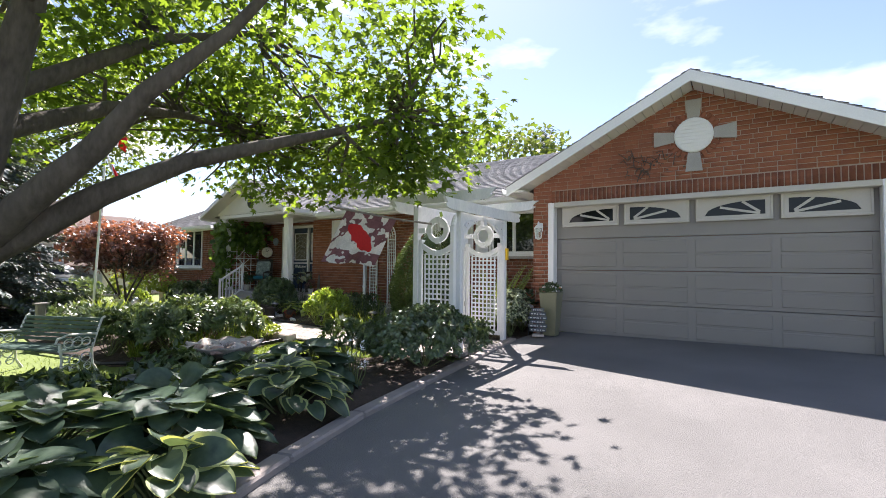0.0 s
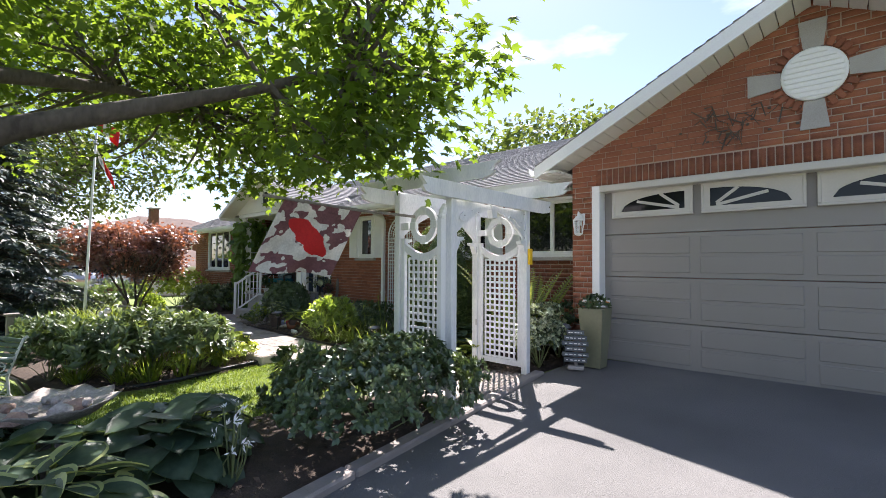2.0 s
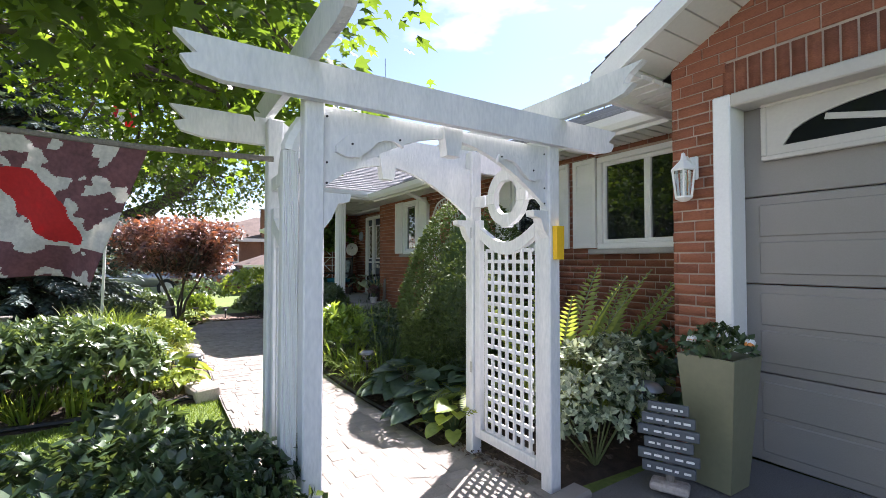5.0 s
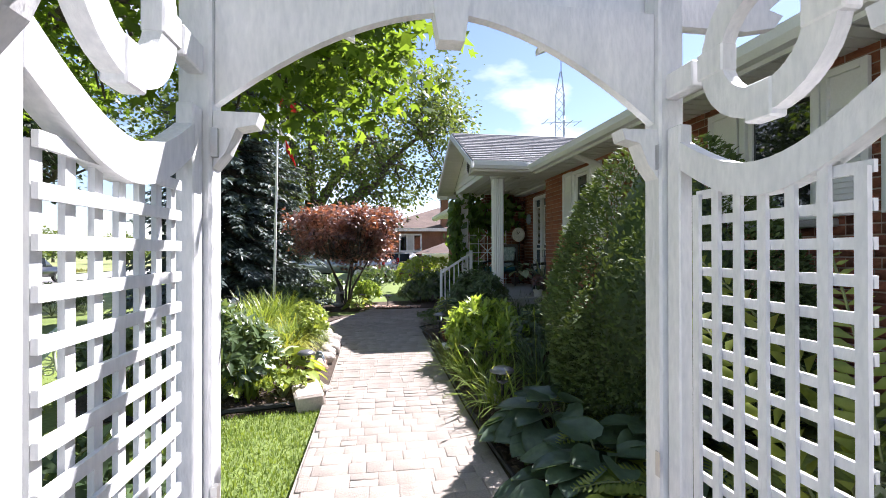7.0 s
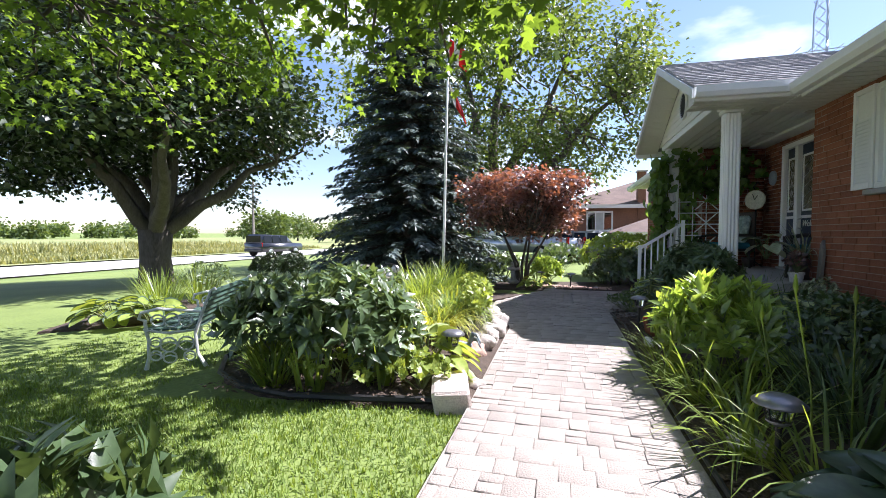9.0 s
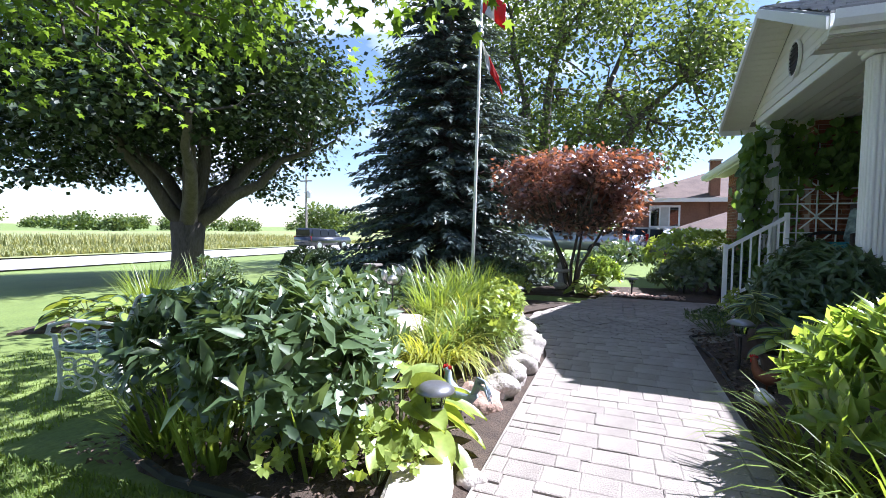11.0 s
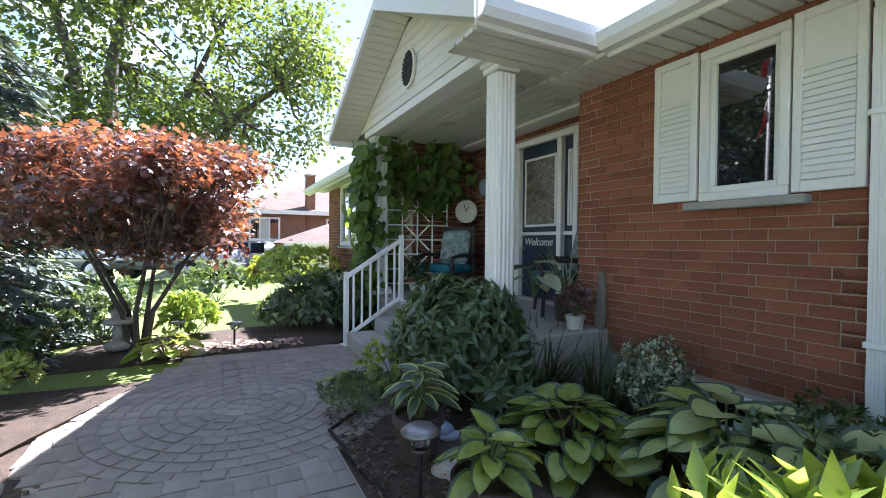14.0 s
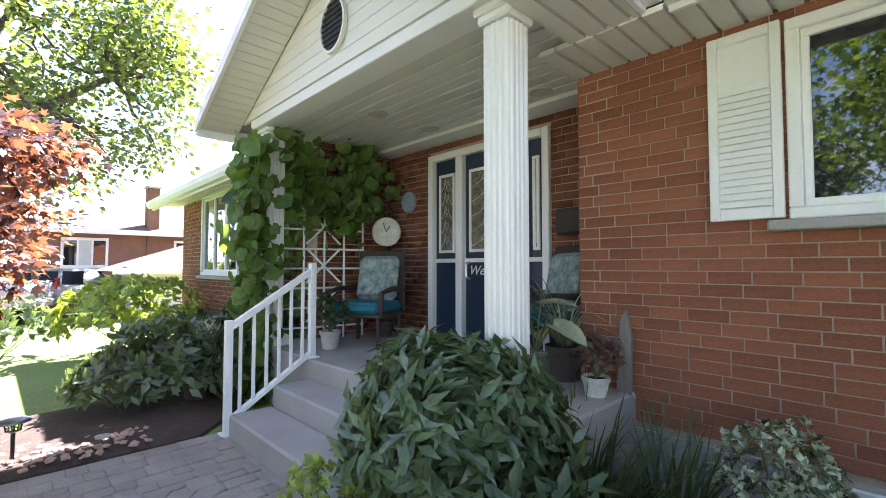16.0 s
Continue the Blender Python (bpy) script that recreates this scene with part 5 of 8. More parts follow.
# ---- bench ----
def bench(x, y, turn):
    z = float(ground_z(x, y))
    t = thing("garden_bench", "garden bench with dark green slats and white cast-iron ends", "bench", (x, y, z), turn)
    t.scale = (1.0, 0.95, 0.86)
    L = 0.6
    for s in (-1, 1):
        b = bm_new()
        X = s * L
        tube(b, [(X, 0.22, 0), (X, 0.2, 0.12), (X, 0.2, 0.3), (X, 0.22, 0.41)], [0.022, 0.014, 0.014, 0.018], 8)
        tube(b, [(X, -0.3, 0), (X, -0.22, 0.15), (X, -0.2, 0.36), (X, -0.27, 0.6), (X, -0.34, 0.8), (X, -0.38, 0.82)], [0.022, 0.014, 0.016, 0.015, 0.014, 0.02], 8)
        tube(b, [(X, -0.2, 0.4), (X, 0.02, 0.37), (X, 0.24, 0.41)], 0.016, 8)
        tube(b, [(X, -0.25, 0.58), (X, -0.1, 0.6), (X, 0.12, 0.62), (X, 0.26, 0.58), (X, 0.28, 0.52), (X, 0.23, 0.5), (X, 0.22, 0.41)], 0.016, 8)
        # pierced scrollwork between legs and under the arm
        for (cy, cz, r) in ((-0.12, 0.26, 0.07), (0.03, 0.25, 0.075), (0.14, 0.28, 0.05), (-0.15, 0.13, 0.05), (0.14, 0.14, 0.05), (-0.12, 0.49, 0.06), (0.0, 0.5, 0.07), (0.12, 0.5, 0.06), (0.02, 0.12, 0.06)):
            tube(b, [(X, cy + r * math.cos(a), cz + r * math.sin(a)) for a in np.linspace(0, 2 * math.pi, 11)], 0.009, 5)
            tube(b, [(X, cy - r, cz), (X, cy, cz + r * 0.4), (X, cy + r, cz)], 0.007, 5)
        part("end_frame", b, CASTIRON, t, "white pierced cast-iron end")
    for k in range(6):
        yy = -0.17 + k * 0.075
        part("seat_slat", boxed(-L - 0.01, L + 0.01, yy - 0.028, yy + 0.028, 0.395, 0.418, bevel=0.004), GREENWOOD, t)
    for k in range(6):
        zz, yy = 0.48 + k * 0.06, -0.22 - k * 0.024
        part("back_slat", boxed(-L - 0.01, L + 0.01, yy - 0.01, yy + 0.012, zz - 0.022, zz + 0.022, bevel=0.004), GREENWOOD, t)
    return t


bench(-7.5, 2.83, 204)


# ---- bird bath ----
def bird_bath(x, y):
    z = float(ground_z(x, y)) + 0.02
    t = thing("bird_bath", "grey stone bird bath with a scalloped bowl of pebbles among hostas", "bird bath", (x, y, z))
    b = bm_new()
    lathe(b, [(0.15, 0), (0.16, 0.03), (0.1, 0.07), (0.07, 0.12), (0.06, 0.25), (0.085, 0.33), (0.1, 0.35)], 20)
    part("pedestal", b, STONE, t, smooth=True)
    b = bm_new()
    n = 40
    rings = []
    for r, h, wv in ((0.09, 0.35, 0), (0.22, 0.38, 0.006), (0.31, 0.45, 0.018), (0.325, 0.465, 0.02), (0.29, 0.45, 0.015), (0.18, 0.41, 0), (0.02, 0.4, 0)):
        rings.append([b.verts.new(((r + wv * math.cos(10 * a)) * math.cos(a), (r + wv * math.cos(10 * a)) * math.sin(a), h + wv * 0.6 * math.cos(10 * a))) for a in (2 * math.pi * k / n for k in range(n))])
    for r0, r1 in zip(rings, rings[1:]):
        for k in range(n):
            b.faces.new((r0[k], r0[(k + 1) % n], r1[(k + 1) % n], r1[k]))
    b.faces.new(rings[-1])
    b.faces.new(list(reversed(rings[0])))
    part("bowl", b, STONE, t, smooth=True)
    rnd = random.Random(2)
    for k in range(14):
        part("pebble", rock_bm(rnd.uniform(0.03, 0.06), k, (rnd.uniform(-0.2, 0.2), rnd.uniform(-0.2, 0.2), 0.44)), STONE if k % 3 else REDSTONE, t)
    return t


def rock_bm(size, seed, at=(0, 0, 0), flat=0.7, sub=2):
    b = bm_new()
    bmesh.ops.create_icosphere(b, subdivisions=sub, radius=size)
    for v in b.verts:
        c = noise.cell_vector(v.co / size * 1.3 + Vector((seed, seed * 2.0, 0)))
        d = 0.92 + 0.45 * noise.noise(v.co / size * 0.9 + Vector((seed * 3.1, seed, 0))) + 0.1 * (c.x - 0.5) + 0.2 * noise.noise(v.co / size * 2.6 + Vector((seed, 5, seed)))
        v.co = Vector((v.co.x * d, v.co.y * d, v.co.z * d * flat)) + Vector(at)
    return b


bird_bath(-3.95, 3.22)


def rock(x, y, size, seed, label, mat=STONE, flat=0.7, lift=0.0):
    z = float(ground_z(x, y)) + size * flat * 0.45 + lift
    o = solid("rock", rock_bm(size, seed, flat=flat, sub=3), mat, label, "rock", "garden rocks", smooth=True)
    o.matrix_basis = pose(x, y, z, 0, 0, seed * 40)
    return o


b = boxed(-0.19, 0.17, -0.11, 0.12, -0.08, 0.1, bevel=0.018)
for v in b.verts:
    v.co += 0.03 * Vector((noise.noise(v.co * 7), noise.noise(v.co * 7 + Vector((9, 0, 0))), 0.7 * noise.noise(v.co * 6 + Vector((0, 9, 0)))))
o = solid("rock", b, PALESTONE, "flat pale pink granite block at the corner of the bed", "rock", "garden rocks")
o.matrix_basis = pose(-6.45, 5.72, float(ground_z(-6.45, 5.72)) + 0.03, 3, 4, 14)
rock(-6.72, 5.82, 0.07, 2, "small grey rock beside the walk")
rock(-7.42, 5.64, 0.15, 3, "rounded pinkish boulder edging the raised bed", REDSTONE, 0.8)
for k, (x, y, s) in enumerate(((-7.85, 5.76, 0.14), (-8.1, 5.77, 0.15), (-8.34, 5.78, 0.13), (-8.58, 5.76, 0.15), (-8.85, 5.7, 0.13), (-9.1, 5.62, 0.14), (-9.35, 5.55, 0.12), (-9.62, 5.45, 0.12), (-7.62, 5.76, 0.13))):
    rock(x, y - 0.04, s * 0.8, 5 + k, "pale grey limestone boulder edging the raised bed", STONE, 0.85, 0.03)
rock(-8.35, 4.45, 0.46, 21, "broad flat pale slab of stone in the bed", PALESTONE, 0.3, 0.16)
rock(-8.75, 4.12, 0.16, 22, "knobbly white and grey rock on the flat slab", PALESTONE, 0.95, 0.28)
rock(-8.9, 7.45, 0.12, 23, "grey rock in the foundation bed", STONE)
rock(-6.1, 7.25, 0.12, 24, "grey rock by the daylilies", STONE)
for k, (x, y) in enumerate(((-12.15, 6.7), (-12.4, 6.35), (-12.1, 6.2), (-12.7, 6.8), (-12.3, 7.0))):
    rock(x, y, 0.08 + 0.02 * (k % 3), 30 + k, "flat pale stone in the far bed", STONE, 0.4)
# black plastic edging of the island bed
ed = bm_new()
pts = [(-6.38, 5.68), (-6.28, 5.2), (-6.3, 4.7), (-6.45, 4.2), (-6.75, 3.75), (-7.2, 3.42), (-8.0, 3.4), (-9.2, 3.2)]
tube(ed, [(x, y, float(ground_z(x, y)) + 0.03) for x, y in pts], 0.022, 6)
solid("bed_edging", ed, BLACK, "black plastic edging strip round the island bed", "edging", kind="structure")
ed = bm_new()
pts = [(-4.3, 7.02), (-5.3, 6.99), (-7.2, 7.0), (-8.9, 7.05), (-9.65, 6.98), (-9.95, 7.3)]
tube(ed, [(x, y, float(ground_z(x, y)) + 0.045) for x, y in pts], 0.012, 6)
solid("bed_edging_wall", ed, BLACK, "thin dark edging along the foundation bed", "edging", kind="structure")

# ---- flagpole ----
fp = thing("flagpole", "tall slightly leaning white flagpole with two red and white pennants", "flagpole", (-10.85, 4.5, float(ground_z(-10.85, 4.5))))
b = bm_new()
tube(b, [(0.0, 0, -0.05), (0.02, 0.03, 1.2), (0.05, 0.06, 2.5), (0.1, 0.11, 4.2)], [0.024, 0.022, 0.02, 0.016], 10)
part("pole", b, WHITE, fp, smooth=True)
b = bm_new()
lathe(b, [(0.0, 0.0), (0.035, 0.03), (0.035, 0.05), (0.0, 0.08)], 12, (0.1, 0.11, 4.2))
part("finial", b, STEEL, fp)
b = bm_new()
lathe(b, [(0.03, 0), (0.045, 0.03), (0.02, 0.09), (0.03, 0.11)], 10, (0.08, 0.09, 3.55))
part("bracket", b, STEEL, fp)
cloth(fp, "pennant", (0.1, 0.12, 4.15), (0.05, 0.32, -0.28), (0.0, -0.02, -0.3), 12, 8, [RED, WHITECLOTH], lambda u, v: 1 if 0.28 < u < 0.62 else 0, 0.05)
cloth(fp, "pennant", (0.075, 0.1, 3.5), (0.04, 0.25, -0.5), (0.0, 0.05, -0.25), 12, 8, [RED, WHITECLOTH], lambda u, v: 1 if u < 0.45 else 0, 0.05)


# ---- stair rail ----
def stair_rail():
    t = thing("stair_rail", "white metal stair railing with square newels beside the porch steps", "railing", (-11.78, 0, 0))
    part("newel", boxed(-0.025, 0.025, 7.615, 7.665, -0.05, 0.755, bevel=0.004), WHITE, t)
    part("newel", boxed(-0.025, 0.025, 8.255, 8.305, 0.4, 1.165, bevel=0.004), WHITE, t)
    for y, z in ((7.64, -0.05), (8.28, 0.4)):
        part("base_plate", boxed(-0.05, 0.05, y - 0.05, y + 0.05, z, z + 0.018, bevel=0.004), WHITE, t)
    sl = (1.14 - 0.73) / 0.64
    for z0, th in ((0.69, 0.05), (0.04, 0.035)):
        b = bm_new()
        prism(b, [(7.665, z0), (8.255, z0 + sl * 0.59), (8.255, z0 + sl * 0.59 + th), (7.665, z0 + th)], 0.05, Matrix.Rotation(radians(90), 4, "Z") @ Matrix.Translation((0, -0.025, 0)))
        part("rail", b, WHITE, t)
    for k in range(6):
        y = 7.665 + 0.59 * (k + 0.6) / 6.2
        d = sl * (y - 7.665)
        part("baluster", boxed(-0.01, 0.01, y - 0.01, y + 0.01, 0.06 + d, 0.7 + d), WHITE, t)
    return t


stair_rail()


# ---- porch furniture ----
def armchair(x, y, turn, label):
    c = thing("patio_chair", label, "chair", (x, y, 0.4), turn, group="porch chairs")
    for sx in (-1, 1):
        for sy in (-1, 1):
            b = bm_new()
            tube(b, [(sx * 0.24, sy * 0.22, 0), (sx * 0.23, sy * 0.2, 0.3)], 0.018, 8)
            part("leg", b, WICKER, c)
        b = bm_new()
        tube(b, [(sx * 0.27, 0.22, 0.3), (sx * 0.28, 0.24, 0.5), (sx * 0.28, 0.05, 0.53), (sx * 0.27, -0.24, 0.52)], 0.025, 8)
        part("arm", b, WICKER, c)
    part("seat_frame", boxed(-0.26, 0.26, -0.26, 0.24, 0.27, 0.31, bevel=0.01), WICKER, c)
    bk = part("backrest", boxed(-0.26, 0.26, -0.3, -0.26, 0.3, 0.9, bevel=0.012), WICKER, c)
    part("seat_cushion", boxed(-0.25, 0.25, -0.24, 0.26, 0.31, 0.41, bevel=0.03), TEAL, c, "plain teal seat cushion")
    b = boxed(-0.22, 0.22, -0.06, 0.06, 0, 0.44, bevel=0.045)
    bmesh.ops.transform(b, matrix=Matrix.Translation((0, -0.16, 0.41)) @ Matrix.Rotation(radians(12), 4, "X"), verts=b.verts)
    part("back_cushion", b, PATTERN, c, "teal cushion with a pale scroll pattern")
    return c


armchair(-12.02, 8.98, 205, "dark wicker patio chair with a plain teal seat and patterned cushion")
armchair(-10.35, 9.4, 150, "dark wicker patio chair with teal cushions near the door")


def wall_disc(name, x, y, z, r, mat, label, cat):
    t = thing(name, label, cat, (x, y, z))
    b = bm_new()
    lathe(b, [(r, 0), (r, 0.02), (r * 0.93, 0.03), (r * 0.88, 0.024), (0, 0.024)], 28)
    bmesh.ops.rotate(b, matrix=Matrix.Rotation(radians(90), 3, "X"), verts=b.verts)
    part("disc", b, mat, t)
    return t


ck = wall_disc("garden_clock", -12.55, 9.62, 1.54, 0.165, CLOCKFACE, "round pale garden clock on a dark iron stand", "clock")
b = bm_new()
tube(b, [(0, -0.034, 0), (0.05, -0.036, 0.07)], 0.006, 4)
tube(b, [(0, -0.034, 0), (-0.03, -0.036, 0.1)], 0.005, 4)
part("hand", b, BLACK, ck)
b = bm_new()
tube(b, [(0, 0.02, -1.13), (0, 0.02, -0.16)], 0.012, 6)
tube(b, [(-0.12, 0.02, -1.13), (0, 0.02, -1.05), (0.12, 0.02, -1.13)], 0.012, 6)
tube(b, [(0, 0.02, 0.14), (-0.05, 0.02, 0.22), (0.02, 0.02, 0.3), (0.06, 0.02, 0.25)], 0.01, 6)
part("stand", b, BLACK, ck)
ck.matrix_basis = pose(-12.5, 9.56, 1.53, 0, 0, 42)
wall_disc("wall_plaque", -12.32, Y_BACK - 0.002, 1.87, 0.12, BLUEGREY, "round grey-green metal plaque on the porch wall", "wall plaque")
pl = wall_disc("mailbox_plate", -10.25, Y_BACK - 0.002, 1.55, 0.02, WICKER, "small dark bracket by the front door", "bracket")
part("box", boxed(-0.12, 0.16, -0.12, -0.025, -0.16, 0.05, bevel=0.02), WICKER, pl)


# white trellis in the porch corner, and the tall arched one on the house wall
def porch_trellis():
    t = thing("porch_trellis", "white wooden trellis with diagonal bars under the vine", "trellis", (-12.62, 8.85, 0.4), 78)
    for x in (-0.42, -0.21, 0.0, 0.21, 0.42):
        part("slat", boxed(x - 0.009, x + 0.009, -0.008, 0.004, 0, 1.75), WORN, t)
    for k in range(8):
        z = 0.12 + k * 0.2
        part("slat", boxed(-0.44, 0.44, 0.005, 0.015, z - 0.009, z + 0.009), WORN, t)
    for s in (-1, 1):
        for z in (0.35, 0.75, 1.15):
            b = boxed(-0.25, 0.25, 0.016, 0.024, -0.01, 0.01)
            bmesh.ops.transform(b, matrix=Matrix.Translation((0, 0, z)) @ Matrix.Rotation(radians(45 * s), 4, "Y"), verts=b.verts)
            part("slat", b, WHITE, t)
    return t


porch_trellis()


def arch_trellis():
    t = thing("wall_trellis", "white arched lattice trellis standing against the brick wall", "trellis", (-7.32, Y_MAIN - 0.05, 0.1))
    R, r, zc = 0.4, 0.17, 1.72
    for rr in (R, r):
        part("hoop", band(bm_new(), arc(0, zc, rr - 0.012, 0, 180, 20), arc(0, zc, rr + 0.012, 0, 180, 20), 0.02), WHITE, t)
    for s in (-1, 1):
        for x in (r, R):
            part("stile", boxed(s * x - 0.012, s * x + 0.012, 0, 0.02, 0, zc - 0.001), WHITE, t)
        for x in (0.22, 0.28, 0.34):
            part("slat", boxed(s * x - 0.008, s * x + 0.008, 0.02, 0.028, 0, zc), WHITE, t)
        for k in range(22):
            z = 0.05 + k * 0.077
            part("slat", boxed(min(s * r, s * R), max(s * r, s * R), -0.008, 0.0, z - 0.008, z + 0.008), WHITE, t)
    for k in range(1, 16):
        a = math.pi * k / 16
        b = bm_new()
        tube(b, [(r * math.cos(a), 0.01, zc + r * math.sin(a)), (R * math.cos(a), 0.01, zc + R * math.sin(a))], 0.008, 4)
        part("ray", b, WHITE, t)
    for rr in (0.25, 0.325):
        part("hoop", band(bm_new(), arc(0, zc, rr - 0.007, 0, 180, 20), arc(0, zc, rr + 0.007, 0, 180, 20), 0.012), WHITE, t)
    return t


arch_trellis()


# ---- pots and ornaments in the foundation bed ----
def pot(x, y, r, h, label, mat=TERRA, z=None):
    z = float(ground_z(x, y)) + 0.05 if z is None else z
    t = thing("flower_pot", label, "pot", (x, y, z), group="garden pots")
    b = bm_new()
    lathe(b, [(r * 0.72, 0), (r * 0.95, h * 0.8), (r * 1.06, h * 0.82), (r * 1.06, h), (r * 0.95, h), (r * 0.9, h * 0.86)], 24)
    part("body", b, mat, t, smooth=False)
    b = bm_new()
    lathe(b, [(r * 0.9, h * 0.8), (r * 0.9, h * 0.88), (0, h * 0.9)], 18)
    part("soil", b, SOIL, t)
    return t


pot(-9.1, 7.32, 0.13, 0.24, "dark resin flower pot holding a pale-striped hosta")
pot(-8.48, 7.36, 0.15, 0.2, "dark resin flower pot holding a lime hosta and a white stone")
pot(-9.68, 8.95, 0.075, 0.15, "small white ceramic flower pot against the wall", SHELL, 0.36)
pot(-10.0, 9.15, 0.12, 0.22, "dark flower pot with a striped-leaf plant on the porch", TERRA, 0.401)
pot(-12.9, 7.75, 0.13, 0.22, "dark resin flower pot below the railing")
pot(-12.05, 8.6, 0.09, 0.16, "small pale flower pot on the porch", SHELL, 0.401)
pot(-12.3, 9.4, 0.09, 0.16, "small dark flower pot on the porch", TERRA, 0.401)
solid("weathered_plank", prism(bm_new(), [(-9.64, 0.0), (-9.56, 0.0), (-9.55, 0.62), (-9.585, 0.78), (-9.62, 0.72), (-9.63, 0.4)], 0.03, Matrix.Translation((0, 9.1, 0.1)) @ Matrix.Rotation(radians(-3), 4, "X")), WOODGREY, "grey weathered plank leaning on the brick wall", "plank")


def blob(name, parts, label, cat, mat, seed=1):
    """A small plain figure of joined rounded lumps: (x, y, z, rx, ry, rz)."""
    b = bm_new()
    for k, (x, y, z, rx, ry, rz) in enumerate(parts):
        q = bm_new()
        bmesh.ops.create_icosphere(q, subdivisions=2, radius=1)
        for v in q.verts:
            v.co = Vector((x + v.co.x * rx, y + v.co.y * ry, z + v.co.z * rz))
        me = bpy.data.meshes.new("lump")
        q.to_mesh(me)
        q.free()
        b.from_mesh(me)
        bpy.data.meshes.remove(me)
    return solid(name, b, mat, label, cat, smooth=True)


zg = float(ground_z(-8.7, 7.2)) + 0.04
def rooster(x, y, z, turn, size, body, comb, label):
    """A standing cockerel: plump body, arched neck, comb and a fan of curved tail plumes, in one mesh."""
    b = bm_new()
    tube(b, [(-0.55, 0, 0.75), (-0.3, 0, 0.62), (0.0, 0, 0.55), (0.3, 0, 0.66), (0.45, 0, 0.95), (0.46, 0, 1.2), (0.5, 0, 1.3), (0.62, 0, 1.28)], [0.08, 0.2, 0.28, 0.24, 0.14, 0.1, 0.1, 0.02], 12)
    for k in range(6):
        q = 0.5 + 0.16 * k
        tube(b, [(-0.4, 0.04 * (k % 3 - 1), 0.7), (-0.62, 0.06 * (k % 3 - 1), 0.75 + 0.4 * q), (-0.85, 0.08 * (k % 3 - 1), 0.7 + 0.42 * q), (-1.0, 0.09 * (k % 3 - 1), 0.4 + 0.36 * q)], [0.06, 0.06, 0.045, 0.008], 6)
    for sy in (-0.1, 0.1):
        tube(b, [(0.02, sy, 0.4), (0.03, sy, 0.0), (0.16, sy, 0.0)], [0.045, 0.03, 0.02], 6)
    n = len(b.faces)
    for k in range(5):
        tube(b, [(0.38 + 0.06 * k, 0, 1.32), (0.36 + 0.06 * k, 0, 1.46 - 0.02 * abs(k - 2))], [0.04, 0.012], 5)
    tube(b, [(0.58, 0, 1.24), (0.57, 0, 1.1)], [0.03, 0.035], 6)
    b.faces.ensure_lookup_table()
    for f in b.faces[n:]:
        f.material_index = 1
    bmesh.ops.scale(b, vec=(size, size, size), verts=b.verts)
    o = solid("rooster_figure", b, [body, comb], label, "ornament", smooth=True)
    o.matrix_basis = pose(x, y, z, 0, 0, turn)
    return o


rooster(-8.3, 7.22, zg - 0.01, 250, 0.155, RUST, RED, "rust-brown rooster ornament with a red comb in the bed")
blob("ceramic_frog", [(-9.28, 7.56, zg + 0.05, 0.08, 0.06, 0.05), (-9.33, 7.52, zg + 0.1, 0.04, 0.04, 0.035), (-9.23, 7.58, zg + 0.03, 0.05, 0.07, 0.03)], "blue-grey ceramic animal ornament beside the pots", "ornament", BLUEGREY)
blob("shell_ornament", [(-8.05, 7.14, zg + 0.03, 0.08, 0.05, 0.035), (-8.09, 7.13, zg + 0.055, 0.045, 0.035, 0.02)], "smooth white shell-shaped ornament beside the walk", "ornament", SHELL)
rooster(-7.25, 5.6, float(ground_z(-7.25, 5.6)) + 0.03, 255, 0.18, BLUEGREY, RED, "painted grey rooster ornament with a red comb among hostas")
blob("stone_lantern", [(-12.45, 5.5, 0.02, 0.13, 0.13, 0.06), (-12.45, 5.5, 0.14, 0.06, 0.06, 0.12), (-12.45, 5.5, 0.26, 0.14, 0.14, 0.04), (-12.45, 5.5, 0.34, 0.07, 0.07, 0.06)], "weathered grey stone lantern under the red maple", "ornament", STONE)
blob("fish_ornament", [(-8.75, 4.4, 0.42, 0.07, 0.05, 0.045), (-8.68, 4.35, 0.47, 0.03, 0.03, 0.05), (-8.82, 4.45, 0.5, 0.02, 0.05, 0.05)], "grey metal wind ornament above the flat stone", "ornament", STEEL)
b = bm_new()
tube(b, [(-8.75, 4.4, -0.1), (-8.75, 4.4, 0.4)], 0.008, 5)
tube(b, [(-8.75 + 0.0, 4.4 + 0.1 * math.cos(a), 0.47 + 0.1 * math.sin(a)) for a in np.linspace(0, 6.2, 14)], 0.006, 5)
solid("ornament_hoop", b, BLACK, "thin black hoop on a stake in the bed", "ornament")
b = bm_new()
box(b, -10.02, -9.9, 3.42, 3.54, -0.1, 0.42, bevel=0.01)
box(b, -10.05, -9.87, 3.39, 3.57, 0.42, 0.45, bevel=0.005)
solid("wooden_post", b, WOODGREY, "short weathered wooden post in the island bed", "post")

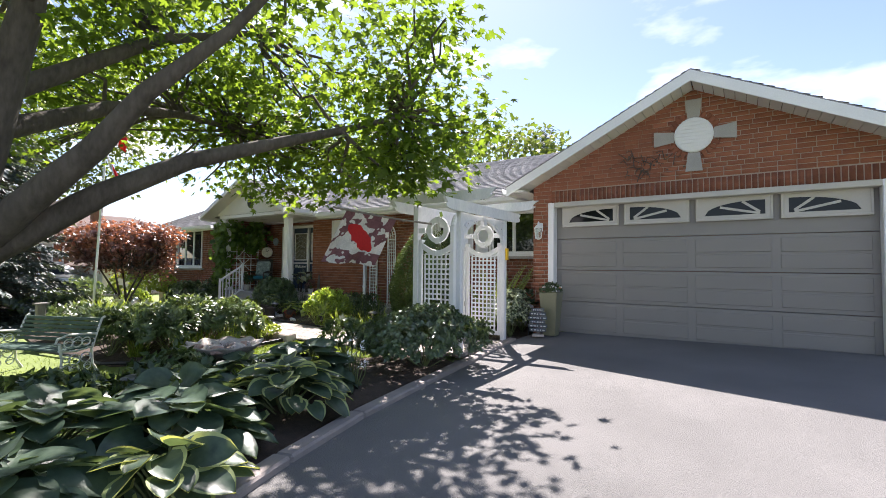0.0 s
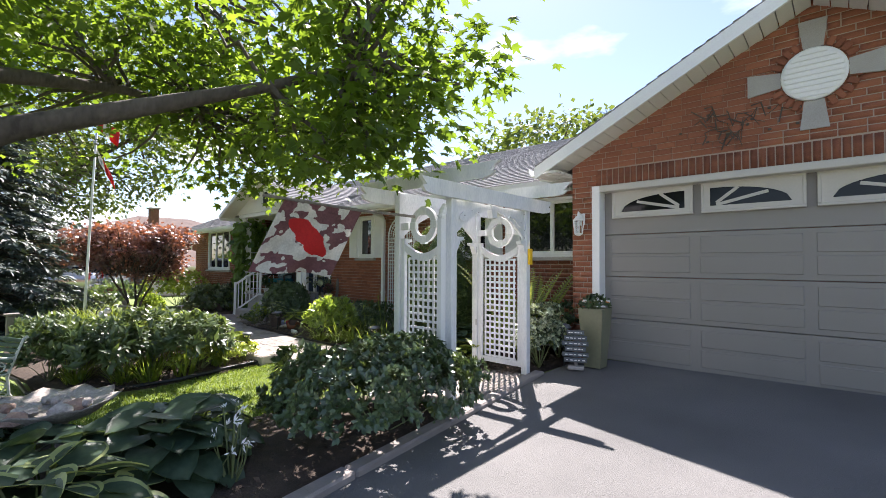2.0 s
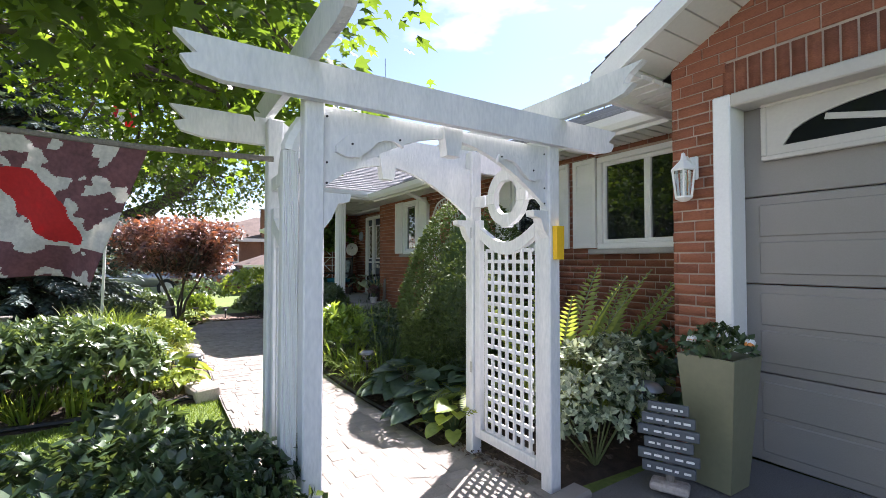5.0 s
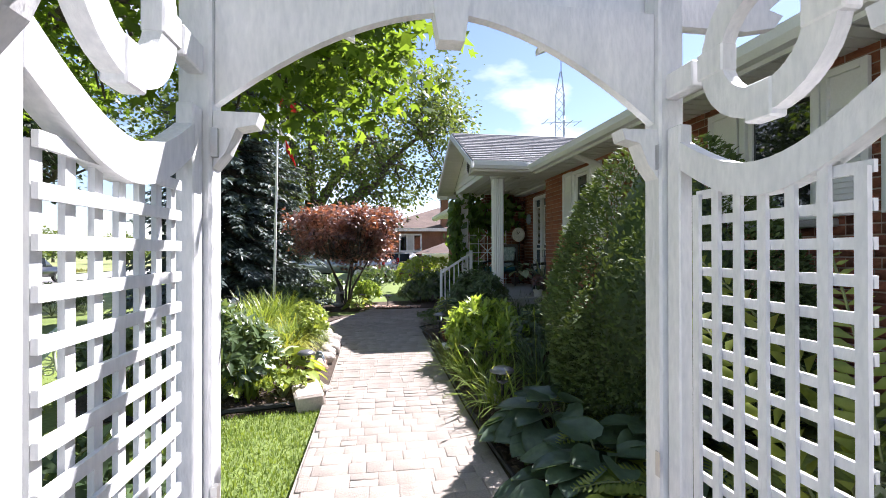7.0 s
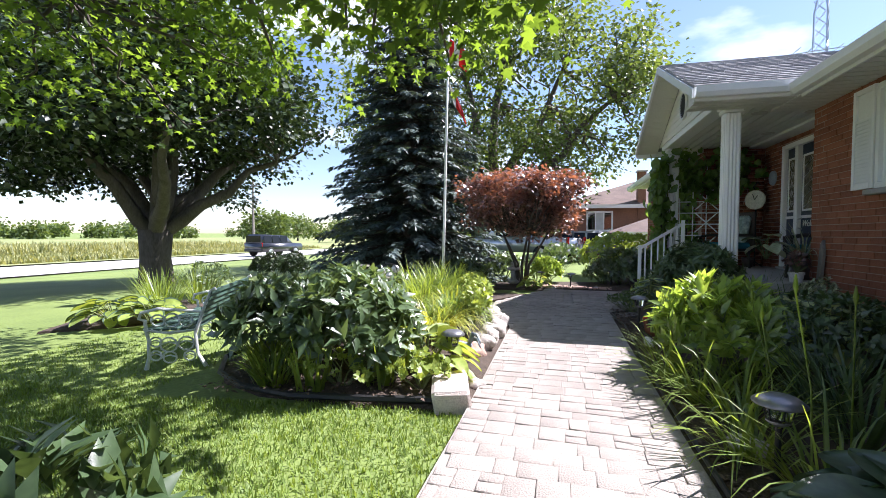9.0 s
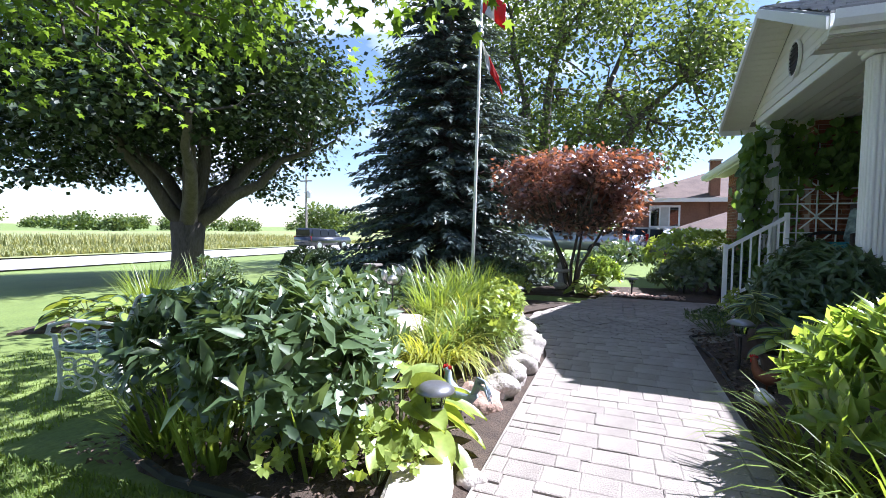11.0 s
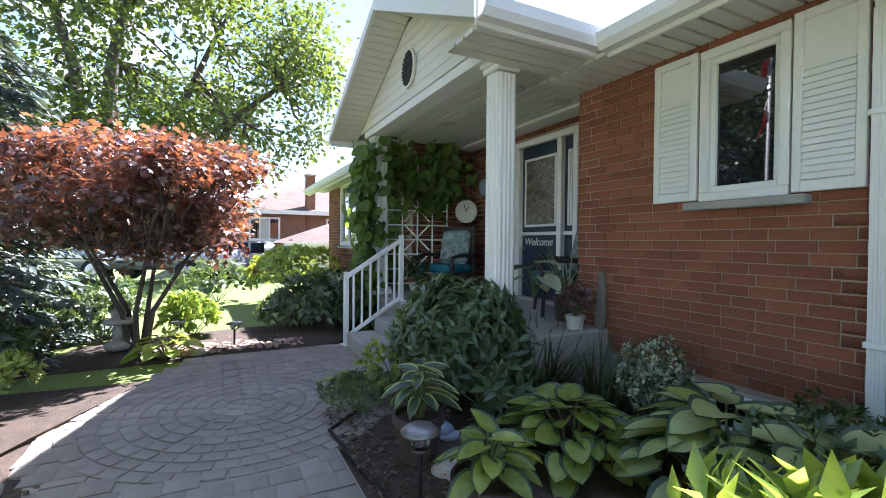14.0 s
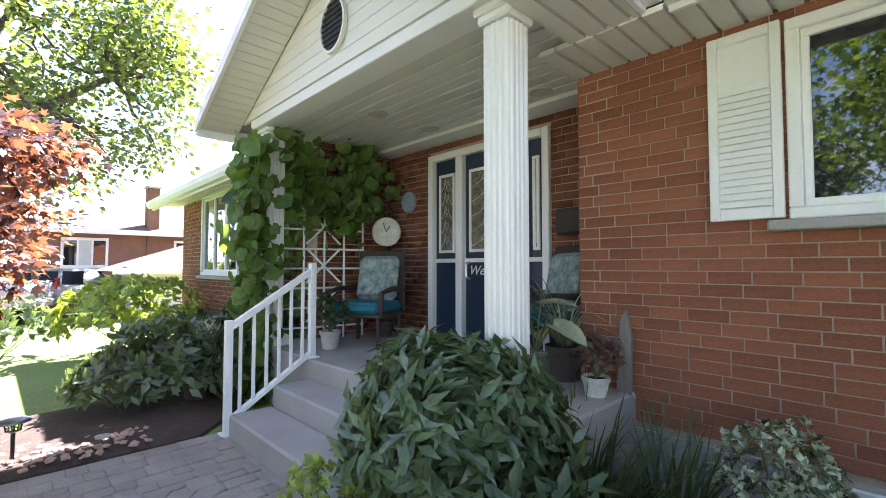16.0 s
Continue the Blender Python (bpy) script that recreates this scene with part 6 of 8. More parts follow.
# ---- the street side: car, house, pole, mast ----
def wheel(parent, x, y, r, s):
    b = bm_new()
    lathe(b, [(r * 0.6, -0.11), (r * 0.95, -0.11), (r, -0.07), (r, 0.07), (r * 0.95, 0.11), (r * 0.6, 0.11)], 24)
    bmesh.ops.rotate(b, matrix=Matrix.Rotation(radians(90), 3, "X"), verts=b.verts)
    bmesh.ops.translate(b, vec=(x, y, r), verts=b.verts)
    w = part("wheel", b, TYRE, parent)
    b = bm_new()
    lathe(b, [(r * 0.6, 0.0), (r * 0.62, 0.02), (r * 0.3, 0.035), (0.0, 0.03)], 16)
    bmesh.ops.rotate(b, matrix=Matrix.Rotation(radians(-90 * s), 3, "X"), verts=b.verts)
    bmesh.ops.translate(b, vec=(x, y + s * 0.1, r), verts=b.verts)
    part("rim", b, STEEL, w)


def car(name, at, turn, mat, prof, roof, label, W=0.95, R=0.36, axles=(-1.5, 1.45)):
    """prof: the lower body's side outline; roof: the glasshouse outline (x, z)."""
    c = thing(name, label, "car", at, turn)
    b = bm_new()
    prism(b, prof, 2 * W, Matrix.Translation((0, -W, 0)))
    bmesh.ops.bevel(b, geom=[e for e in b.edges], offset=0.06, segments=2, affect="EDGES")
    part("body", b, mat, c, smooth=True)
    b = bm_new()
    prism(b, roof, 2 * W - 0.16, Matrix.Translation((0, -W + 0.08, 0)))
    for v in b.verts:
        if v.co.z > max(p[1] for p in roof) - 0.12:
            v.co.y *= 0.84
    bmesh.ops.bevel(b, geom=[e for e in b.edges], offset=0.05, segments=2, affect="EDGES")
    part("cabin", b, mat, c, smooth=True)
    zs = [p[1] for p in roof]
    z0, z1 = min(zs) + 0.06, max(zs) - 0.1
    xs = sorted(p[0] for p in roof)
    n = 3
    for k in range(n):
        a = xs[1] + (xs[-2] - xs[1]) * k / n + 0.06
        e = xs[1] + (xs[-2] - xs[1]) * (k + 1) / n - 0.04
        for s in (-1, 1):
            q = bm_new()
            vv = [q.verts.new(p) for p in ((a, s * (W - 0.065), z0), (e, s * (W - 0.065), z0), (e, s * (W - 0.16), z1), (a, s * (W - 0.16), z1))]
            q.faces.new(vv)
            ext = bmesh.ops.extrude_face_region(q, geom=q.faces[:])
            bmesh.ops.translate(q, vec=(0, s * 0.012, 0), verts=[g for g in ext["geom"] if isinstance(g, bmesh.types.BMVert)])
            part("side_window", q, GARAGEPANE, c)
    part("rear_window", boxed(min(xs) - 0.0, min(xs) + 0.05, -W + 0.24, W - 0.24, z0 + 0.05, z1 - 0.02, bevel=0.01), GARAGEPANE, c)
    for s in (-1, 1):
        part("tail_light", boxed(prof[0][0] - 0.02, prof[0][0] + 0.05, s * (W - 0.1) - 0.08, s * (W - 0.1) + 0.08, 0.85, 1.15, bevel=0.01), TAIL, c)
        for x in axles:
            wheel(c, x, s * (W - 0.1), R, s)
    part("bumper", boxed(prof[0][0] - 0.06, prof[0][0] + 0.1, -W + 0.05, W - 0.05, 0.42, 0.62, bevel=0.03), mat, c)
    return c


car("suv", (-37.5, -17.6, float(ground_z(-37.5, -17.6)) + 0.06), 172, CARPAINT_DARK, [(-2.4, 0.4), (2.35, 0.4), (2.45, 0.75), (2.3, 1.05), (1.2, 1.12), (-2.45, 1.15)], [(-2.42, 1.1), (1.2, 1.1), (0.55, 1.75), (-2.2, 1.85)], "dark blue sport utility vehicle parked on the road", W=1.0, R=0.4)
car("parked_car", (-25.4, 7.9, float(ground_z(-25.4, 7.9))), 76, CARPAINT_SILVER, [(-2.3, 0.35), (2.2, 0.35), (2.3, 0.6), (2.15, 0.82), (1.1, 0.92), (-2.3, 0.9)], [(-2.1, 0.88), (1.1, 0.88), (0.3, 1.36), (-1.4, 1.4)], "silver sedan parked by the neighbouring house", W=0.88, R=0.33)
car("pickup", (-25.0, 4.6, float(ground_z(-25, 4.6))), 245, CARPAINT_SILVER, [(-2.7, 0.45), (2.6, 0.45), (2.7, 0.8), (2.55, 1.1), (1.5, 1.15), (-2.7, 1.1)], [(-0.6, 1.1), (1.5, 1.1), (0.9, 1.72), (-0.4, 1.78)], "grey pickup truck parked beyond the lawn", W=0.98, R=0.4)


def neighbour():
    g = float(ground_z(-30, 9))
    h = thing("neighbour_house", "single-storey brown brick house with a hipped roof and chimney", "house", (-28.2, 9.0, g))
    W, D, H = 8.0, 9.0, 2.72
    part("wall", boxed(-D, 0, -2.6, W, 0, H), NBRICK, h)
    b = bm_new()
    e = 0.5
    lo = [b.verts.new(p) for p in ((e, -2.6 - e, H), (e, W + e, H), (-D - e, W + e, H), (-D - e, -2.6 - e, H))]
    hi = [b.verts.new(p) for p in ((-3.6, 1.4, H + 1.6), (-3.6, 4.2, H + 1.6))]
    b.faces.new((lo[0], lo[1], hi[1], hi[0]))
    b.faces.new((lo[1], lo[2], hi[1]))
    b.faces.new((lo[2], lo[3], hi[0], hi[1]))
    b.faces.new((lo[3], lo[0], hi[0]))
    b.faces.new(list(reversed(lo)))
    part("roof", b, SHINGLE_RED, h)
    part("fascia", boxed(e - 0.05, e + 0.03, -2.6 - e, W + e, H - 0.12, H + 0.06), WHITE, h)
    ch = part("chimney", boxed(-0.4, 0.05, 1.1, 1.5, H - 1.2, H + 1.72, bevel=0.02), NBRICK, h)
    part("cap", boxed(-0.46, 0.11, 1.05, 1.55, H + 1.72, H + 1.79, bevel=0.01), CONCRETE, ch)
    for y0, y1, z0, z1 in ((-1.35, -0.05, 1.42, 2.48), (2.0, 3.2, 1.85, 2.48)):
        w = part("window", boxed(-0.02, 0.05, y0, y1, z0, z1), WHITE, h)
        n = 3
        for k in range(n):
            a = y0 + 0.08 + (y1 - y0 - 0.1) * k / n
            part("pane", boxed(0.045, 0.062, a, a + (y1 - y0 - 0.1) / n - 0.06, z0 + 0.1, z1 - 0.1), DARKPANE if k != 1 else BLIND, w)
        part("sill", boxed(0.0, 0.12, y0 - 0.08, y1 + 0.08, z0 - 0.08, z0), CONCRETE, w)
    return h


neighbour()


def shed():
    g = float(ground_z(-23, 11))
    s = thing("neighbour_garage", "small white garage with a low brown hipped roof", "garage", (-23.2, 9.85, g))
    part("wall", boxed(-3.2, 0, -0.95, 2.6, -0.1, 1.28), WHITE, s)
    b = bm_new()
    lo = [b.verts.new(p) for p in ((0.4, -1.46, 1.28), (0.4, 3.0, 1.28), (-3.6, 3.0, 1.28), (-3.6, -1.46, 1.28))]
    hi = [b.verts.new(p) for p in ((-1.6, 0.7, 2.12), (-1.6, 1.2, 2.12))]
    for q in ((lo[0], lo[1], hi[1], hi[0]), (lo[1], lo[2], hi[1]), (lo[2], lo[3], hi[0], hi[1]), (lo[3], lo[0], hi[0]), (lo[3], lo[2], lo[1], lo[0])):
        b.faces.new(q)
    part("roof", b, SHINGLE_RED, s)
    part("fascia", boxed(0.36, 0.43, -1.46, 3.0, 1.2, 1.31), WHITE, s)
    part("door", boxed(0.0, 0.03, -0.7, 1.6, 0.0, 1.1, bevel=0.01), WHITE, s)
    return s


shed()
up = thing("utility_pole", "grey wooden utility pole with a transformer at the road", "utility pole", (-52, -31, -1.0))
b = bm_new()
tube(b, [(0, 0, 0), (0, 0, 8.5)], [0.16, 0.11], 8)
part("pole", b, WOODGREY, up)
part("crossarm", boxed(-0.06, 0.06, -0.9, 0.9, 7.7, 7.85), WOODGREY, up)
b = bm_new()
lathe(b, [(0.24, 5.6), (0.26, 5.7), (0.26, 6.4), (0.2, 6.5)], 12, (0.0, 0.4, 0))
part("transformer", b, STEEL, up)
mast = thing("antenna_mast", "thin lattice antenna mast standing behind the roof", "antenna", (-17.3, 12.7, 2.0))
for k in range(3):
    a = 2 * math.pi * k / 3
    b = bm_new()
    tube(b, [(0.22 * math.cos(a), 0.22 * math.sin(a), 0), (0.18 * math.cos(a), 0.18 * math.sin(a), 4.6), (0.03 * math.cos(a), 0.03 * math.sin(a), 5.4)], 0.016, 5)
    part("leg", b, STEEL, mast)
b = bm_new()
for k in range(14):
    z = 0.3 + k * 0.33
    for j in range(3):
        a, c = 2 * math.pi * j / 3, 2 * math.pi * (j + 1) / 3
        tube(b, [(0.2 * math.cos(a), 0.2 * math.sin(a), z), (0.2 * math.cos(c), 0.2 * math.sin(c), z + 0.3)], 0.009, 4)
part("bracing", b, STEEL, mast)
b = bm_new()
tube(b, [(0, 0, 5.2), (0, 0, 7.2)], 0.018, 5)
tube(b, [(-0.1, -0.7, 3.6), (0.1, 0.7, 3.65)], 0.014, 4)
for k in range(5):
    tube(b, [(-0.3, -0.6 + 0.3 * k, 3.6), (0.3, -0.6 + 0.3 * k, 3.63)], 0.009, 4)
part("aerial", b, STEEL, mast)

# ---- leaves and plants ----
T_SIMPLE = (np.array([(0, 0, 0), (0.45, 0.5, 0.07), (1, 0, -0.08), (0.45, -0.5, 0.07), (0.5, 0, 0)]), np.array([(0, 3, 2, 4), (0, 4, 2, 1)]))


def palmate(lobes=5, spread=115, notch=0.45):
    v, f = [(0, 0, 0)], []
    for k in range(lobes):
        a = radians(-spread + 2 * spread * k / (lobes - 1))
        ln = 1.0 - 0.32 * abs(k - (lobes - 1) / 2) / ((lobes - 1) / 2)
        h = radians(spread / (lobes - 1))
        i = len(v)
        v += [(0.3 + notch * 0.62 * math.cos(a - h), notch * 0.62 * math.sin(a - h), 0.02), (0.3 + 0.7 * ln * math.cos(a), 0.7 * ln * math.sin(a), -0.06), (0.3 + notch * 0.62 * math.cos(a + h), notch * 0.62 * math.sin(a + h), 0.02)]
        f.append((0, i, i + 1, i + 2))
    return np.array(v, dtype=float), np.array(f)


T_MAPLE = palmate()


def broad_leaf(ns=6, droop=0.35, heart=True):
    """A big ribbed leaf: four strips across, the outer two being its margin."""
    v, f, idx = [], [], []
    cols = (-1, -0.78, -0.4, 0, 0.4, 0.78, 1)
    for i in range(ns + 1):
        s = i / ns
        w = 0.47 * math.sin(math.pi * (0.16 + 0.84 * s) ** 0.85) ** 0.65 if 0 < s < 1 else (0.2 if s == 0 else 0.0)
        for c in cols:
            v.append((s + (-0.1 * abs(c) if heart and i < 2 else 0), c * w, 0.11 * abs(c) * (1 - s * 0.5) - droop * s * s + 0.02 * math.sin(8 * abs(c))))
    m = len(cols)
    for i in range(ns):
        for j in range(m - 1):
            a = i * m + j
            f.append((a, a + m, a + m + 1, a + 1))
            idx.append(1 if j in (0, m - 2) else 0)
    return np.array(v), np.array(f), np.array(idx)


T_HOSTA = broad_leaf()
T_HEART = broad_leaf(4, 0.25)


def leaves(name, P, D, N, L, W, template, mats, parent=None, kind=""):
    V0, F0 = template[0], template[1]
    P, D, N = np.asarray(P, float), unit(np.asarray(D, float)), np.asarray(N, float)
    N = unit(N - D * (N * D).sum(-1, keepdims=True))
    S = np.cross(N, D)
    L = np.broadcast_to(np.asarray(L, float), (len(P),))
    W = np.broadcast_to(np.asarray(W, float), (len(P),))
    V = P[:, None] + L[:, None, None] * (V0[None, :, 0:1] * D[:, None] + W[:, None, None] * V0[None, :, 1:2] * S[:, None] + V0[None, :, 2:3] * N[:, None])
    Fc = (F0[None] + (np.arange(len(P)) * len(V0))[:, None, None]).reshape(-1, 4)
    idx = np.tile(template[2], len(P)) if len(template) > 2 and isinstance(mats, (list, tuple)) and len(mats) > 1 else None
    ob = raw(name, V.reshape(-1, 3), Fc, mats, parent, idx)
    if kind:
        tagged(ob, kind=kind)
    return ob


def blades(name, P, D, L, W, droop, mat, parent=None, seg=5):
    """Arching strap leaves: P base, D start direction, droop: how far they bend over."""
    n = len(P)
    P, D = np.asarray(P, float), unit(np.asarray(D, float))
    L, W, droop = (np.broadcast_to(np.asarray(q, float), (n,)) for q in (L, W, droop))
    flat = D.copy()
    flat[:, 2] = 0
    S = unit(np.cross(np.array([0, 0, 1.0]), flat + 1e-6))
    V = np.zeros((n, seg + 1, 2, 3))
    pos = P.copy()
    d = D.copy()
    for i in range(seg + 1):
        s = i / seg
        w = W * (1 - s ** 2.2) * 0.5 + 0.0006
        V[:, i, 0] = pos - S * w[:, None]
        V[:, i, 1] = pos + S * w[:, None]
        pos = pos + d * (L / seg)[:, None]
        d = d + np.stack([np.zeros(n), np.zeros(n), -droop * (0.4 + s)], -1) * 1.0 / seg
        d = unit(d)
    F0 = np.array([[2 * i, 2 * i + 1, 2 * i + 3, 2 * i + 2] for i in range(seg)])
    Fc = (F0[None] + (np.arange(n) * 2 * (seg + 1))[:, None, None]).reshape(-1, 4)
    return raw(name, V.reshape(-1, 3), Fc, mat, parent)


def sphere_dirs(n, zmin=-0.2):
    d = unit(RNG.normal(size=(n * 4, 3)))
    return d[d[:, 2] > zmin][:n]


def stems(parent, base, tips, r=0.006, mat=STEM):
    b = bm_new()
    for t in tips:
        mid = (Vector(base) + Vector(t)) / 2 + Vector((RNG.normal() * 0.02, RNG.normal() * 0.02, 0.03))
        tube(b, [base, mid, t], [r, r * 0.8, r * 0.5], 4, cap=False)
    return tagged(part("stem", b, mat, parent), kind="stuff")


def shrub(name, label, x, y, rx, ry, h, clumps, per, size, mat, width=0.75, template=T_SIMPLE, lift=0.12, group="", up=0.35, whorl=True, base=None, n_stems=14):
    """A leafy mound: clumps of leaves spread over an uneven dome."""
    z = (float(ground_z(x, y)) if base is None else base) + 0.0
    t = thing(name, label, "shrub", (x, y, z), group=group)
    d = sphere_dirs(clumps, -0.15)
    rad = 0.72 + 0.3 * RNG.random(len(d)) ** 0.5
    rad *= 1 + 0.22 * np.array([noise.noise(Vector(v * 1.6) + Vector((x * 3.7, y, 0))) for v in d])
    C = d * rad[:, None] * np.array([rx, ry, h * 0.62]) + np.array([0, 0, h * 0.36 + lift])
    C[:, 2] = np.maximum(C[:, 2], 0.05)
    k = len(C)
    P = np.repeat(C, per, 0)
    out = np.repeat(unit(d * np.array([1, 1, 1.0])), per, 0)
    if whorl:
        a = RNG.random(k * per) * 2 * math.pi
        ref = unit(np.cross(out, np.array([0.3, 0.2, 1.0])) + 1e-6)
        ref2 = np.cross(out, ref)
        D = ref * np.cos(a)[:, None] + ref2 * np.sin(a)[:, None] + out * (0.25 + 0.5 * RNG.random((k * per, 1))) + np.array([0, 0, up])
        P = P + RNG.normal(size=P.shape) * size * 0.18
        N = out + np.array([0, 0, 0.7]) + RNG.normal(size=P.shape) * 0.25
    else:
        P = P + RNG.normal(size=P.shape) * size * 1.1
        D = out + RNG.normal(size=P.shape) * 0.7 + np.array([0, 0, up])
        N = RNG.normal(size=P.shape) * 0.6 + np.array([0, 0, 1.0])
    L = size * (0.7 + 0.6 * RNG.random(len(P)))
    leaves("foliage", P, D, N, L, width, template, mat, t)
    pick = RNG.choice(k, min(n_stems, k), replace=False)
    stems(t, (0, 0, 0), [tuple(C[i]) for i in pick])
    return t


def grass_clump(name, label, x, y, n, L, W, mat, spread=0.12, lean=0.55, droop=1.5, group="", base=None, cat="plant"):
    z = (float(ground_z(x, y)) if base is None else base)
    t = thing(name, label, cat, (x, y, z), group=group)
    a = RNG.random(n) * 2 * math.pi
    r = spread * np.sqrt(RNG.random(n))
    P = np.stack([r * np.cos(a), r * np.sin(a), np.full(n, 0.0)], -1)
    a2 = a + RNG.normal(size=n) * 0.5
    ln = lean * (0.3 + RNG.random(n))
    D = np.stack([ln * np.cos(a2), ln * np.sin(a2), np.ones(n)], -1)
    bl = blades("blade", P, D, L * (0.6 + 0.6 * RNG.random(n)), W * (0.7 + 0.6 * RNG.random(n)), droop * (0.6 + 0.8 * RNG.random(n)), mat, t)
    tagged(bl, kind="stuff")
    return t


def hosta(label, x, y, n, size, mats, spread=0.3, h=0.3, group="hostas", base=None, template=T_HOSTA, width=1.0):
    z = (float(ground_z(x, y)) if base is None else base)
    t = thing("hosta", label, "hosta", (x, y, z + 0.02), group=group)
    a = np.arange(n) * 2.399 + RNG.random(n) * 0.5
    q = np.sqrt((np.arange(n) + 0.5) / n)
    P = np.stack([spread * q * np.cos(a), spread * q * np.sin(a), h * (1.05 - 0.75 * q ** 2) + RNG.random(n) * 0.05], -1)
    D = np.stack([np.cos(a), np.sin(a), 0.55 - 0.75 * q + RNG.normal(size=n) * 0.12], -1)
    N = np.stack([np.cos(a) * 0.4, np.sin(a) * 0.4, np.ones(n)], -1) + RNG.normal(size=(n, 3)) * 0.22
    L = size * (0.75 + 0.4 * RNG.random(n))
    ob = leaves("leaf_rosette", P, D, N, L, width, template, mats, t)
    ob.data.polygons.foreach_set("use_smooth", [True] * len(ob.data.polygons))
    b = bm_new()
    for p in P[:: max(1, n // 16)]:
        tube(b, [(p[0] * 0.1, p[1] * 0.1, 0), (p[0] * 0.6, p[1] * 0.6, p[2] * 0.7), tuple(p)], 0.006, 4, cap=False)
    part("leaf_stalk", b, STEM, t)
    return t


def fern(label, x, y, n, L, base=None, lean=0.6, toward=None):
    z = (float(ground_z(x, y)) if base is None else base)
    t = thing("fern", label, "fern", (x, y, z), group="ferns")
    for k in range(n):
        P, D, N, LL = [], [], [], []
        b = bm_new()
        a = 2 * math.pi * k / n + RNG.random() * 0.5
        if toward:
            a = radians(toward[k][0])
            d = np.array([toward[k][1] * math.cos(a), toward[k][1] * math.sin(a), 1.0])
        else:
            d = np.array([lean * math.cos(a), lean * math.sin(a), 1.0])
        d /= np.linalg.norm(d)
        ln = L * (0.75 + 0.4 * RNG.random())
        pos = np.zeros(3)
        side = np.array([-math.sin(a), math.cos(a), 0])
        pts = []
        for i in range(36):
            s = i / 35
            pts.append(tuple(pos))
            if i > 5:
                w = ln * (0.1 if toward else 0.2) * math.sin(math.pi * (0.08 + 0.9 * s)) ** 0.7
                for sg in (-1, 1):
                    P.append(pos.copy())
                    D.append(side * sg + d * 0.45)
                    N.append(np.cross(d, side) * -1 + np.array([0, 0, 0.4]))
                    LL.append(w)
            pos = pos + d * ln / 35
            d = d + np.array([math.cos(a) * 0.014, math.sin(a) * 0.014, -0.04 if not toward else -0.009])
            d /= np.linalg.norm(d)
        tube(b, pts[::5] + [pts[-1]], 0.004, 4, cap=False)
        frond = leaves("frond", P, D, N, LL, 0.3, T_SIMPLE, FERN, t)
        part("rib", b, STEM, frond)
    return t


# ---- trees ----
def tree_limbs(b, start, ends, r0, wob=0.12):
    for e in ends:
        s, e2 = Vector(start), Vector(e)
        pts, rr = [], []
        for i in range(6):
            q = i / 5
            p = s.lerp(e2, q) + Vector((RNG.normal(), RNG.normal(), RNG.normal() * 0.6)) * wob * (1 if 0 < i < 5 else 0)
            pts.append(p)
            rr.append(r0 * (1 - 0.75 * q) + 0.006)
        tube(b, pts, rr, 7, cap=False)


def crown(t, centres, per, size, mat, template, spread, flat=0.6, droop=0.35, width=1.0, kind=""):
    C = np.asarray(centres, float)
    P = np.repeat(C, per, 0)
    off = RNG.normal(size=P.shape) * np.array([spread, spread, spread * flat])
    P = P + off
    D = unit(off + RNG.normal(size=P.shape) * spread * 0.5) + np.array([0, 0, -droop])
    N = RNG.normal(size=P.shape) * 0.55 + np.array([0, 0, 1.0])
    L = size * (0.65 + 0.6 * RNG.random(len(P)))
    return leaves("crown", P, D, N, L, width, template, mat, t)


# the near maple whose low limbs reach over the drive and the walk
nm = thing("maple_tree", "spreading green maple with low limbs over the drive and walk", "tree", (0, 0, 0))
b = bm_new()
TX, TY = -5.0, 1.62
tube(b, [(TX, TY, -0.15), (TX, TY, 0.2), (TX + 0.02, TY + 0.02, 0.7), (TX + 0.06, TY + 0.05, 1.12)], [0.33, 0.23, 0.19, 0.19], 14)
fork = Vector((TX + 0.06, TY + 0.05, 1.08))
limb = [[fork, (-4.7, 2.0, 1.35), (-4.45, 2.42, 1.7), (-4.3, 3.03, 2.08), (-4.1, 3.8, 2.4), (-3.87, 4.5, 2.68), (-3.5, 5.1, 2.95)],
        [fork, (-4.5, 1.95, 1.55), (-4.1, 2.25, 2.0), (-3.8, 2.45, 2.42), (-3.45, 2.9, 3.0), (-3.1, 3.5, 4.0)],
        [fork, (-4.85, 1.75, 1.7), (-4.6, 1.95, 3.1), (-4.5, 2.05, 4.8), (-4.5, 2.2, 6.4)],
        [fork, (-5.5, 2.0, 2.3), (-6.0, 3.0, 2.9), (-6.5, 4.0, 3.2), (-6.8, 5.0, 3.3)],
        [fork, (-5.7, 1.2, 2.4), (-6.8, 0.8, 3.2), (-7.8, 0.6, 3.8)],
        [fork, (-4.6, 0.9, 2.3), (-3.8, -0.2, 3.2), (-3.2, -1.2, 4.0)],
        [fork, (-5.3, 2.0, 2.6), (-5.4, 3.2, 3.6), (-5.3, 4.4, 4.2)]]
for k, l in enumerate(limb):
    n = len(l)
    tube(b, l, [(0.13 if k != 2 else 0.17) * (1 - 0.8 * i / (n - 1)) for i in range(n)], 10, cap=False)
centres = []
rnd = np.random.default_rng(3)
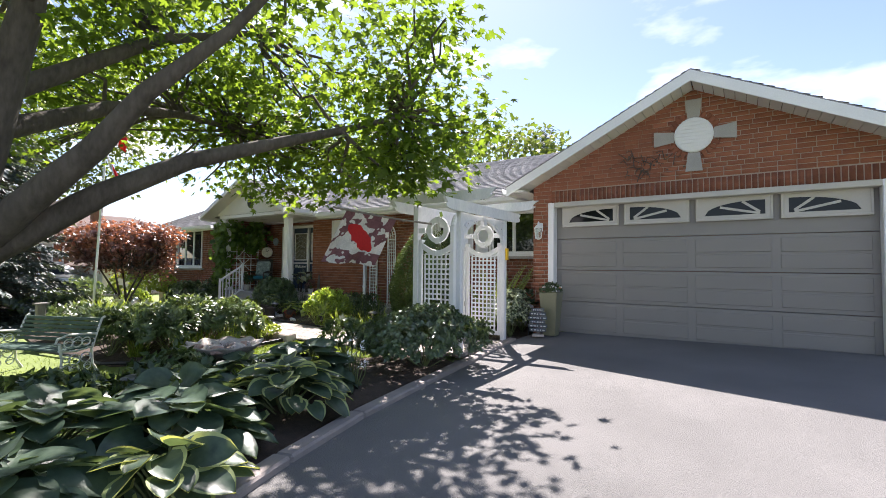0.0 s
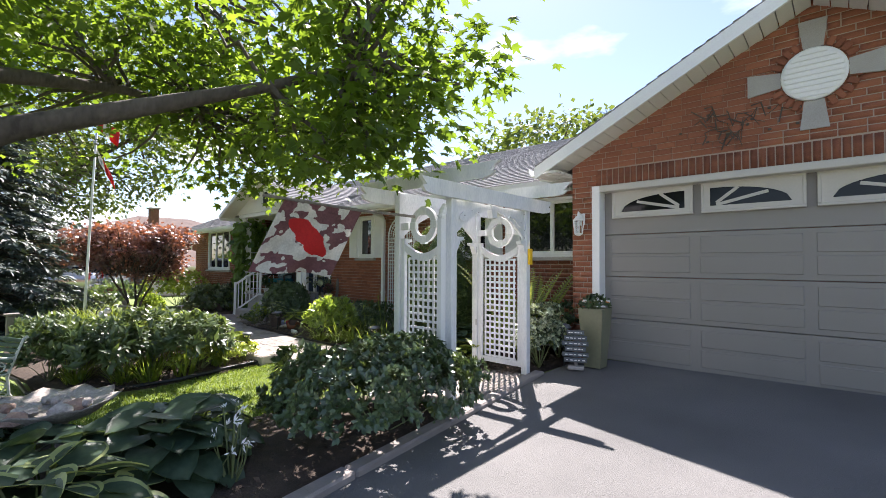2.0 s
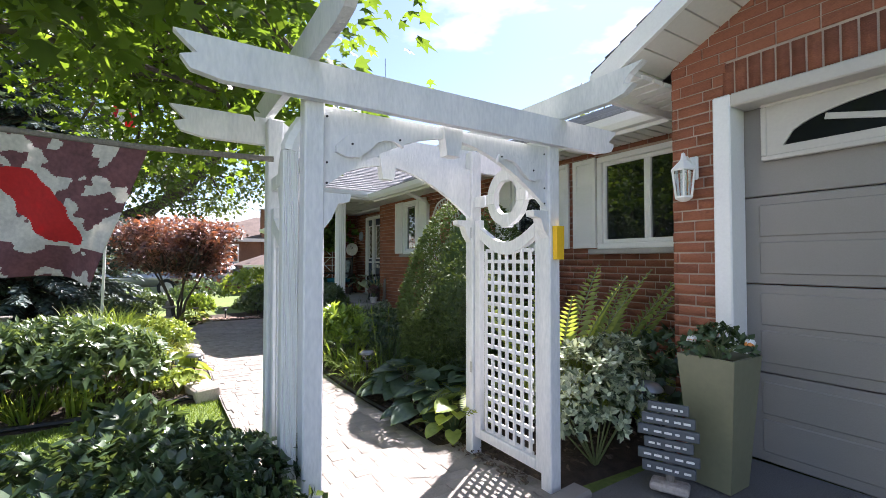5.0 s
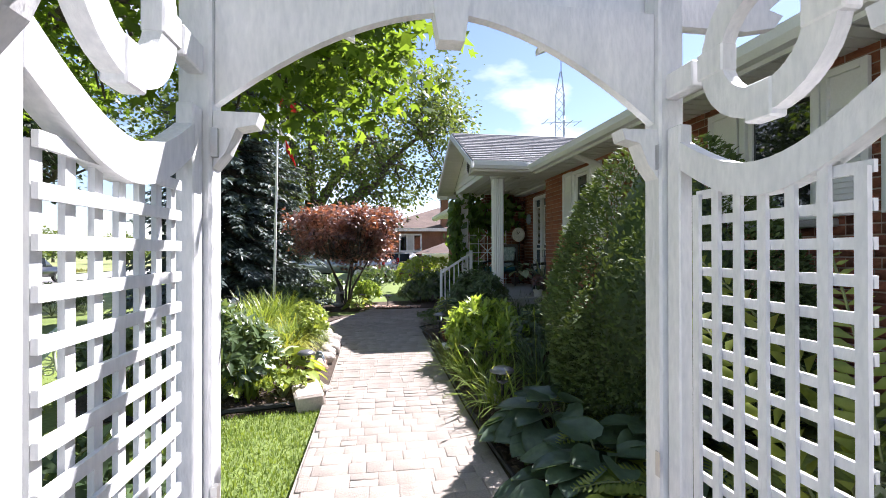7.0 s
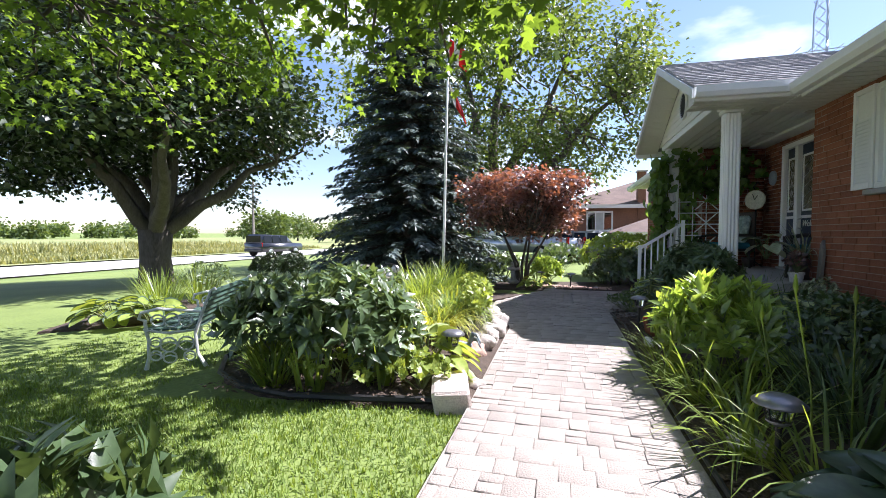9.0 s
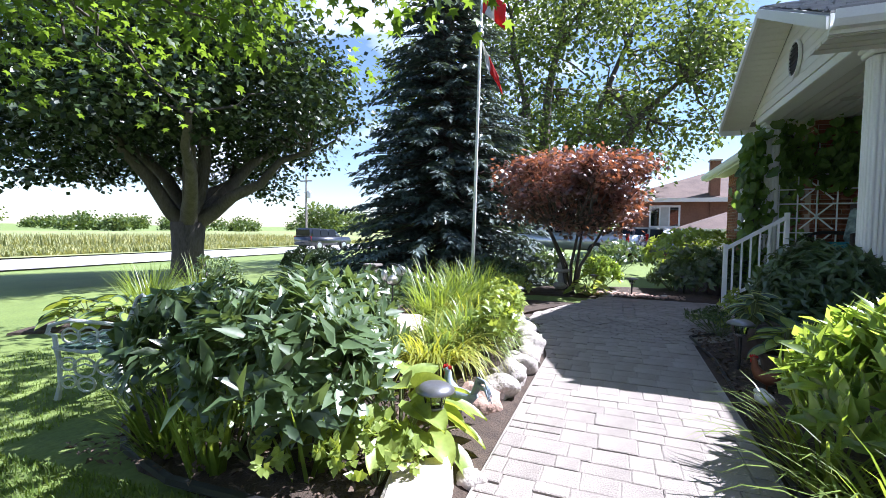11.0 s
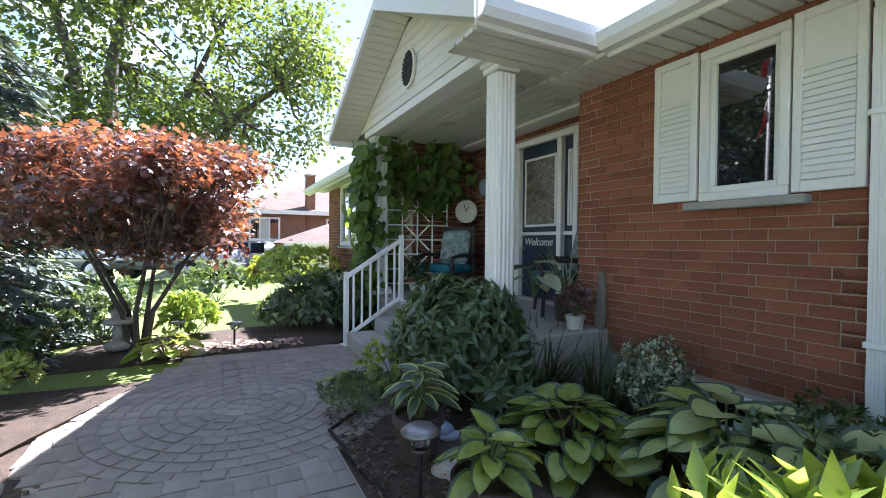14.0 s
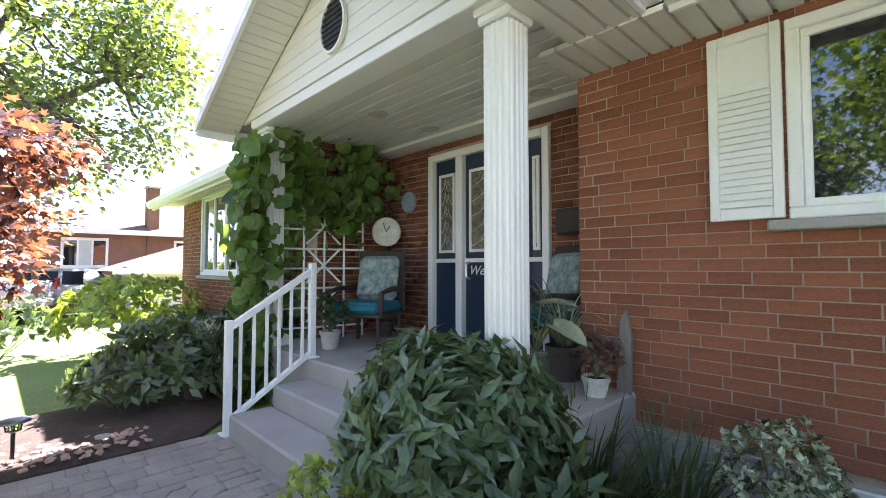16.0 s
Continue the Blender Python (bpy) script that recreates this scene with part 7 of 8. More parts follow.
while len(centres) < 430:
    x, y, z = -5.4 + 4.3 * rnd.uniform(-1, 1), 2.5 + 4.4 * rnd.uniform(-1, 1), rnd.uniform(2.1, 7.6)
    q = math.hypot((x + 5.4) / 3.9, (y - 2.5) / 4.1)
    top = 7.6 - 4.2 * q ** 2
    low = 3.35 - 1.1 * q ** 3
    if q < 1.0 and low < z < top and (z < low + 1.7 or q > 0.72) and rnd.random() < (1.0 if z < 4.2 else 0.35):
        # keep open sky above the drive and over the far end of the walk
        if x > -2.75 - 0.3 * rnd.random() or (y > 6.5 and x < -4.5):
            continue
        centres.append((x, y, z))
for k in range(26):
    u = k / 25
    centres.append((-3.2 - 3.6 * rnd.random(), 5.0 + 1.1 * rnd.random(), 2.25 + 0.6 * rnd.random()))
for k in range(14):
    centres.append((-3.15 - 0.5 * rnd.random(), 4.6 + 1.0 * rnd.random(), 2.15 + 0.35 * rnd.random()))
for k in range(46):
    centres.append((-3.6 + 0.75 * rnd.random(), 4.3 + 1.6 * rnd.random(), 2.6 + 1.6 * rnd.random() ** 1.3))
for k in range(36):
    centres.append((-4.2 - 4.5 * rnd.random(), 2.8 + 3.0 * rnd.random(), 3.9 + 1.8 * rnd.random()))
for k in range(22):
    centres.append((-9.2 + 2.4 * rnd.random(), 3.0 + 2.2 * rnd.random(), 3.3 + 1.4 * rnd.random()))
# open the outer fringe, and close the roof of leaves above the trunk
centres = [c for c in centres if not (c[0] > -4.9 and c[1] < 4.7) or rnd.random() < 0.68]
sun_x, sun_y = SUN.x / SUN.z, SUN.y / SUN.z
centres = [c for c in centres if not (-2.7 < c[0] - sun_x * c[2] < -1.5 and 1.6 < c[1] - sun_y * c[2] < 3.2) or rnd.random() < 0.4]
for k in range(60):
    centres.append((-8.6 + 3.8 * rnd.random(), 0.4 + 4.2 * rnd.random(), 4.2 + 2.6 * rnd.random()))
for k in range(34):
    centres.append((-6.7 + 2.1 * rnd.random(), 5.6 + 1.0 * rnd.random(), 2.5 + 0.7 * rnd.random()))
for k in range(46):
    centres.append((-8.6 + 3.4 * rnd.random(), 4.7 + 1.7 * rnd.random(), 3.1 + 1.2 * rnd.random()))
part("trunk", b, BARK, nm, smooth=True)
b = bm_new()
pick = rnd.choice(len(centres), 230, replace=False)
for i in pick:
    c = Vector(centres[i])
    li = min((Vector(p) for l in limb for p in l[2:]), key=lambda p: (p - c).length)
    tree_limbs(b, li, [c], 0.02, 0.07)
tagged(part("twig_growth", b, BARK, nm, smooth=True), kind="stuff")
crown(nm, centres, 34, 0.118, MAPLE, T_MAPLE, 0.25, 0.42, 0.4)

# the large maple out by the road
fm = thing("roadside_maple", "large maple, shade put into its leaf colour, with a stout forked trunk on the lawn", "tree", (-14.2, -5.0, -0.52))
b = bm_new()
tube(b, [(0, 0, -0.3), (0, 0, 0.15), (0.02, 0, 0.7), (0.0, 0.0, 1.5)], [0.6, 0.46, 0.4, 0.45], 14)
ends = [(-1.6, -2.6, 4.2), (1.2, 1.4, 5.6), (-0.4, 0.6, 6.4), (0.8, -2.4, 5.0), (-2.8, 1.6, 4.6), (2.2, 2.8, 3.8), (2.0, -1.0, 4.6), (-1.6, 2.9, 3.6), (-3.2, -0.8, 4.0)]
for e in ends:
    limb_mesh = bm_new()
    tree_limbs(limb_mesh, (0, 0, 1.35), [e], 0.24, 0.12)
    part("limb", limb_mesh, BARK, fm, smooth=True)
centres = []
while len(centres) < 620:
    v = rnd.uniform(-1, 1, 3)
    q = math.hypot(v[0], v[1])
    if q > 1:
        continue
    x, y, z = v[0] * 4.6, v[1] * 4.9, 4.6 + 4.0 * v[2]
    low = 3.5 - 1.05 * q ** 2 + 2.4 * max(0.0, v[1]) * q
    if low < z < 8.6 - 3.5 * q * q and (q > 0.6 or z > 5.0 or z < low + 1.3):
        centres.append((x, y, z))
part("trunk", b, BARK, fm, smooth=True)
b = bm_new()
for i in rnd.choice(len(centres), 110, replace=False):
    c = Vector(centres[i])
    tree_limbs(b, min((Vector(e) for e in ends), key=lambda p: (p - c).length), [c], 0.03, 0.1)
tagged(part("twig_growth", b, BARK, fm, smooth=True), kind="stuff")
# this crown's shade comes from the darkened leaf colour
crown(fm, centres, 95, 0.145, SHADED_LEAF, T_SIMPLE, 0.42, 0.45, 0.35, 0.95)

# ash behind the red maple
at_ = thing("ash_tree", "tall airy ash tree with several upright stems", "tree", (-26.5, 2.6, -0.45))
b = bm_new()
tube(b, [(0, 0, -0.2), (0, 0, 0.4), (0.05, 0, 2.2)], [0.65, 0.5, 0.46], 12)
ends = [(-1.5, -3.4, 9.5), (0.5, 1.2, 12), (-0.8, 3.8, 9.8), (1.5, -1.0, 11), (-2.0, 0.6, 10.5), (0.8, 6.0, 7.6), (0.4, -5.4, 8), (1.0, 4.2, 6.0)]
for e in ends:
    limb_mesh = bm_new()
    tree_limbs(limb_mesh, (0.05, 0, 2.0), [e], 0.32, 0.2)
    part("limb", limb_mesh, BARK, at_, smooth=True)
centres = []
while len(centres) < 470:
    v = rnd.uniform(-1, 1, 3)
    if np.linalg.norm(v) > 1 or np.linalg.norm(v) < 0.45:
        continue
    c = (v[0] * 5.5, v[1] * 8.2 + 0.4, 8.2 + 5.6 * v[2])
    if noise.noise(Vector(c) * 0.33) < -0.12:
        continue
    centres.append(c)
part("trunk", b, BARK, at_, smooth=True)
b = bm_new()
for i in rnd.choice(len(centres), 170, replace=False):
    c = Vector(centres[i])
    tree_limbs(b, min((Vector(e) * q for e in ends for q in (0.6, 0.8, 1.0)), key=lambda p: (p - c).length), [c], 0.06, 0.2)
tagged(part("twig_growth", b, BARK, at_, smooth=True), kind="stuff")
crown(at_, centres, 72, 0.22, ASH, T_SIMPLE, 0.58, 0.55, 0.3, 0.7)

# tree seen above the house roof
bt = thing("back_garden_tree", "round leafy tree standing behind the house", "tree", (-12.0, 24, 0.1))
b = bm_new()
tube(b, [(0, 0, -0.2), (0, 0, 4.5)], [0.4, 0.25], 8)
centres = [(c[0] * 4.4, c[1] * 3.4, 6.1 + 2.3 * c[2]) for c in sphere_dirs(150, -0.6)]
tree_limbs(b, (0, 0, 3.5), [centres[i] for i in range(0, 150, 8)], 0.12, 0.2)
part("trunk", b, BARK, bt)
crown(bt, centres, 34, 0.3, ASH, T_SIMPLE, 0.55, 0.7, 0.3, 0.8)
bt2 = thing("back_garden_spruce", "dark spruce tip showing behind the house", "tree", (-9.6, 26, -0.3))
b = bm_new()
tube(b, [(0, 0, -0.2), (0, 0, 9.4)], [0.25, 0.03], 8)
part("trunk", b, BARK, bt2)
cc = [(0.2 * (10 - z) * math.cos(a), 0.25 * (10 - z) * math.sin(a), z) for z in np.arange(3, 9.6, 0.25) for a in RNG.random(7) * 6.28]
crown(bt2, cc, 14, 0.3, SPRUCE, T_SIMPLE, 0.22, 0.4, 0.3, 0.25)


def spruce(x, y, H, R):
    t = thing("blue_spruce", "tall dark blue-green spruce with drooping boughs to the ground", "tree", (x, y, float(ground_z(x, y))))
    b = bm_new()
    tube(b, [(0, 0, -0.2), (0, 0, H * 0.5), (0, 0, H)], [0.22, 0.13, 0.02], 10)
    P, D, N = [], [], []
    z = 0.25
    while z < H - 0.15:
        r = R * (1 - z / H) ** 0.85 * (0.9 + 0.2 * RNG.random())
        nb = max(5, int(13 * (1 - z / H)) + 4)
        for k in range(nb):
            a = 2 * math.pi * (k + RNG.random()) / nb
            ln = r * (0.75 + 0.4 * RNG.random())
            zb = z + RNG.normal() * 0.09
            tip = np.array([ln * math.cos(a), ln * math.sin(a), max(0.05, zb - 0.2 * ln + 0.1 * RNG.normal())])
            tube(b, [(0, 0, max(0.1, zb)), tuple(tip * np.array([0.5, 0.5, 1]) + np.array([0, 0, 0.06])), tuple(tip)], [0.022, 0.014, 0.005], 4, cap=False)
            side = np.array([-math.sin(a), math.cos(a), 0])
            m = int(ln / 0.05) + 4
            for i in range(m):
                q = 0.2 + 0.8 * (i + RNG.random()) / m
                c = np.array([0, 0, zb]) * (1 - q) + tip * q + np.array([0, 0, 0.05 * math.sin(math.pi * q)])
                for sg in (-1, 1, 0):
                    P.append(c + RNG.normal(size=3) * 0.02)
                    D.append(np.array([math.cos(a), math.sin(a), -0.1]) * (0.6 + 0.4 * (sg == 0)) + side * sg * 0.9 + np.array([0, 0, -0.7 * RNG.random()]))
                    N.append(np.array([0, 0, 1.0]) + RNG.normal(size=3) * 0.3)
        z += 0.13
    part("trunk", b, BARK, t)
    P = np.array(P)
    leaves("bough_foliage", P, D, N, 0.16 * (0.6 + 0.7 * RNG.random(len(P))), 0.36, T_SIMPLE, SPRUCE, t)
    return t


spruce(-13.8, 2.95, 8.3, 2.4)

# red Japanese maple at the end of the paving
jm = thing("red_maple", "low umbrella-shaped red-leaved Japanese maple", "tree", (-12.45, 5.66, -0.1))
b = bm_new()
for a in np.arange(0, 6.2, 1.3):
    tube(b, [(0.05 * math.cos(a), 0.05 * math.sin(a), -0.05), (0.14 * math.cos(a), 0.14 * math.sin(a), 0.45), (0.5 * math.cos(a + 0.3), 0.5 * math.sin(a + 0.3), 1.1), (0.95 * math.cos(a + 0.4), 0.95 * math.sin(a + 0.4), 1.65)], [0.035, 0.025, 0.017, 0.007], 7, cap=False)
centres = []
while len(centres) < 300:
    v = rnd.uniform(-1, 1, 3)
    q = math.hypot(v[0], v[1])
    if q < 1 and (q > 0.35 or v[2] > 0.2) and rnd.random() < 1.0 + 0.75 * min(0.0, v[2]):
        w_ = 1.16 * (0.86 + 0.14 * v[2])
        centres.append((v[0] * w_, v[1] * w_, 1.62 + (0.56 if v[2] > 0 else 0.66) * v[2] * (1 - 0.25 * q ** 3) - 0.05 * q + 0.08 * noise.noise(Vector((v[0] * 2.5, v[1] * 2.5, 3.0)))))
part("trunk", b, BARK, jm, smooth=True)
b = bm_new()
for i in range(0, 260, 3):
    c = Vector(centres[i])
    tree_limbs(b, (c.x * 0.55, c.y * 0.55, 1.1), [c], 0.012, 0.04)
tagged(part("twig_growth", b, BARK, jm, smooth=True), kind="stuff")
crown(jm, centres, 40, 0.075, REDLEAF, T_MAPLE, 0.12, 0.5, 0.3)

# ---- beds ----
# by the drive: hostas and a dark dense shrub before the arbor
for x, y, n, q, sp, h in ((-2.66, 2.2, 40, 0.27, 0.34, 0.36), (-2.42, 1.4, 38, 0.26, 0.34, 0.33), (-3.05, 1.7, 40, 0.28, 0.36, 0.4), (-3.25, 2.5, 36, 0.25, 0.32, 0.34), (-2.2, 0.65, 36, 0.25, 0.32, 0.3), (-2.8, 0.8, 38, 0.26, 0.36, 0.34), (-3.3, 3.6, 38, 0.28, 0.34, 0.4), (-3.6, 3.85, 34, 0.24, 0.34, 0.32), (-3.45, 3.15, 36, 0.25, 0.32, 0.36), (-2.0, 0.0, 34, 0.24, 0.3, 0.28), (-3.5, 1.1, 36, 0.24, 0.34, 0.3)):
    hosta("large blue-green hosta with broad puckered leaves", x, y, int(n * 1.35), q * 0.82, [HOSTA, HOSTA], sp, h * 0.9)
hosta("green hosta with cream leaf margins beside the kerb", -2.85, 3.05, 52, 0.19, [HOSTA, HOSTA_EDGE], 0.36, 0.34)
hosta("green hosta with cream leaf margins beside the kerb", -2.25, 1.95, 34, 0.18, [HOSTA, HOSTA_EDGE], 0.24, 0.26)
for x, y, r in ((-3.75, 1.9, 0.36), (-3.85, 2.75, 0.34), (-3.7, 0.5, 0.36), (-3.0, 0.1, 0.36)):
    shrub("dark_shrub", "low dark leafy plant filling the bed behind the hostas", x, y, r, r, 0.34, 130, 8, 0.075, DARKLEAF, 0.55)
shrub("low_shrub", "dense dark green rounded shrub spilling over the kerb", -2.98, 4.95, 0.58, 0.86, 0.56, 1150, 10, 0.043, LOWLEAF, 0.62)
shrub("low_shrub", "dense dark green rounded shrub at the arbor foot", -3.26, 5.5, 0.36, 0.4, 0.48, 300, 10, 0.045, LOWLEAF, 0.62)
shrub("dark_shrub", "dark leafy shrub behind the hostas", -3.65, 5.3, 0.3, 0.34, 0.3, 110, 8, 0.07, DARKLEAF, 0.6)
shrub("dark_shrub", "dark broad-leaved plant on the lawn side of the arbor", -4.5, 5.2, 0.28, 0.28, 0.34, 60, 7, 0.11, DARKLEAF, 0.42, up=0.4)
fl = shrub("flowering_plant", "small plant with a white starry flower head", -2.95, 3.85, 0.12, 0.12, 0.42, 12, 5, 0.035, FLOWER, 0.3)
# beside the arbor and garage: variegated shrub, ferns, flowers of the planter
shrub("variegated_shrub", "bushy green and white variegated shrub beside the arbor post", -3.2, 7.6, 0.36, 0.38, 0.68, 420, 9, 0.048, VARIEG, 0.55)
shrub("dark_shrub", "dark green leafy shrub under the window", -3.3, 8.3, 0.4, 0.45, 0.62, 130, 8, 0.08, DARKLEAF, 0.6)
FLOWERS = shrub("planter_flowers", "small trailing flowers in the tall planter", -2.62, 7.88, 0.17, 0.17, 0.18, 70, 6, 0.045, DARKLEAF, 0.6, base=0.68, lift=0.02)
for k in range(12):
    a = k * 2.1
    p = (0.15 * math.cos(a), 0.15 * math.sin(a), 0.13 + 0.08 * math.sin(3 * a))
    bb = bm_new()
    for j in range(6):
        q = 2 * math.pi * j / 6
        tube(bb, [p, (p[0] + 0.02 * math.cos(q), p[1] + 0.02 * math.sin(q), p[2] + 0.008)], [0.004, 0.011], 5)
    part("flower_head", bb, FLOWER if k % 4 else ORANGE, FLOWERS, "small pale flower")
for x, y, n, L in ((-4.15, 7.75, 9, 0.95), (-4.5, 8.3, 9, 1.0), (-3.75, 8.25, 8, 0.9), (-4.9, 7.9, 8, 0.8), (-4.05, 8.7, 7, 1.05)):
    fern("arching yellow-green fern growing by the brick wall", x, y, n, L)
fern("tall upright yellow-green fern behind the arbor post", -3.48, 7.56, 6, 1.22, toward=((20, 0.1), (100, 0.16), (330, 0.05), (200, 0.3), (60, 0.22), (150, 0.1)))
fern("tall upright yellow-green fern by the brick wall", -3.6, 7.98, 5, 1.45, toward=((50, 0.28), (70, 0.42), (20, 0.5), (110, 0.5), (200, 0.4)))
hosta("lime-edged blue hosta with very large leaves beside the walk", -4.5, 7.34, 44, 0.2, [HOSTA, HOSTA], 0.36, 0.26)
hosta("blue-green hosta with huge puckered leaves", -5.2, 7.4, 44, 0.21, [HOSTA, HOSTA], 0.36, 0.27)
hosta("blue-green hosta with huge puckered leaves", -4.6, 7.7, 36, 0.21, [HOSTA, HOSTA], 0.32, 0.34)
hosta("small lime hosta beside the walk", -4.15, 7.2, 22, 0.15, [LIME, LIME], 0.22, 0.2)


def cone_conifer(x, y, r, h):
    t = thing("dwarf_conifer", "dense cone-shaped dwarf conifer clipped smooth in the bed", "conifer", (x, y, float(ground_z(x, y))))
    n = 42000
    u = RNG.random(n)
    z = h * (1 - np.sqrt(1 - u * 0.995))
    prof = r * (np.sin(np.pi * (0.22 + 0.78 * z / h)) ** 0.62)
    a = RNG.random(n) * 2 * math.pi
    bump = np.array([noise.noise(Vector((math.cos(q) * 2.4, math.sin(q) * 2.4, zz * 3.2 + x))) for q, zz in zip(a, z)])
    rr = prof * (1 + 0.1 * bump) * (0.9 + 0.1 * RNG.random(n))
    P = np.stack([rr * np.cos(a), rr * np.sin(a), z + 0.03], -1)
    out = np.stack([np.cos(a), np.sin(a), 0.45 + 0 * a], -1)
    D = out + RNG.normal(size=P.shape) * 0.55
    leaves("foliage", P, D, RNG.normal(size=P.shape) + np.array([0, 0, 1.0]), 0.042 * (0.6 + 0.7 * RNG.random(n)), 0.42, T_SIMPLE, CONIFER, t)
    b = bm_new()
    tube(b, [(0, 0, -0.05), (0, 0, h * 0.9)], [0.05, 0.01], 8)
    part("trunk", b, BARK, t)
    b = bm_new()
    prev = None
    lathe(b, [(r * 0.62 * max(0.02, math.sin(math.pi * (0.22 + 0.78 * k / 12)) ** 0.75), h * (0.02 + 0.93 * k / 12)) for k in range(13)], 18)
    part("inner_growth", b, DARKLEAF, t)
    return t


cone_conifer(-5.2, 8.12, 0.74, 2.05)
shrub("low_shrub", "dark low mounded shrub beside the conifer", -7.0, 8.1, 0.5, 0.5, 0.55, 190, 9, 0.05, DARKLEAF, 0.55)
shrub("low_shrub", "dark low mounded shrub under the wall trellis", -7.6, 8.3, 0.5, 0.5, 0.5, 170, 9, 0.05, DARKLEAF, 0.55)
shrub("low_shrub", "fine-leaved low green shrub under the shutter", -7.95, 8.9, 0.32, 0.28, 0.35, 130, 10, 0.045, CONIFER, 0.35)
# this peony's sunlit look is carried by its lighter leaf colour
shrub("peony", "peony with broad glossy pointed leaves, sunlight put into their bright green", -7.3, 7.46, 0.48, 0.38, 0.55, 230, 7, 0.118, SUNLIT_LEAF, 0.34, up=0.7, group="peonies")
for k, (x, y) in enumerate(((-6.05, 7.2), (-6.45, 7.3), (-6.75, 7.2), (-7.15, 7.12), (-5.7, 7.35), (-6.9, 7.5))):
    grass_clump("daylily", "daylily clump with long arching green leaves", x, y, 70, 0.5, 0.013, LILY, 0.09, 0.8, 2.3, "daylilies")
# daylilies by the wall borrow the dark shrub leaf: shade put into colour
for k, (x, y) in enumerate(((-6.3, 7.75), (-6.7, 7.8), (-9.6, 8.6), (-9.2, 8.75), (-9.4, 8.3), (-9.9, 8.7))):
    grass_clump("daylily", "daylily clump with arching leaves, shade put into their dark green", x, y, 80, 0.6, 0.016, DARKLEAF, 0.12, 0.6, 1.5, "shaded daylilies")
for k, (x, y, h) in enumerate(((-6.2, 7.35, 0.62), (-6.0, 7.55, 0.75), (-6.5, 7.45, 0.66), (-5.75, 7.3, 0.8))):
    t = thing("daylily_stalk", "slender daylily stalk with a closed pale bud", "flower stalk", (x, y, -0.1), group="daylily stalks")
    b = bm_new()
    e = Vector((0.12 * math.sin(2 * k), -0.06, h))
    tube(b, [(0, 0, 0), (e.x * 0.2, e.y * 0.2, h * 0.55), tuple(e)], [0.004, 0.0035, 0.003], 5)
    part("stalk", b, LILY, t)
    b = bm_new()
    tube(b, [tuple(e), tuple(e + Vector((0.004, -0.003, 0.03))), tuple(e + Vector((0.01, -0.006, 0.075)))], [0.004, 0.01, 0.003], 6)
    part("bud", b, LILY, t)
# palm-leaved bush by the steps and the shaded hostas below the window
shrub("peony", "dark green bushy peony with pointed leaves beside the steps", -9.9, 8.0, 0.5, 0.46, 0.74, 430, 7, 0.122, PEONY, 0.33, up=-0.15, group="peonies")
hosta("variegated hosta with cream centres and green edges", -8.15, 8.4, 54, 0.2, [HOSTA_EDGE, HOSTA], 0.36, 0.42)
hosta("variegated hosta with cream centres and green edges", -7.72, 8.3, 54, 0.2, [HOSTA_EDGE, HOSTA], 0.34, 0.42)
hosta("gold and green hosta beside the edging", -8.75, 8.05, 56, 0.17, [LIME, HOSTA], 0.32, 0.3)
shrub("variegated_shrub", "upright green and white euonymus against the wall", -8.8, 8.75, 0.22, 0.2, 0.5, 190, 9, 0.035, VARIEG, 0.55)
hosta("striped hosta growing in a dark pot", -9.1, 7.32, 20, 0.15, [HOSTA, HOSTA_EDGE], 0.07, 0.26, base=0.12, width=0.5)
hosta("lime hosta growing in a dark pot", -8.48, 7.36, 18, 0.15, [LIME, HOSTA], 0.1, 0.16, base=0.08, width=0.7)
fern("soft feathery green fern beside the steps", -10.25, 7.35, 10, 0.35)
shrub("low_shrub", "low feathery green ground cover at the paving edge", -9.85, 7.25, 0.22, 0.3, 0.16, 100, 10, 0.04, CONIFER, 0.25)
shrub("flowering_plant", "green plant with pale domed flower heads", -10.1, 7.5, 0.2, 0.2, 0.3, 60, 7, 0.05, LIME, 0.6)
shrub("peony", "dark leafy peony clump in front of the wall", -9.35, 7.95, 0.3, 0.3, 0.4, 70, 7, 0.1, DARKLEAF, 0.4, group="peonies")
# porch plants
grass_clump("spider_plant", "spider plant with long striped arching leaves on the porch", -10.0, 9.15, 60, 0.5, 0.018, VARIEG, 0.05, 0.8, 2.2, base=0.62)
hosta("caladium with pale spotted leaves in a pot", -9.95, 8.75, 7, 0.2, [VARIEG, VARIEG], 0.14, 0.25, base=0.62, width=0.8)
shrub("pot_plant", "small reddish plant in the white pot", -9.68, 8.95, 0.14, 0.1, 0.22, 36, 7, 0.05, REDLEAF, 0.6, base=0.5, lift=0.02)
shrub("pot_plant", "small leafy plant on the porch", -12.05, 8.6, 0.14, 0.14, 0.3, 40, 7, 0.06, DARKLEAF, 0.6, base=0.55, lift=0.02)
shrub("pot_plant", "small leafy plant on the porch", -12.3, 9.4, 0.14, 0.14, 0.35, 40, 7, 0.07, DARKLEAF, 0.6, base=0.55, lift=0.02)
grass_clump("pot_grass", "strap-leaved plant in a dark pot", -12.9, 7.75, 40, 0.4, 0.02, LILY, 0.08, 0.5, 1.4, base=0.13)


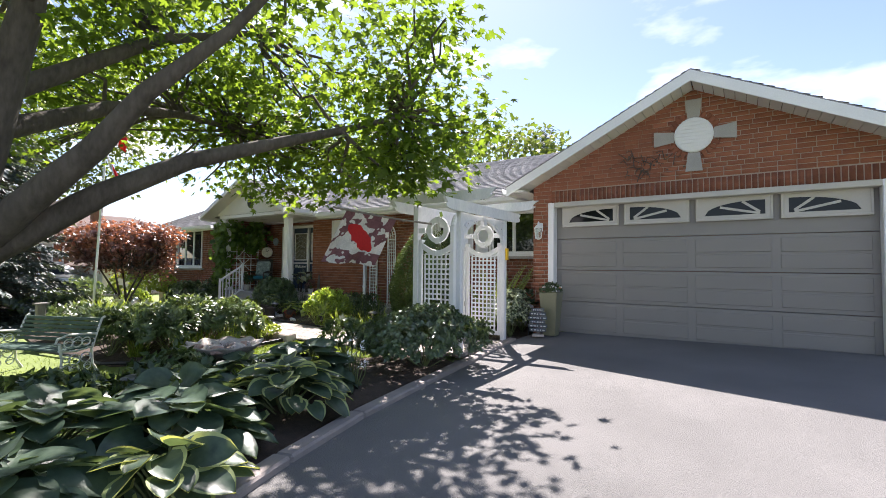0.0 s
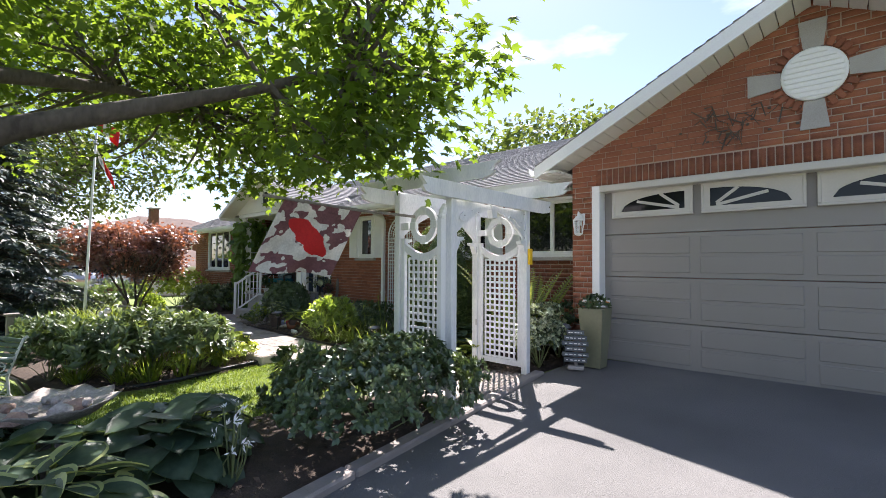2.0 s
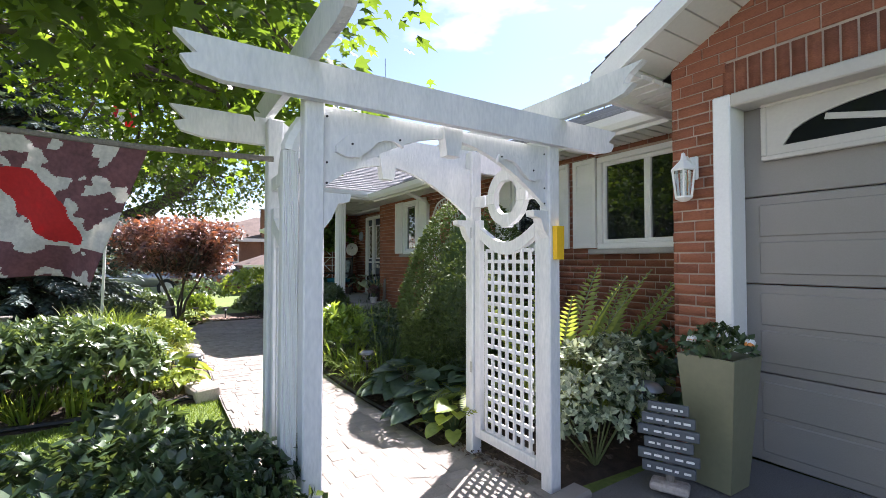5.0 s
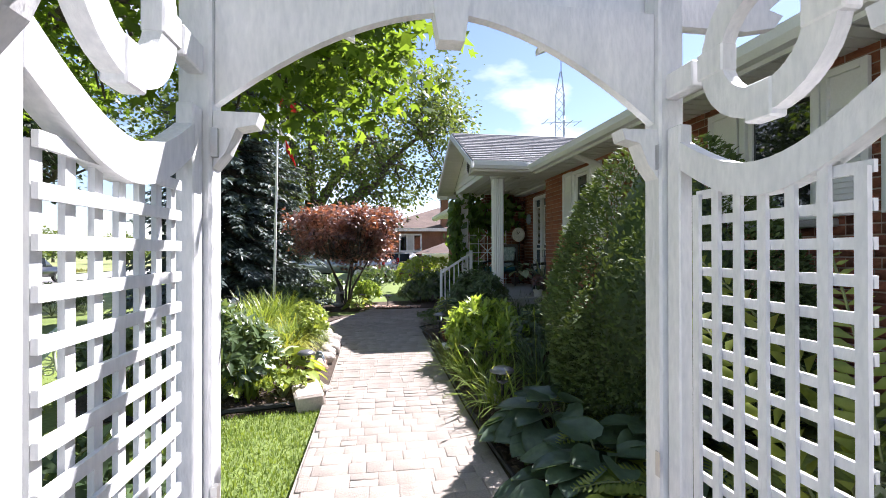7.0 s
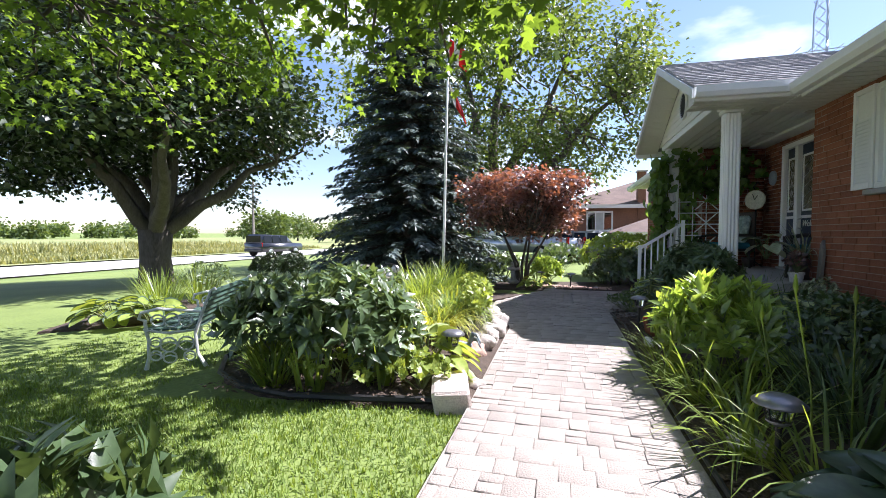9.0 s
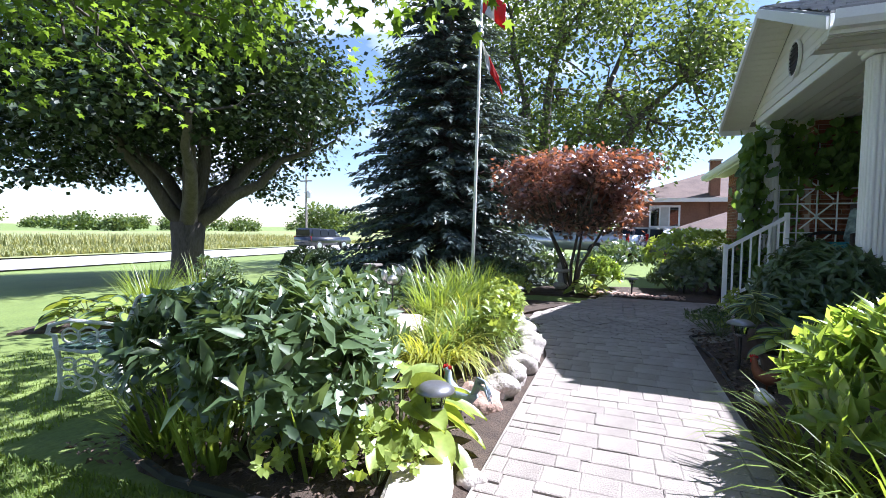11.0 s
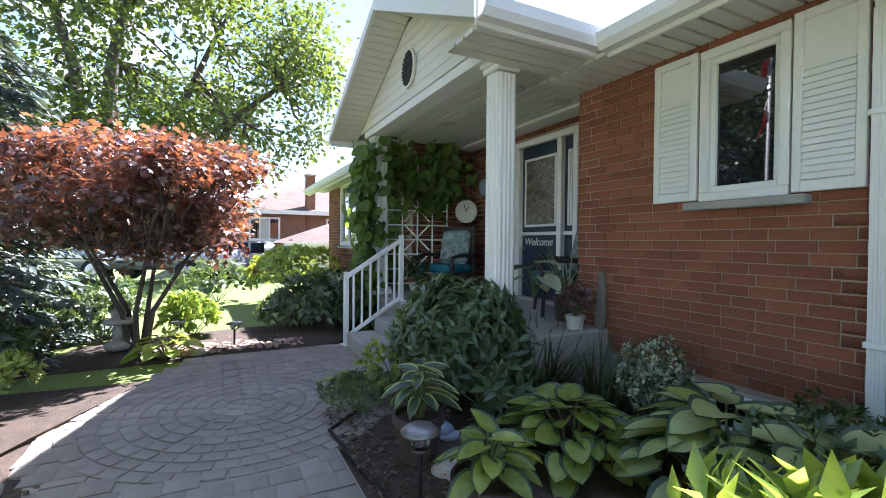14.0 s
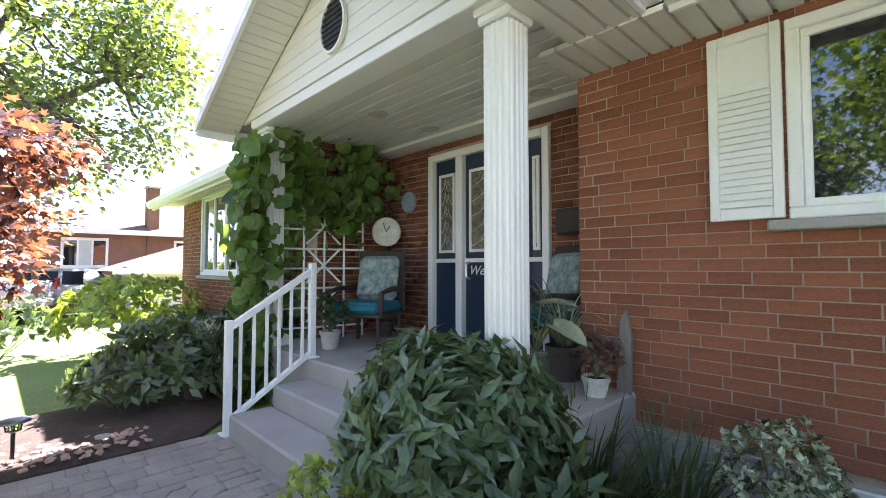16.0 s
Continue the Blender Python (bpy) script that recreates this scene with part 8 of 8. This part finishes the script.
def vine(label, pts, spread, n, size):
    t = thing("climbing_vine", label, "vine", (0, 0, 0), group="porch vines")
    pts = np.array(pts, float)
    i = RNG.integers(0, len(pts) - 1, n)
    q = RNG.random((n, 1))
    P = pts[i] * (1 - q) + pts[i + 1] * q + RNG.normal(size=(n, 3)) * np.array(spread)
    D = RNG.normal(size=(n, 3)) * 0.5 + np.array([0.2, -0.25, -0.8])
    N = np.array([0.35, -1.0, 0.45]) + RNG.normal(size=(n, 3)) * 0.45
    leaves("foliage", P, D, N, size * (0.6 + 0.7 * RNG.random(n)), 1.25, T_HEART, [VINE, VINE], t)
    b = bm_new()
    tube(b, [tuple(p) for p in pts], 0.015, 6)
    part("stem", b, BARK, t)
    return t


vine("broad-leaved green vine climbing the porch column", [(-12.6, 8.15, -0.05), (-12.62, 8.12, 0.8), (-12.58, 8.12, 1.6), (-12.6, 8.1, 2.3)], (0.13, 0.08, 0.1), 430, 0.13)
vine("broad-leaved dark vine over the porch trellis", [(-12.6, 8.5, 2.3), (-12.6, 8.7, 1.9), (-12.58, 8.95, 1.75), (-12.56, 9.2, 1.95), (-12.5, 9.1, 2.3)], (0.07, 0.2, 0.15), 480, 0.12)
vine("broad-leaved vine on the west wing wall", [(-13.1, 8.65, -0.05), (-13.3, 8.7, 0.8), (-13.2, 8.7, 1.6), (-13.4, 8.72, 2.1)], (0.2, 0.06, 0.15), 380, 0.1)
# island bed
for k, (x, y, rx, ry, h, c) in enumerate(((-6.75, 4.95, 0.42, 0.45, 0.62, 120), (-7.35, 4.6, 0.5, 0.5, 0.7, 140), (-7.0, 4.15, 0.45, 0.42, 0.62, 120), (-7.85, 4.1, 0.45, 0.45, 0.6, 110), (-9.6, 3.9, 0.5, 0.45, 0.5, 100))):
    shrub("peony", "glossy dark green peony bush in the island bed", x, y, rx, ry, h * 0.9, int(c * 1.6), 7, 0.125, PEONY, 0.36, up=0.3, group="peonies")
shrub("dark_shrub", "very dark leafy shrub at the end of the bench", -7.6, 3.65, 0.35, 0.32, 0.55, 110, 8, 0.09, DARKLEAF, 0.5)
hosta("lime green hosta beside the path light", -6.85, 5.45, 38, 0.17, [LIME, LIME], 0.28, 0.28, width=0.8)
for k, (x, y) in enumerate(((-7.72, 5.25), (-8.1, 5.3), (-8.55, 5.25), (-9.1, 5.05), (-9.5, 4.9))):
    grass_clump("gold_sedge", "clump of arching yellow-green sedge over the rocks", x, y, 360, 0.42, 0.011, GOLDBLADE if k % 3 == 0 else LILY, 0.2, 1.3, 3.6, "sedges", base=0.06)
for x, y in ((-8.05, 5.56), (-8.5, 5.54), (-8.95, 5.44), (-9.5, 5.25)):
    shrub("ground_cover", "low bright lime green leafy plant spilling over the rocks", x, y, 0.2, 0.14, 0.22, 60, 8, 0.055, LIME, 0.5, base=0.05)
for k, (x, y) in enumerate(((-9.0, 4.7), (-9.6, 4.7), (-10.2, 4.8), (-9.9, 4.3), (-10.5, 4.5))):
    grass_clump("daylily", "tall green daylily clump behind the stone", x, y, 150, 0.55, 0.014, LILY, 0.16, 0.7, 1.9, "daylilies", base=0.02)
for k, (x, y) in enumerate(((-6.45, 4.75), (-6.55, 5.2), (-6.75, 4.5))):
    grass_clump("iris", "stiff pale green iris leaves at the bed edge", x, y, 22, 0.42, 0.03, LILY, 0.1, 0.35, 0.5, "irises")
for k, (x, y) in enumerate(((-6.75, 4.2), (-7.2, 3.85), (-6.5, 4.4))):
    grass_clump("daylily", "low green daylily clump at the bed edge", x, y, 70, 0.38, 0.014, LILY, 0.1, 0.6, 1.6, "daylilies")
shrub("ground_cover", "low pale green ground cover at the edging", -6.5, 4.95, 0.2, 0.4, 0.12, 60, 8, 0.04, LIME, 0.7)
shrub("ground_cover", "low pale green ground cover at the edging", -6.55, 5.5, 0.2, 0.2, 0.12, 50, 8, 0.04, LIME, 0.7)
# far lawn bed
for x, y in ((-9.3, 0.4), (-9.9, 0.6), (-8.9, 0.9)):
    grass_clump("ornamental_grass", "clump of pale green ornamental grass on the lawn bed", x, y, 120, 0.75, 0.012, LILY, 0.15, 0.5, 1.2, "ornamental grasses")
hosta("lime hosta in the lawn bed", -8.4, 0.6, 30, 0.2, [LIME, HOSTA], 0.36, 0.26)
hosta("lime hosta in the lawn bed", -8.5, 1.1, 26, 0.2, [LIME, HOSTA], 0.34, 0.24)
shrub("dark_shrub", "feathery green shrub in the lawn bed", -10.4, 0.3, 0.4, 0.4, 0.6, 90, 8, 0.08, PEONY, 0.3)
blobs = [(-15.9, -2.7, 0.36), (-15.4, -1.9, 0.4), (-16.9, -2.6, 0.36), (-16.4, -1.9, 0.4), (-15.5, -1.2, 0.34)]
# yews take the same shade-darkened leaf, so they stand as near-black outlines
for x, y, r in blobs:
    shrub("clipped_yew", "round clipped dark yew on the far lawn", x, y, r, r, r * 1.7, 220, 10, 0.08, SHADED_LEAF, 0.4, group="clipped yews")
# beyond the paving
for x, y, rx, h, m, s in ((-13.05, 7.2, 0.36, 0.36, PEONY, 0.1), (-13.1, 7.5, 0.5, 0.6, PEONY, 0.12), (-12.75, 7.95, 0.35, 0.5, DARKLEAF, 0.1), (-13.65, 7.85, 0.5, 0.55, PEONY, 0.11), (-14.5, 8.2, 0.6, 0.6, DARKLEAF, 0.12), (-13.2, 8.3, 0.4, 0.7, DARKLEAF, 0.1), (-13.5, 5.2, 0.4, 0.45, PEONY, 0.1), (-12.9, 6.1, 0.28, 0.42, SUNLIT_LEAF, 0.1), (-11.9, 4.6, 0.45, 0.4, DARKLEAF, 0.09), (-12.4, 4.2, 0.5, 0.45, PEONY, 0.1), (-11.2, 4.9, 0.3, 0.25, LIME, 0.06), (-13.3, 4.3, 0.5, 0.4, DARKLEAF, 0.09), (-15.8, 4.6, 0.7, 0.6, DARKLEAF, 0.12), (-17.5, 6.4, 0.8, 0.7, PEONY, 0.14)):
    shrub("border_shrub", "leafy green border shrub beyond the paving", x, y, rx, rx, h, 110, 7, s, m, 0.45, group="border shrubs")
shrub("gold_shrub", "rounded yellow-green shrub on the neighbouring lawn", -16.8, 7.9, 0.95, 0.95, 1.05, 190, 9, 0.12, LIME, 0.6)
hosta("lime hosta at the edge of the paving", -11.98, 5.95, 24, 0.14, [LIME, LIME], 0.24, 0.18)
shrub("smoke_bush", "tawny feathery shrub by the railing", -13.0, 7.9, 0.3, 0.3, 0.6, 100, 8, 0.07, VARIEG, 0.25)
blk = bm_new()
rr = random.Random(9)
for k in range(330):
    x, y = rr.uniform(-13.0, -11.93), rr.uniform(5.8, 7.25)
    s = rr.uniform(0.012, 0.032)
    z = float(ground_z(x, y)) + 0.04
    box(blk, x - s, x + s, y - s * 0.7, y + s * 0.7, z, z + s * 0.6, bevel=s * 0.2, m=Matrix.Translation((x, y, z)) @ Matrix.Rotation(rr.random() * 3, 4, "Z") @ Matrix.Rotation(rr.random() * 0.6, 4, "X") @ Matrix.Translation((-x, -y, -z)))
solid("stone_chips", blk, REDSTONE, "scattered pinkish stone chips in the far bed", "gravel", kind="stuff")

# bark chips lying on the mulch
n = 15000
pick = RNG.random(n)
x = np.where(pick < 0.55, -10.0 + 6.8 * RNG.random(n), np.where(pick < 0.8, -9.6 + 3.3 * RNG.random(n), -4.1 + 1.3 * RNG.random(n)))
y = np.where(pick < 0.55, 7.02 + 2.0 * RNG.random(n) ** 1.3, np.where(pick < 0.8, 3.9 + 1.75 * RNG.random(n), 1.0 + 4.4 * RNG.random(n)))
P = np.stack([x, y, ground_z(x, y) + 0.045 + 0.015 * RNG.random(n)], -1)
D = np.stack([RNG.normal(size=n), RNG.normal(size=n), 0.25 * RNG.normal(size=n)], -1)
N = RNG.normal(size=P.shape) * 0.35 + np.array([0, 0, 1.0])
tagged(leaves("mulch_chips", P, D, N, 0.022 + 0.035 * RNG.random(n), 0.45, T_SIMPLE, CHIPS), "loose brown bark chips covering the beds", "mulch", kind="stuff")

# grass of the lawn near the walk, one blade per face pair
n = 80000
x = -6.4 + 3.6 * RNG.random(n) - 2.5 * (RNG.random(n) < 0.35) * RNG.random(n)
y = 1.2 + 4.7 * RNG.random(n)
keep = ~((x > -4.15) & (y < 5.8)) & (y < 5.84) & ~((x < -6.3) & (y > 3.4)) & (y > 1.2)
P = np.stack([x, y, ground_z(x, y) - 0.02], -1)[keep]
D = RNG.normal(size=P.shape) * 0.45 + np.array([0, 0, 1.0])
bl = blades("lawn_grass", P, D, 0.03 * (0.6 + 0.7 * RNG.random(len(P))), 0.006, 0.8, BLADE, None, 2)
tagged(bl, "short mown grass blades beside the walk", "grass", kind="stuff")
n = 26000
x = -60 + 62 * RNG.random(n)
y = -26 - 24 * RNG.random(n) ** 1.4
P = np.stack([x, y, ground_z(x, y) - 0.02], -1)
D = RNG.normal(size=P.shape) * 0.35 + np.array([0, 0, 1.0])
hgt = np.where(y < -36, 1.0, 0.45) * (0.6 + 0.7 * RNG.random(n))
tagged(blades("meadow_growth", P, D, hgt, 0.12, 0.9, CORN, None, 3), "tall meadow grass and field crop across the road", "crop", kind="stuff")
# far tree line
n = 150
C = []
for k in range(n):
    a = RNG.uniform(math.radians(150), math.radians(262))
    r = RNG.uniform(170, 300)
    hgt = RNG.uniform(2.2, 5.2) * (2.2 if k % 19 == 0 else 1)
    cx, cy = r * math.cos(a), r * math.sin(a)
    for j in range(34):
        v = unit(RNG.normal(size=3)) * RNG.random() ** 0.4
        C.append((cx + v[0] * hgt * 0.75, cy + v[1] * hgt * 0.75, -1 + hgt * 0.55 + v[2] * hgt * 0.5))
C = np.array(C)
P = np.repeat(C, 9, 0) + RNG.normal(size=(len(C) * 9, 3)) * 0.8
tagged(leaves("far_trees", P, RNG.normal(size=P.shape), RNG.normal(size=P.shape), 0.95, 0.9, T_SIMPLE, ASH), "distant row of green trees along the fields", "trees", kind="stuff")
for k, (x, y, r, hh) in enumerate(((-75, -46, 3.4, 5.5), (-95, -40, 3, 5), (-110, -62, 4, 6))):
    t = thing("field_tree", "round green tree standing in the fields", "tree", (x, y, -1.1), group="field trees")
    cc = [(c[0] * r, c[1] * r, hh * 0.55 + c[2] * hh * 0.42) for c in sphere_dirs(90, -0.7)]
    crown(t, cc, 24, 0.6, ASH, T_SIMPLE, 0.7, 0.7, 0.2, 0.8)
    b = bm_new()
    tube(b, [(0, 0, -0.2), (0, 0, hh * 0.5)], [0.3, 0.2], 7)
    part("trunk", b, BARK, t)

# ---- single pieces: bricks of the nearest walls, pavers of the walk ----
def brick_block(long, high, deep):
    b = bm_new()
    box(b, -long / 2, long / 2, -deep, 0, -high / 2, high / 2)
    bmesh.ops.bevel(b, geom=[e for e in b.edges if all(v.co.y > -1e-6 or True for v in e.verts) and min(v.co.y for v in e.verts) < -deep + 1e-6 and max(v.co.y for v in e.verts) < -deep + 1e-6], offset=0.002, segments=1, affect="EDGES")
    return finish(b, "brick", BRICK)


block_cache = {}
for parent, rects, axis, face, out in SINGLE_BRICKS:
    for u0, u1, z0, z1, dep in rects:
        key = round((u1 - u0) / 0.004) * 0.004
        if key not in block_cache:
            block_cache[key] = brick_block(key, 0.0608, 0.032)
        ob = new("brick", block_cache[key])
        ob.parent = parent
        ob.matrix_basis = Matrix.Translation(((u0 + u1) / 2, face + 0.03 - dep, (z0 + z1) / 2))

# pavers: squared stones along the walk, arcs of smaller ones in the round at the steps
STONES = []
rnd = random.Random(17)


def paver_rows(x0, x1, y00, y1, keep, taper=False):
    """Courses across the walk, of uneven width, with a split stone here and there."""
    x = x0
    while x < x1 - 0.02:
        w = rnd.choice((0.1, 0.13, 0.13, 0.155))
        y0 = max(y00, walk_edge(x + w / 2)) if taper else y00
        w = min(w, x1 - x) if x1 - x - w > 0.06 else x1 - x
        y = y0 - rnd.random() * 0.15
        while y < y1:
            h = rnd.choice((0.1, 0.13, 0.15, 0.17, 0.2))
            a, c = max(y, y0), min(y + h, y1)
            if c - a > 0.05:
                cut = [(x, x + w)] if rnd.random() < 0.7 or w < 0.14 else [(x, x + w / 2), (x + w / 2, x + w)]
                for p, q in cut:
                    if keep((p + q) / 2, (a + c) / 2):
                        STONES.append(((p + q) / 2, (a + c) / 2, q - p - 0.004, c - a - 0.004, rnd.gauss(0, 0.02)))
            y += h
        x += w


ROUNDS = [(PLAZA[0], PLAZA[1], 1.0)]


def in_round(x, y):
    return any(math.hypot(x - cx, y - cy) < r for cx, cy, r in ROUNDS)


paver_rows(-9.6, -4.0, 5.44, WALK_Y1, lambda x, y: not in_round(x, y), True)
paver_rows(-4.0, -2.97, 5.74, 7.14, lambda x, y: True)
paver_rows(-11.84, -9.6, 5.46, 7.6, lambda x, y: on_walk(x, y) and not in_round(x, y))
for cx, cy, big in ROUNDS:
    for ring in range(int(big / 0.1)):
        r = 0.06 + ring * 0.1
        n = max(5, int(2 * math.pi * r / 0.125))
        for k in range(n):
            a = 2 * math.pi * (k + 0.5 * (ring % 2)) / n
            STONES.append((cx + r * math.cos(a), cy + r * math.sin(a), 2 * math.pi * r / n - 0.006 if r > 0.1 else 0.06, 0.094, a + math.pi / 2))
STONES.sort(key=lambda s: abs(s[0] + 8.4))
paver_cache = {}


def paver_mesh(w, h):
    key = (round(w / 0.01) * 0.01, round(h / 0.01) * 0.01)
    if key not in paver_cache:
        b = bm_new()
        w, h = key
        rings = []
        for s, z in ((0.0, -0.03), (0.0, -0.003), (0.006, 0.0)):
            rings.append([b.verts.new((sx * (w / 2 - s), sy * (h / 2 - s), z)) for sx, sy in ((-1, -1), (1, -1), (1, 1), (-1, 1))])
        for r0, r1 in zip(rings, rings[1:]):
            for i in range(4):
                b.faces.new((r0[i], r0[(i + 1) % 4], r1[(i + 1) % 4], r1[i]))
        b.faces.new(rings[-1])
        paver_cache[key] = finish(b, "paver", PAVER)
    return paver_cache[key]


V, Fc = [], []
for i, (x, y, w, h, a) in enumerate(STONES):
    z = walk_z(x, y) + rnd.uniform(-0.003, 0.003)
    m = Matrix.Translation((x, y, z)) @ Matrix.Rotation(a, 4, "Z") @ Matrix.Rotation(rnd.gauss(0, 0.004), 4, "X")
    me = paver_mesh(max(w, 0.05), max(h, 0.05))
    if i < 300:
        ob = new("paver", me)
        ob.parent = walk_bed
        ob.matrix_basis = m
    else:
        k = len(V)
        V += [tuple(m @ v.co) for v in me.vertices]
        for p in me.polygons:
            q = [k + j for j in p.vertices]
            Fc.append(q)
tagged(raw("pavers", V, Fc, PAVER, walk_bed), kind="stuff")
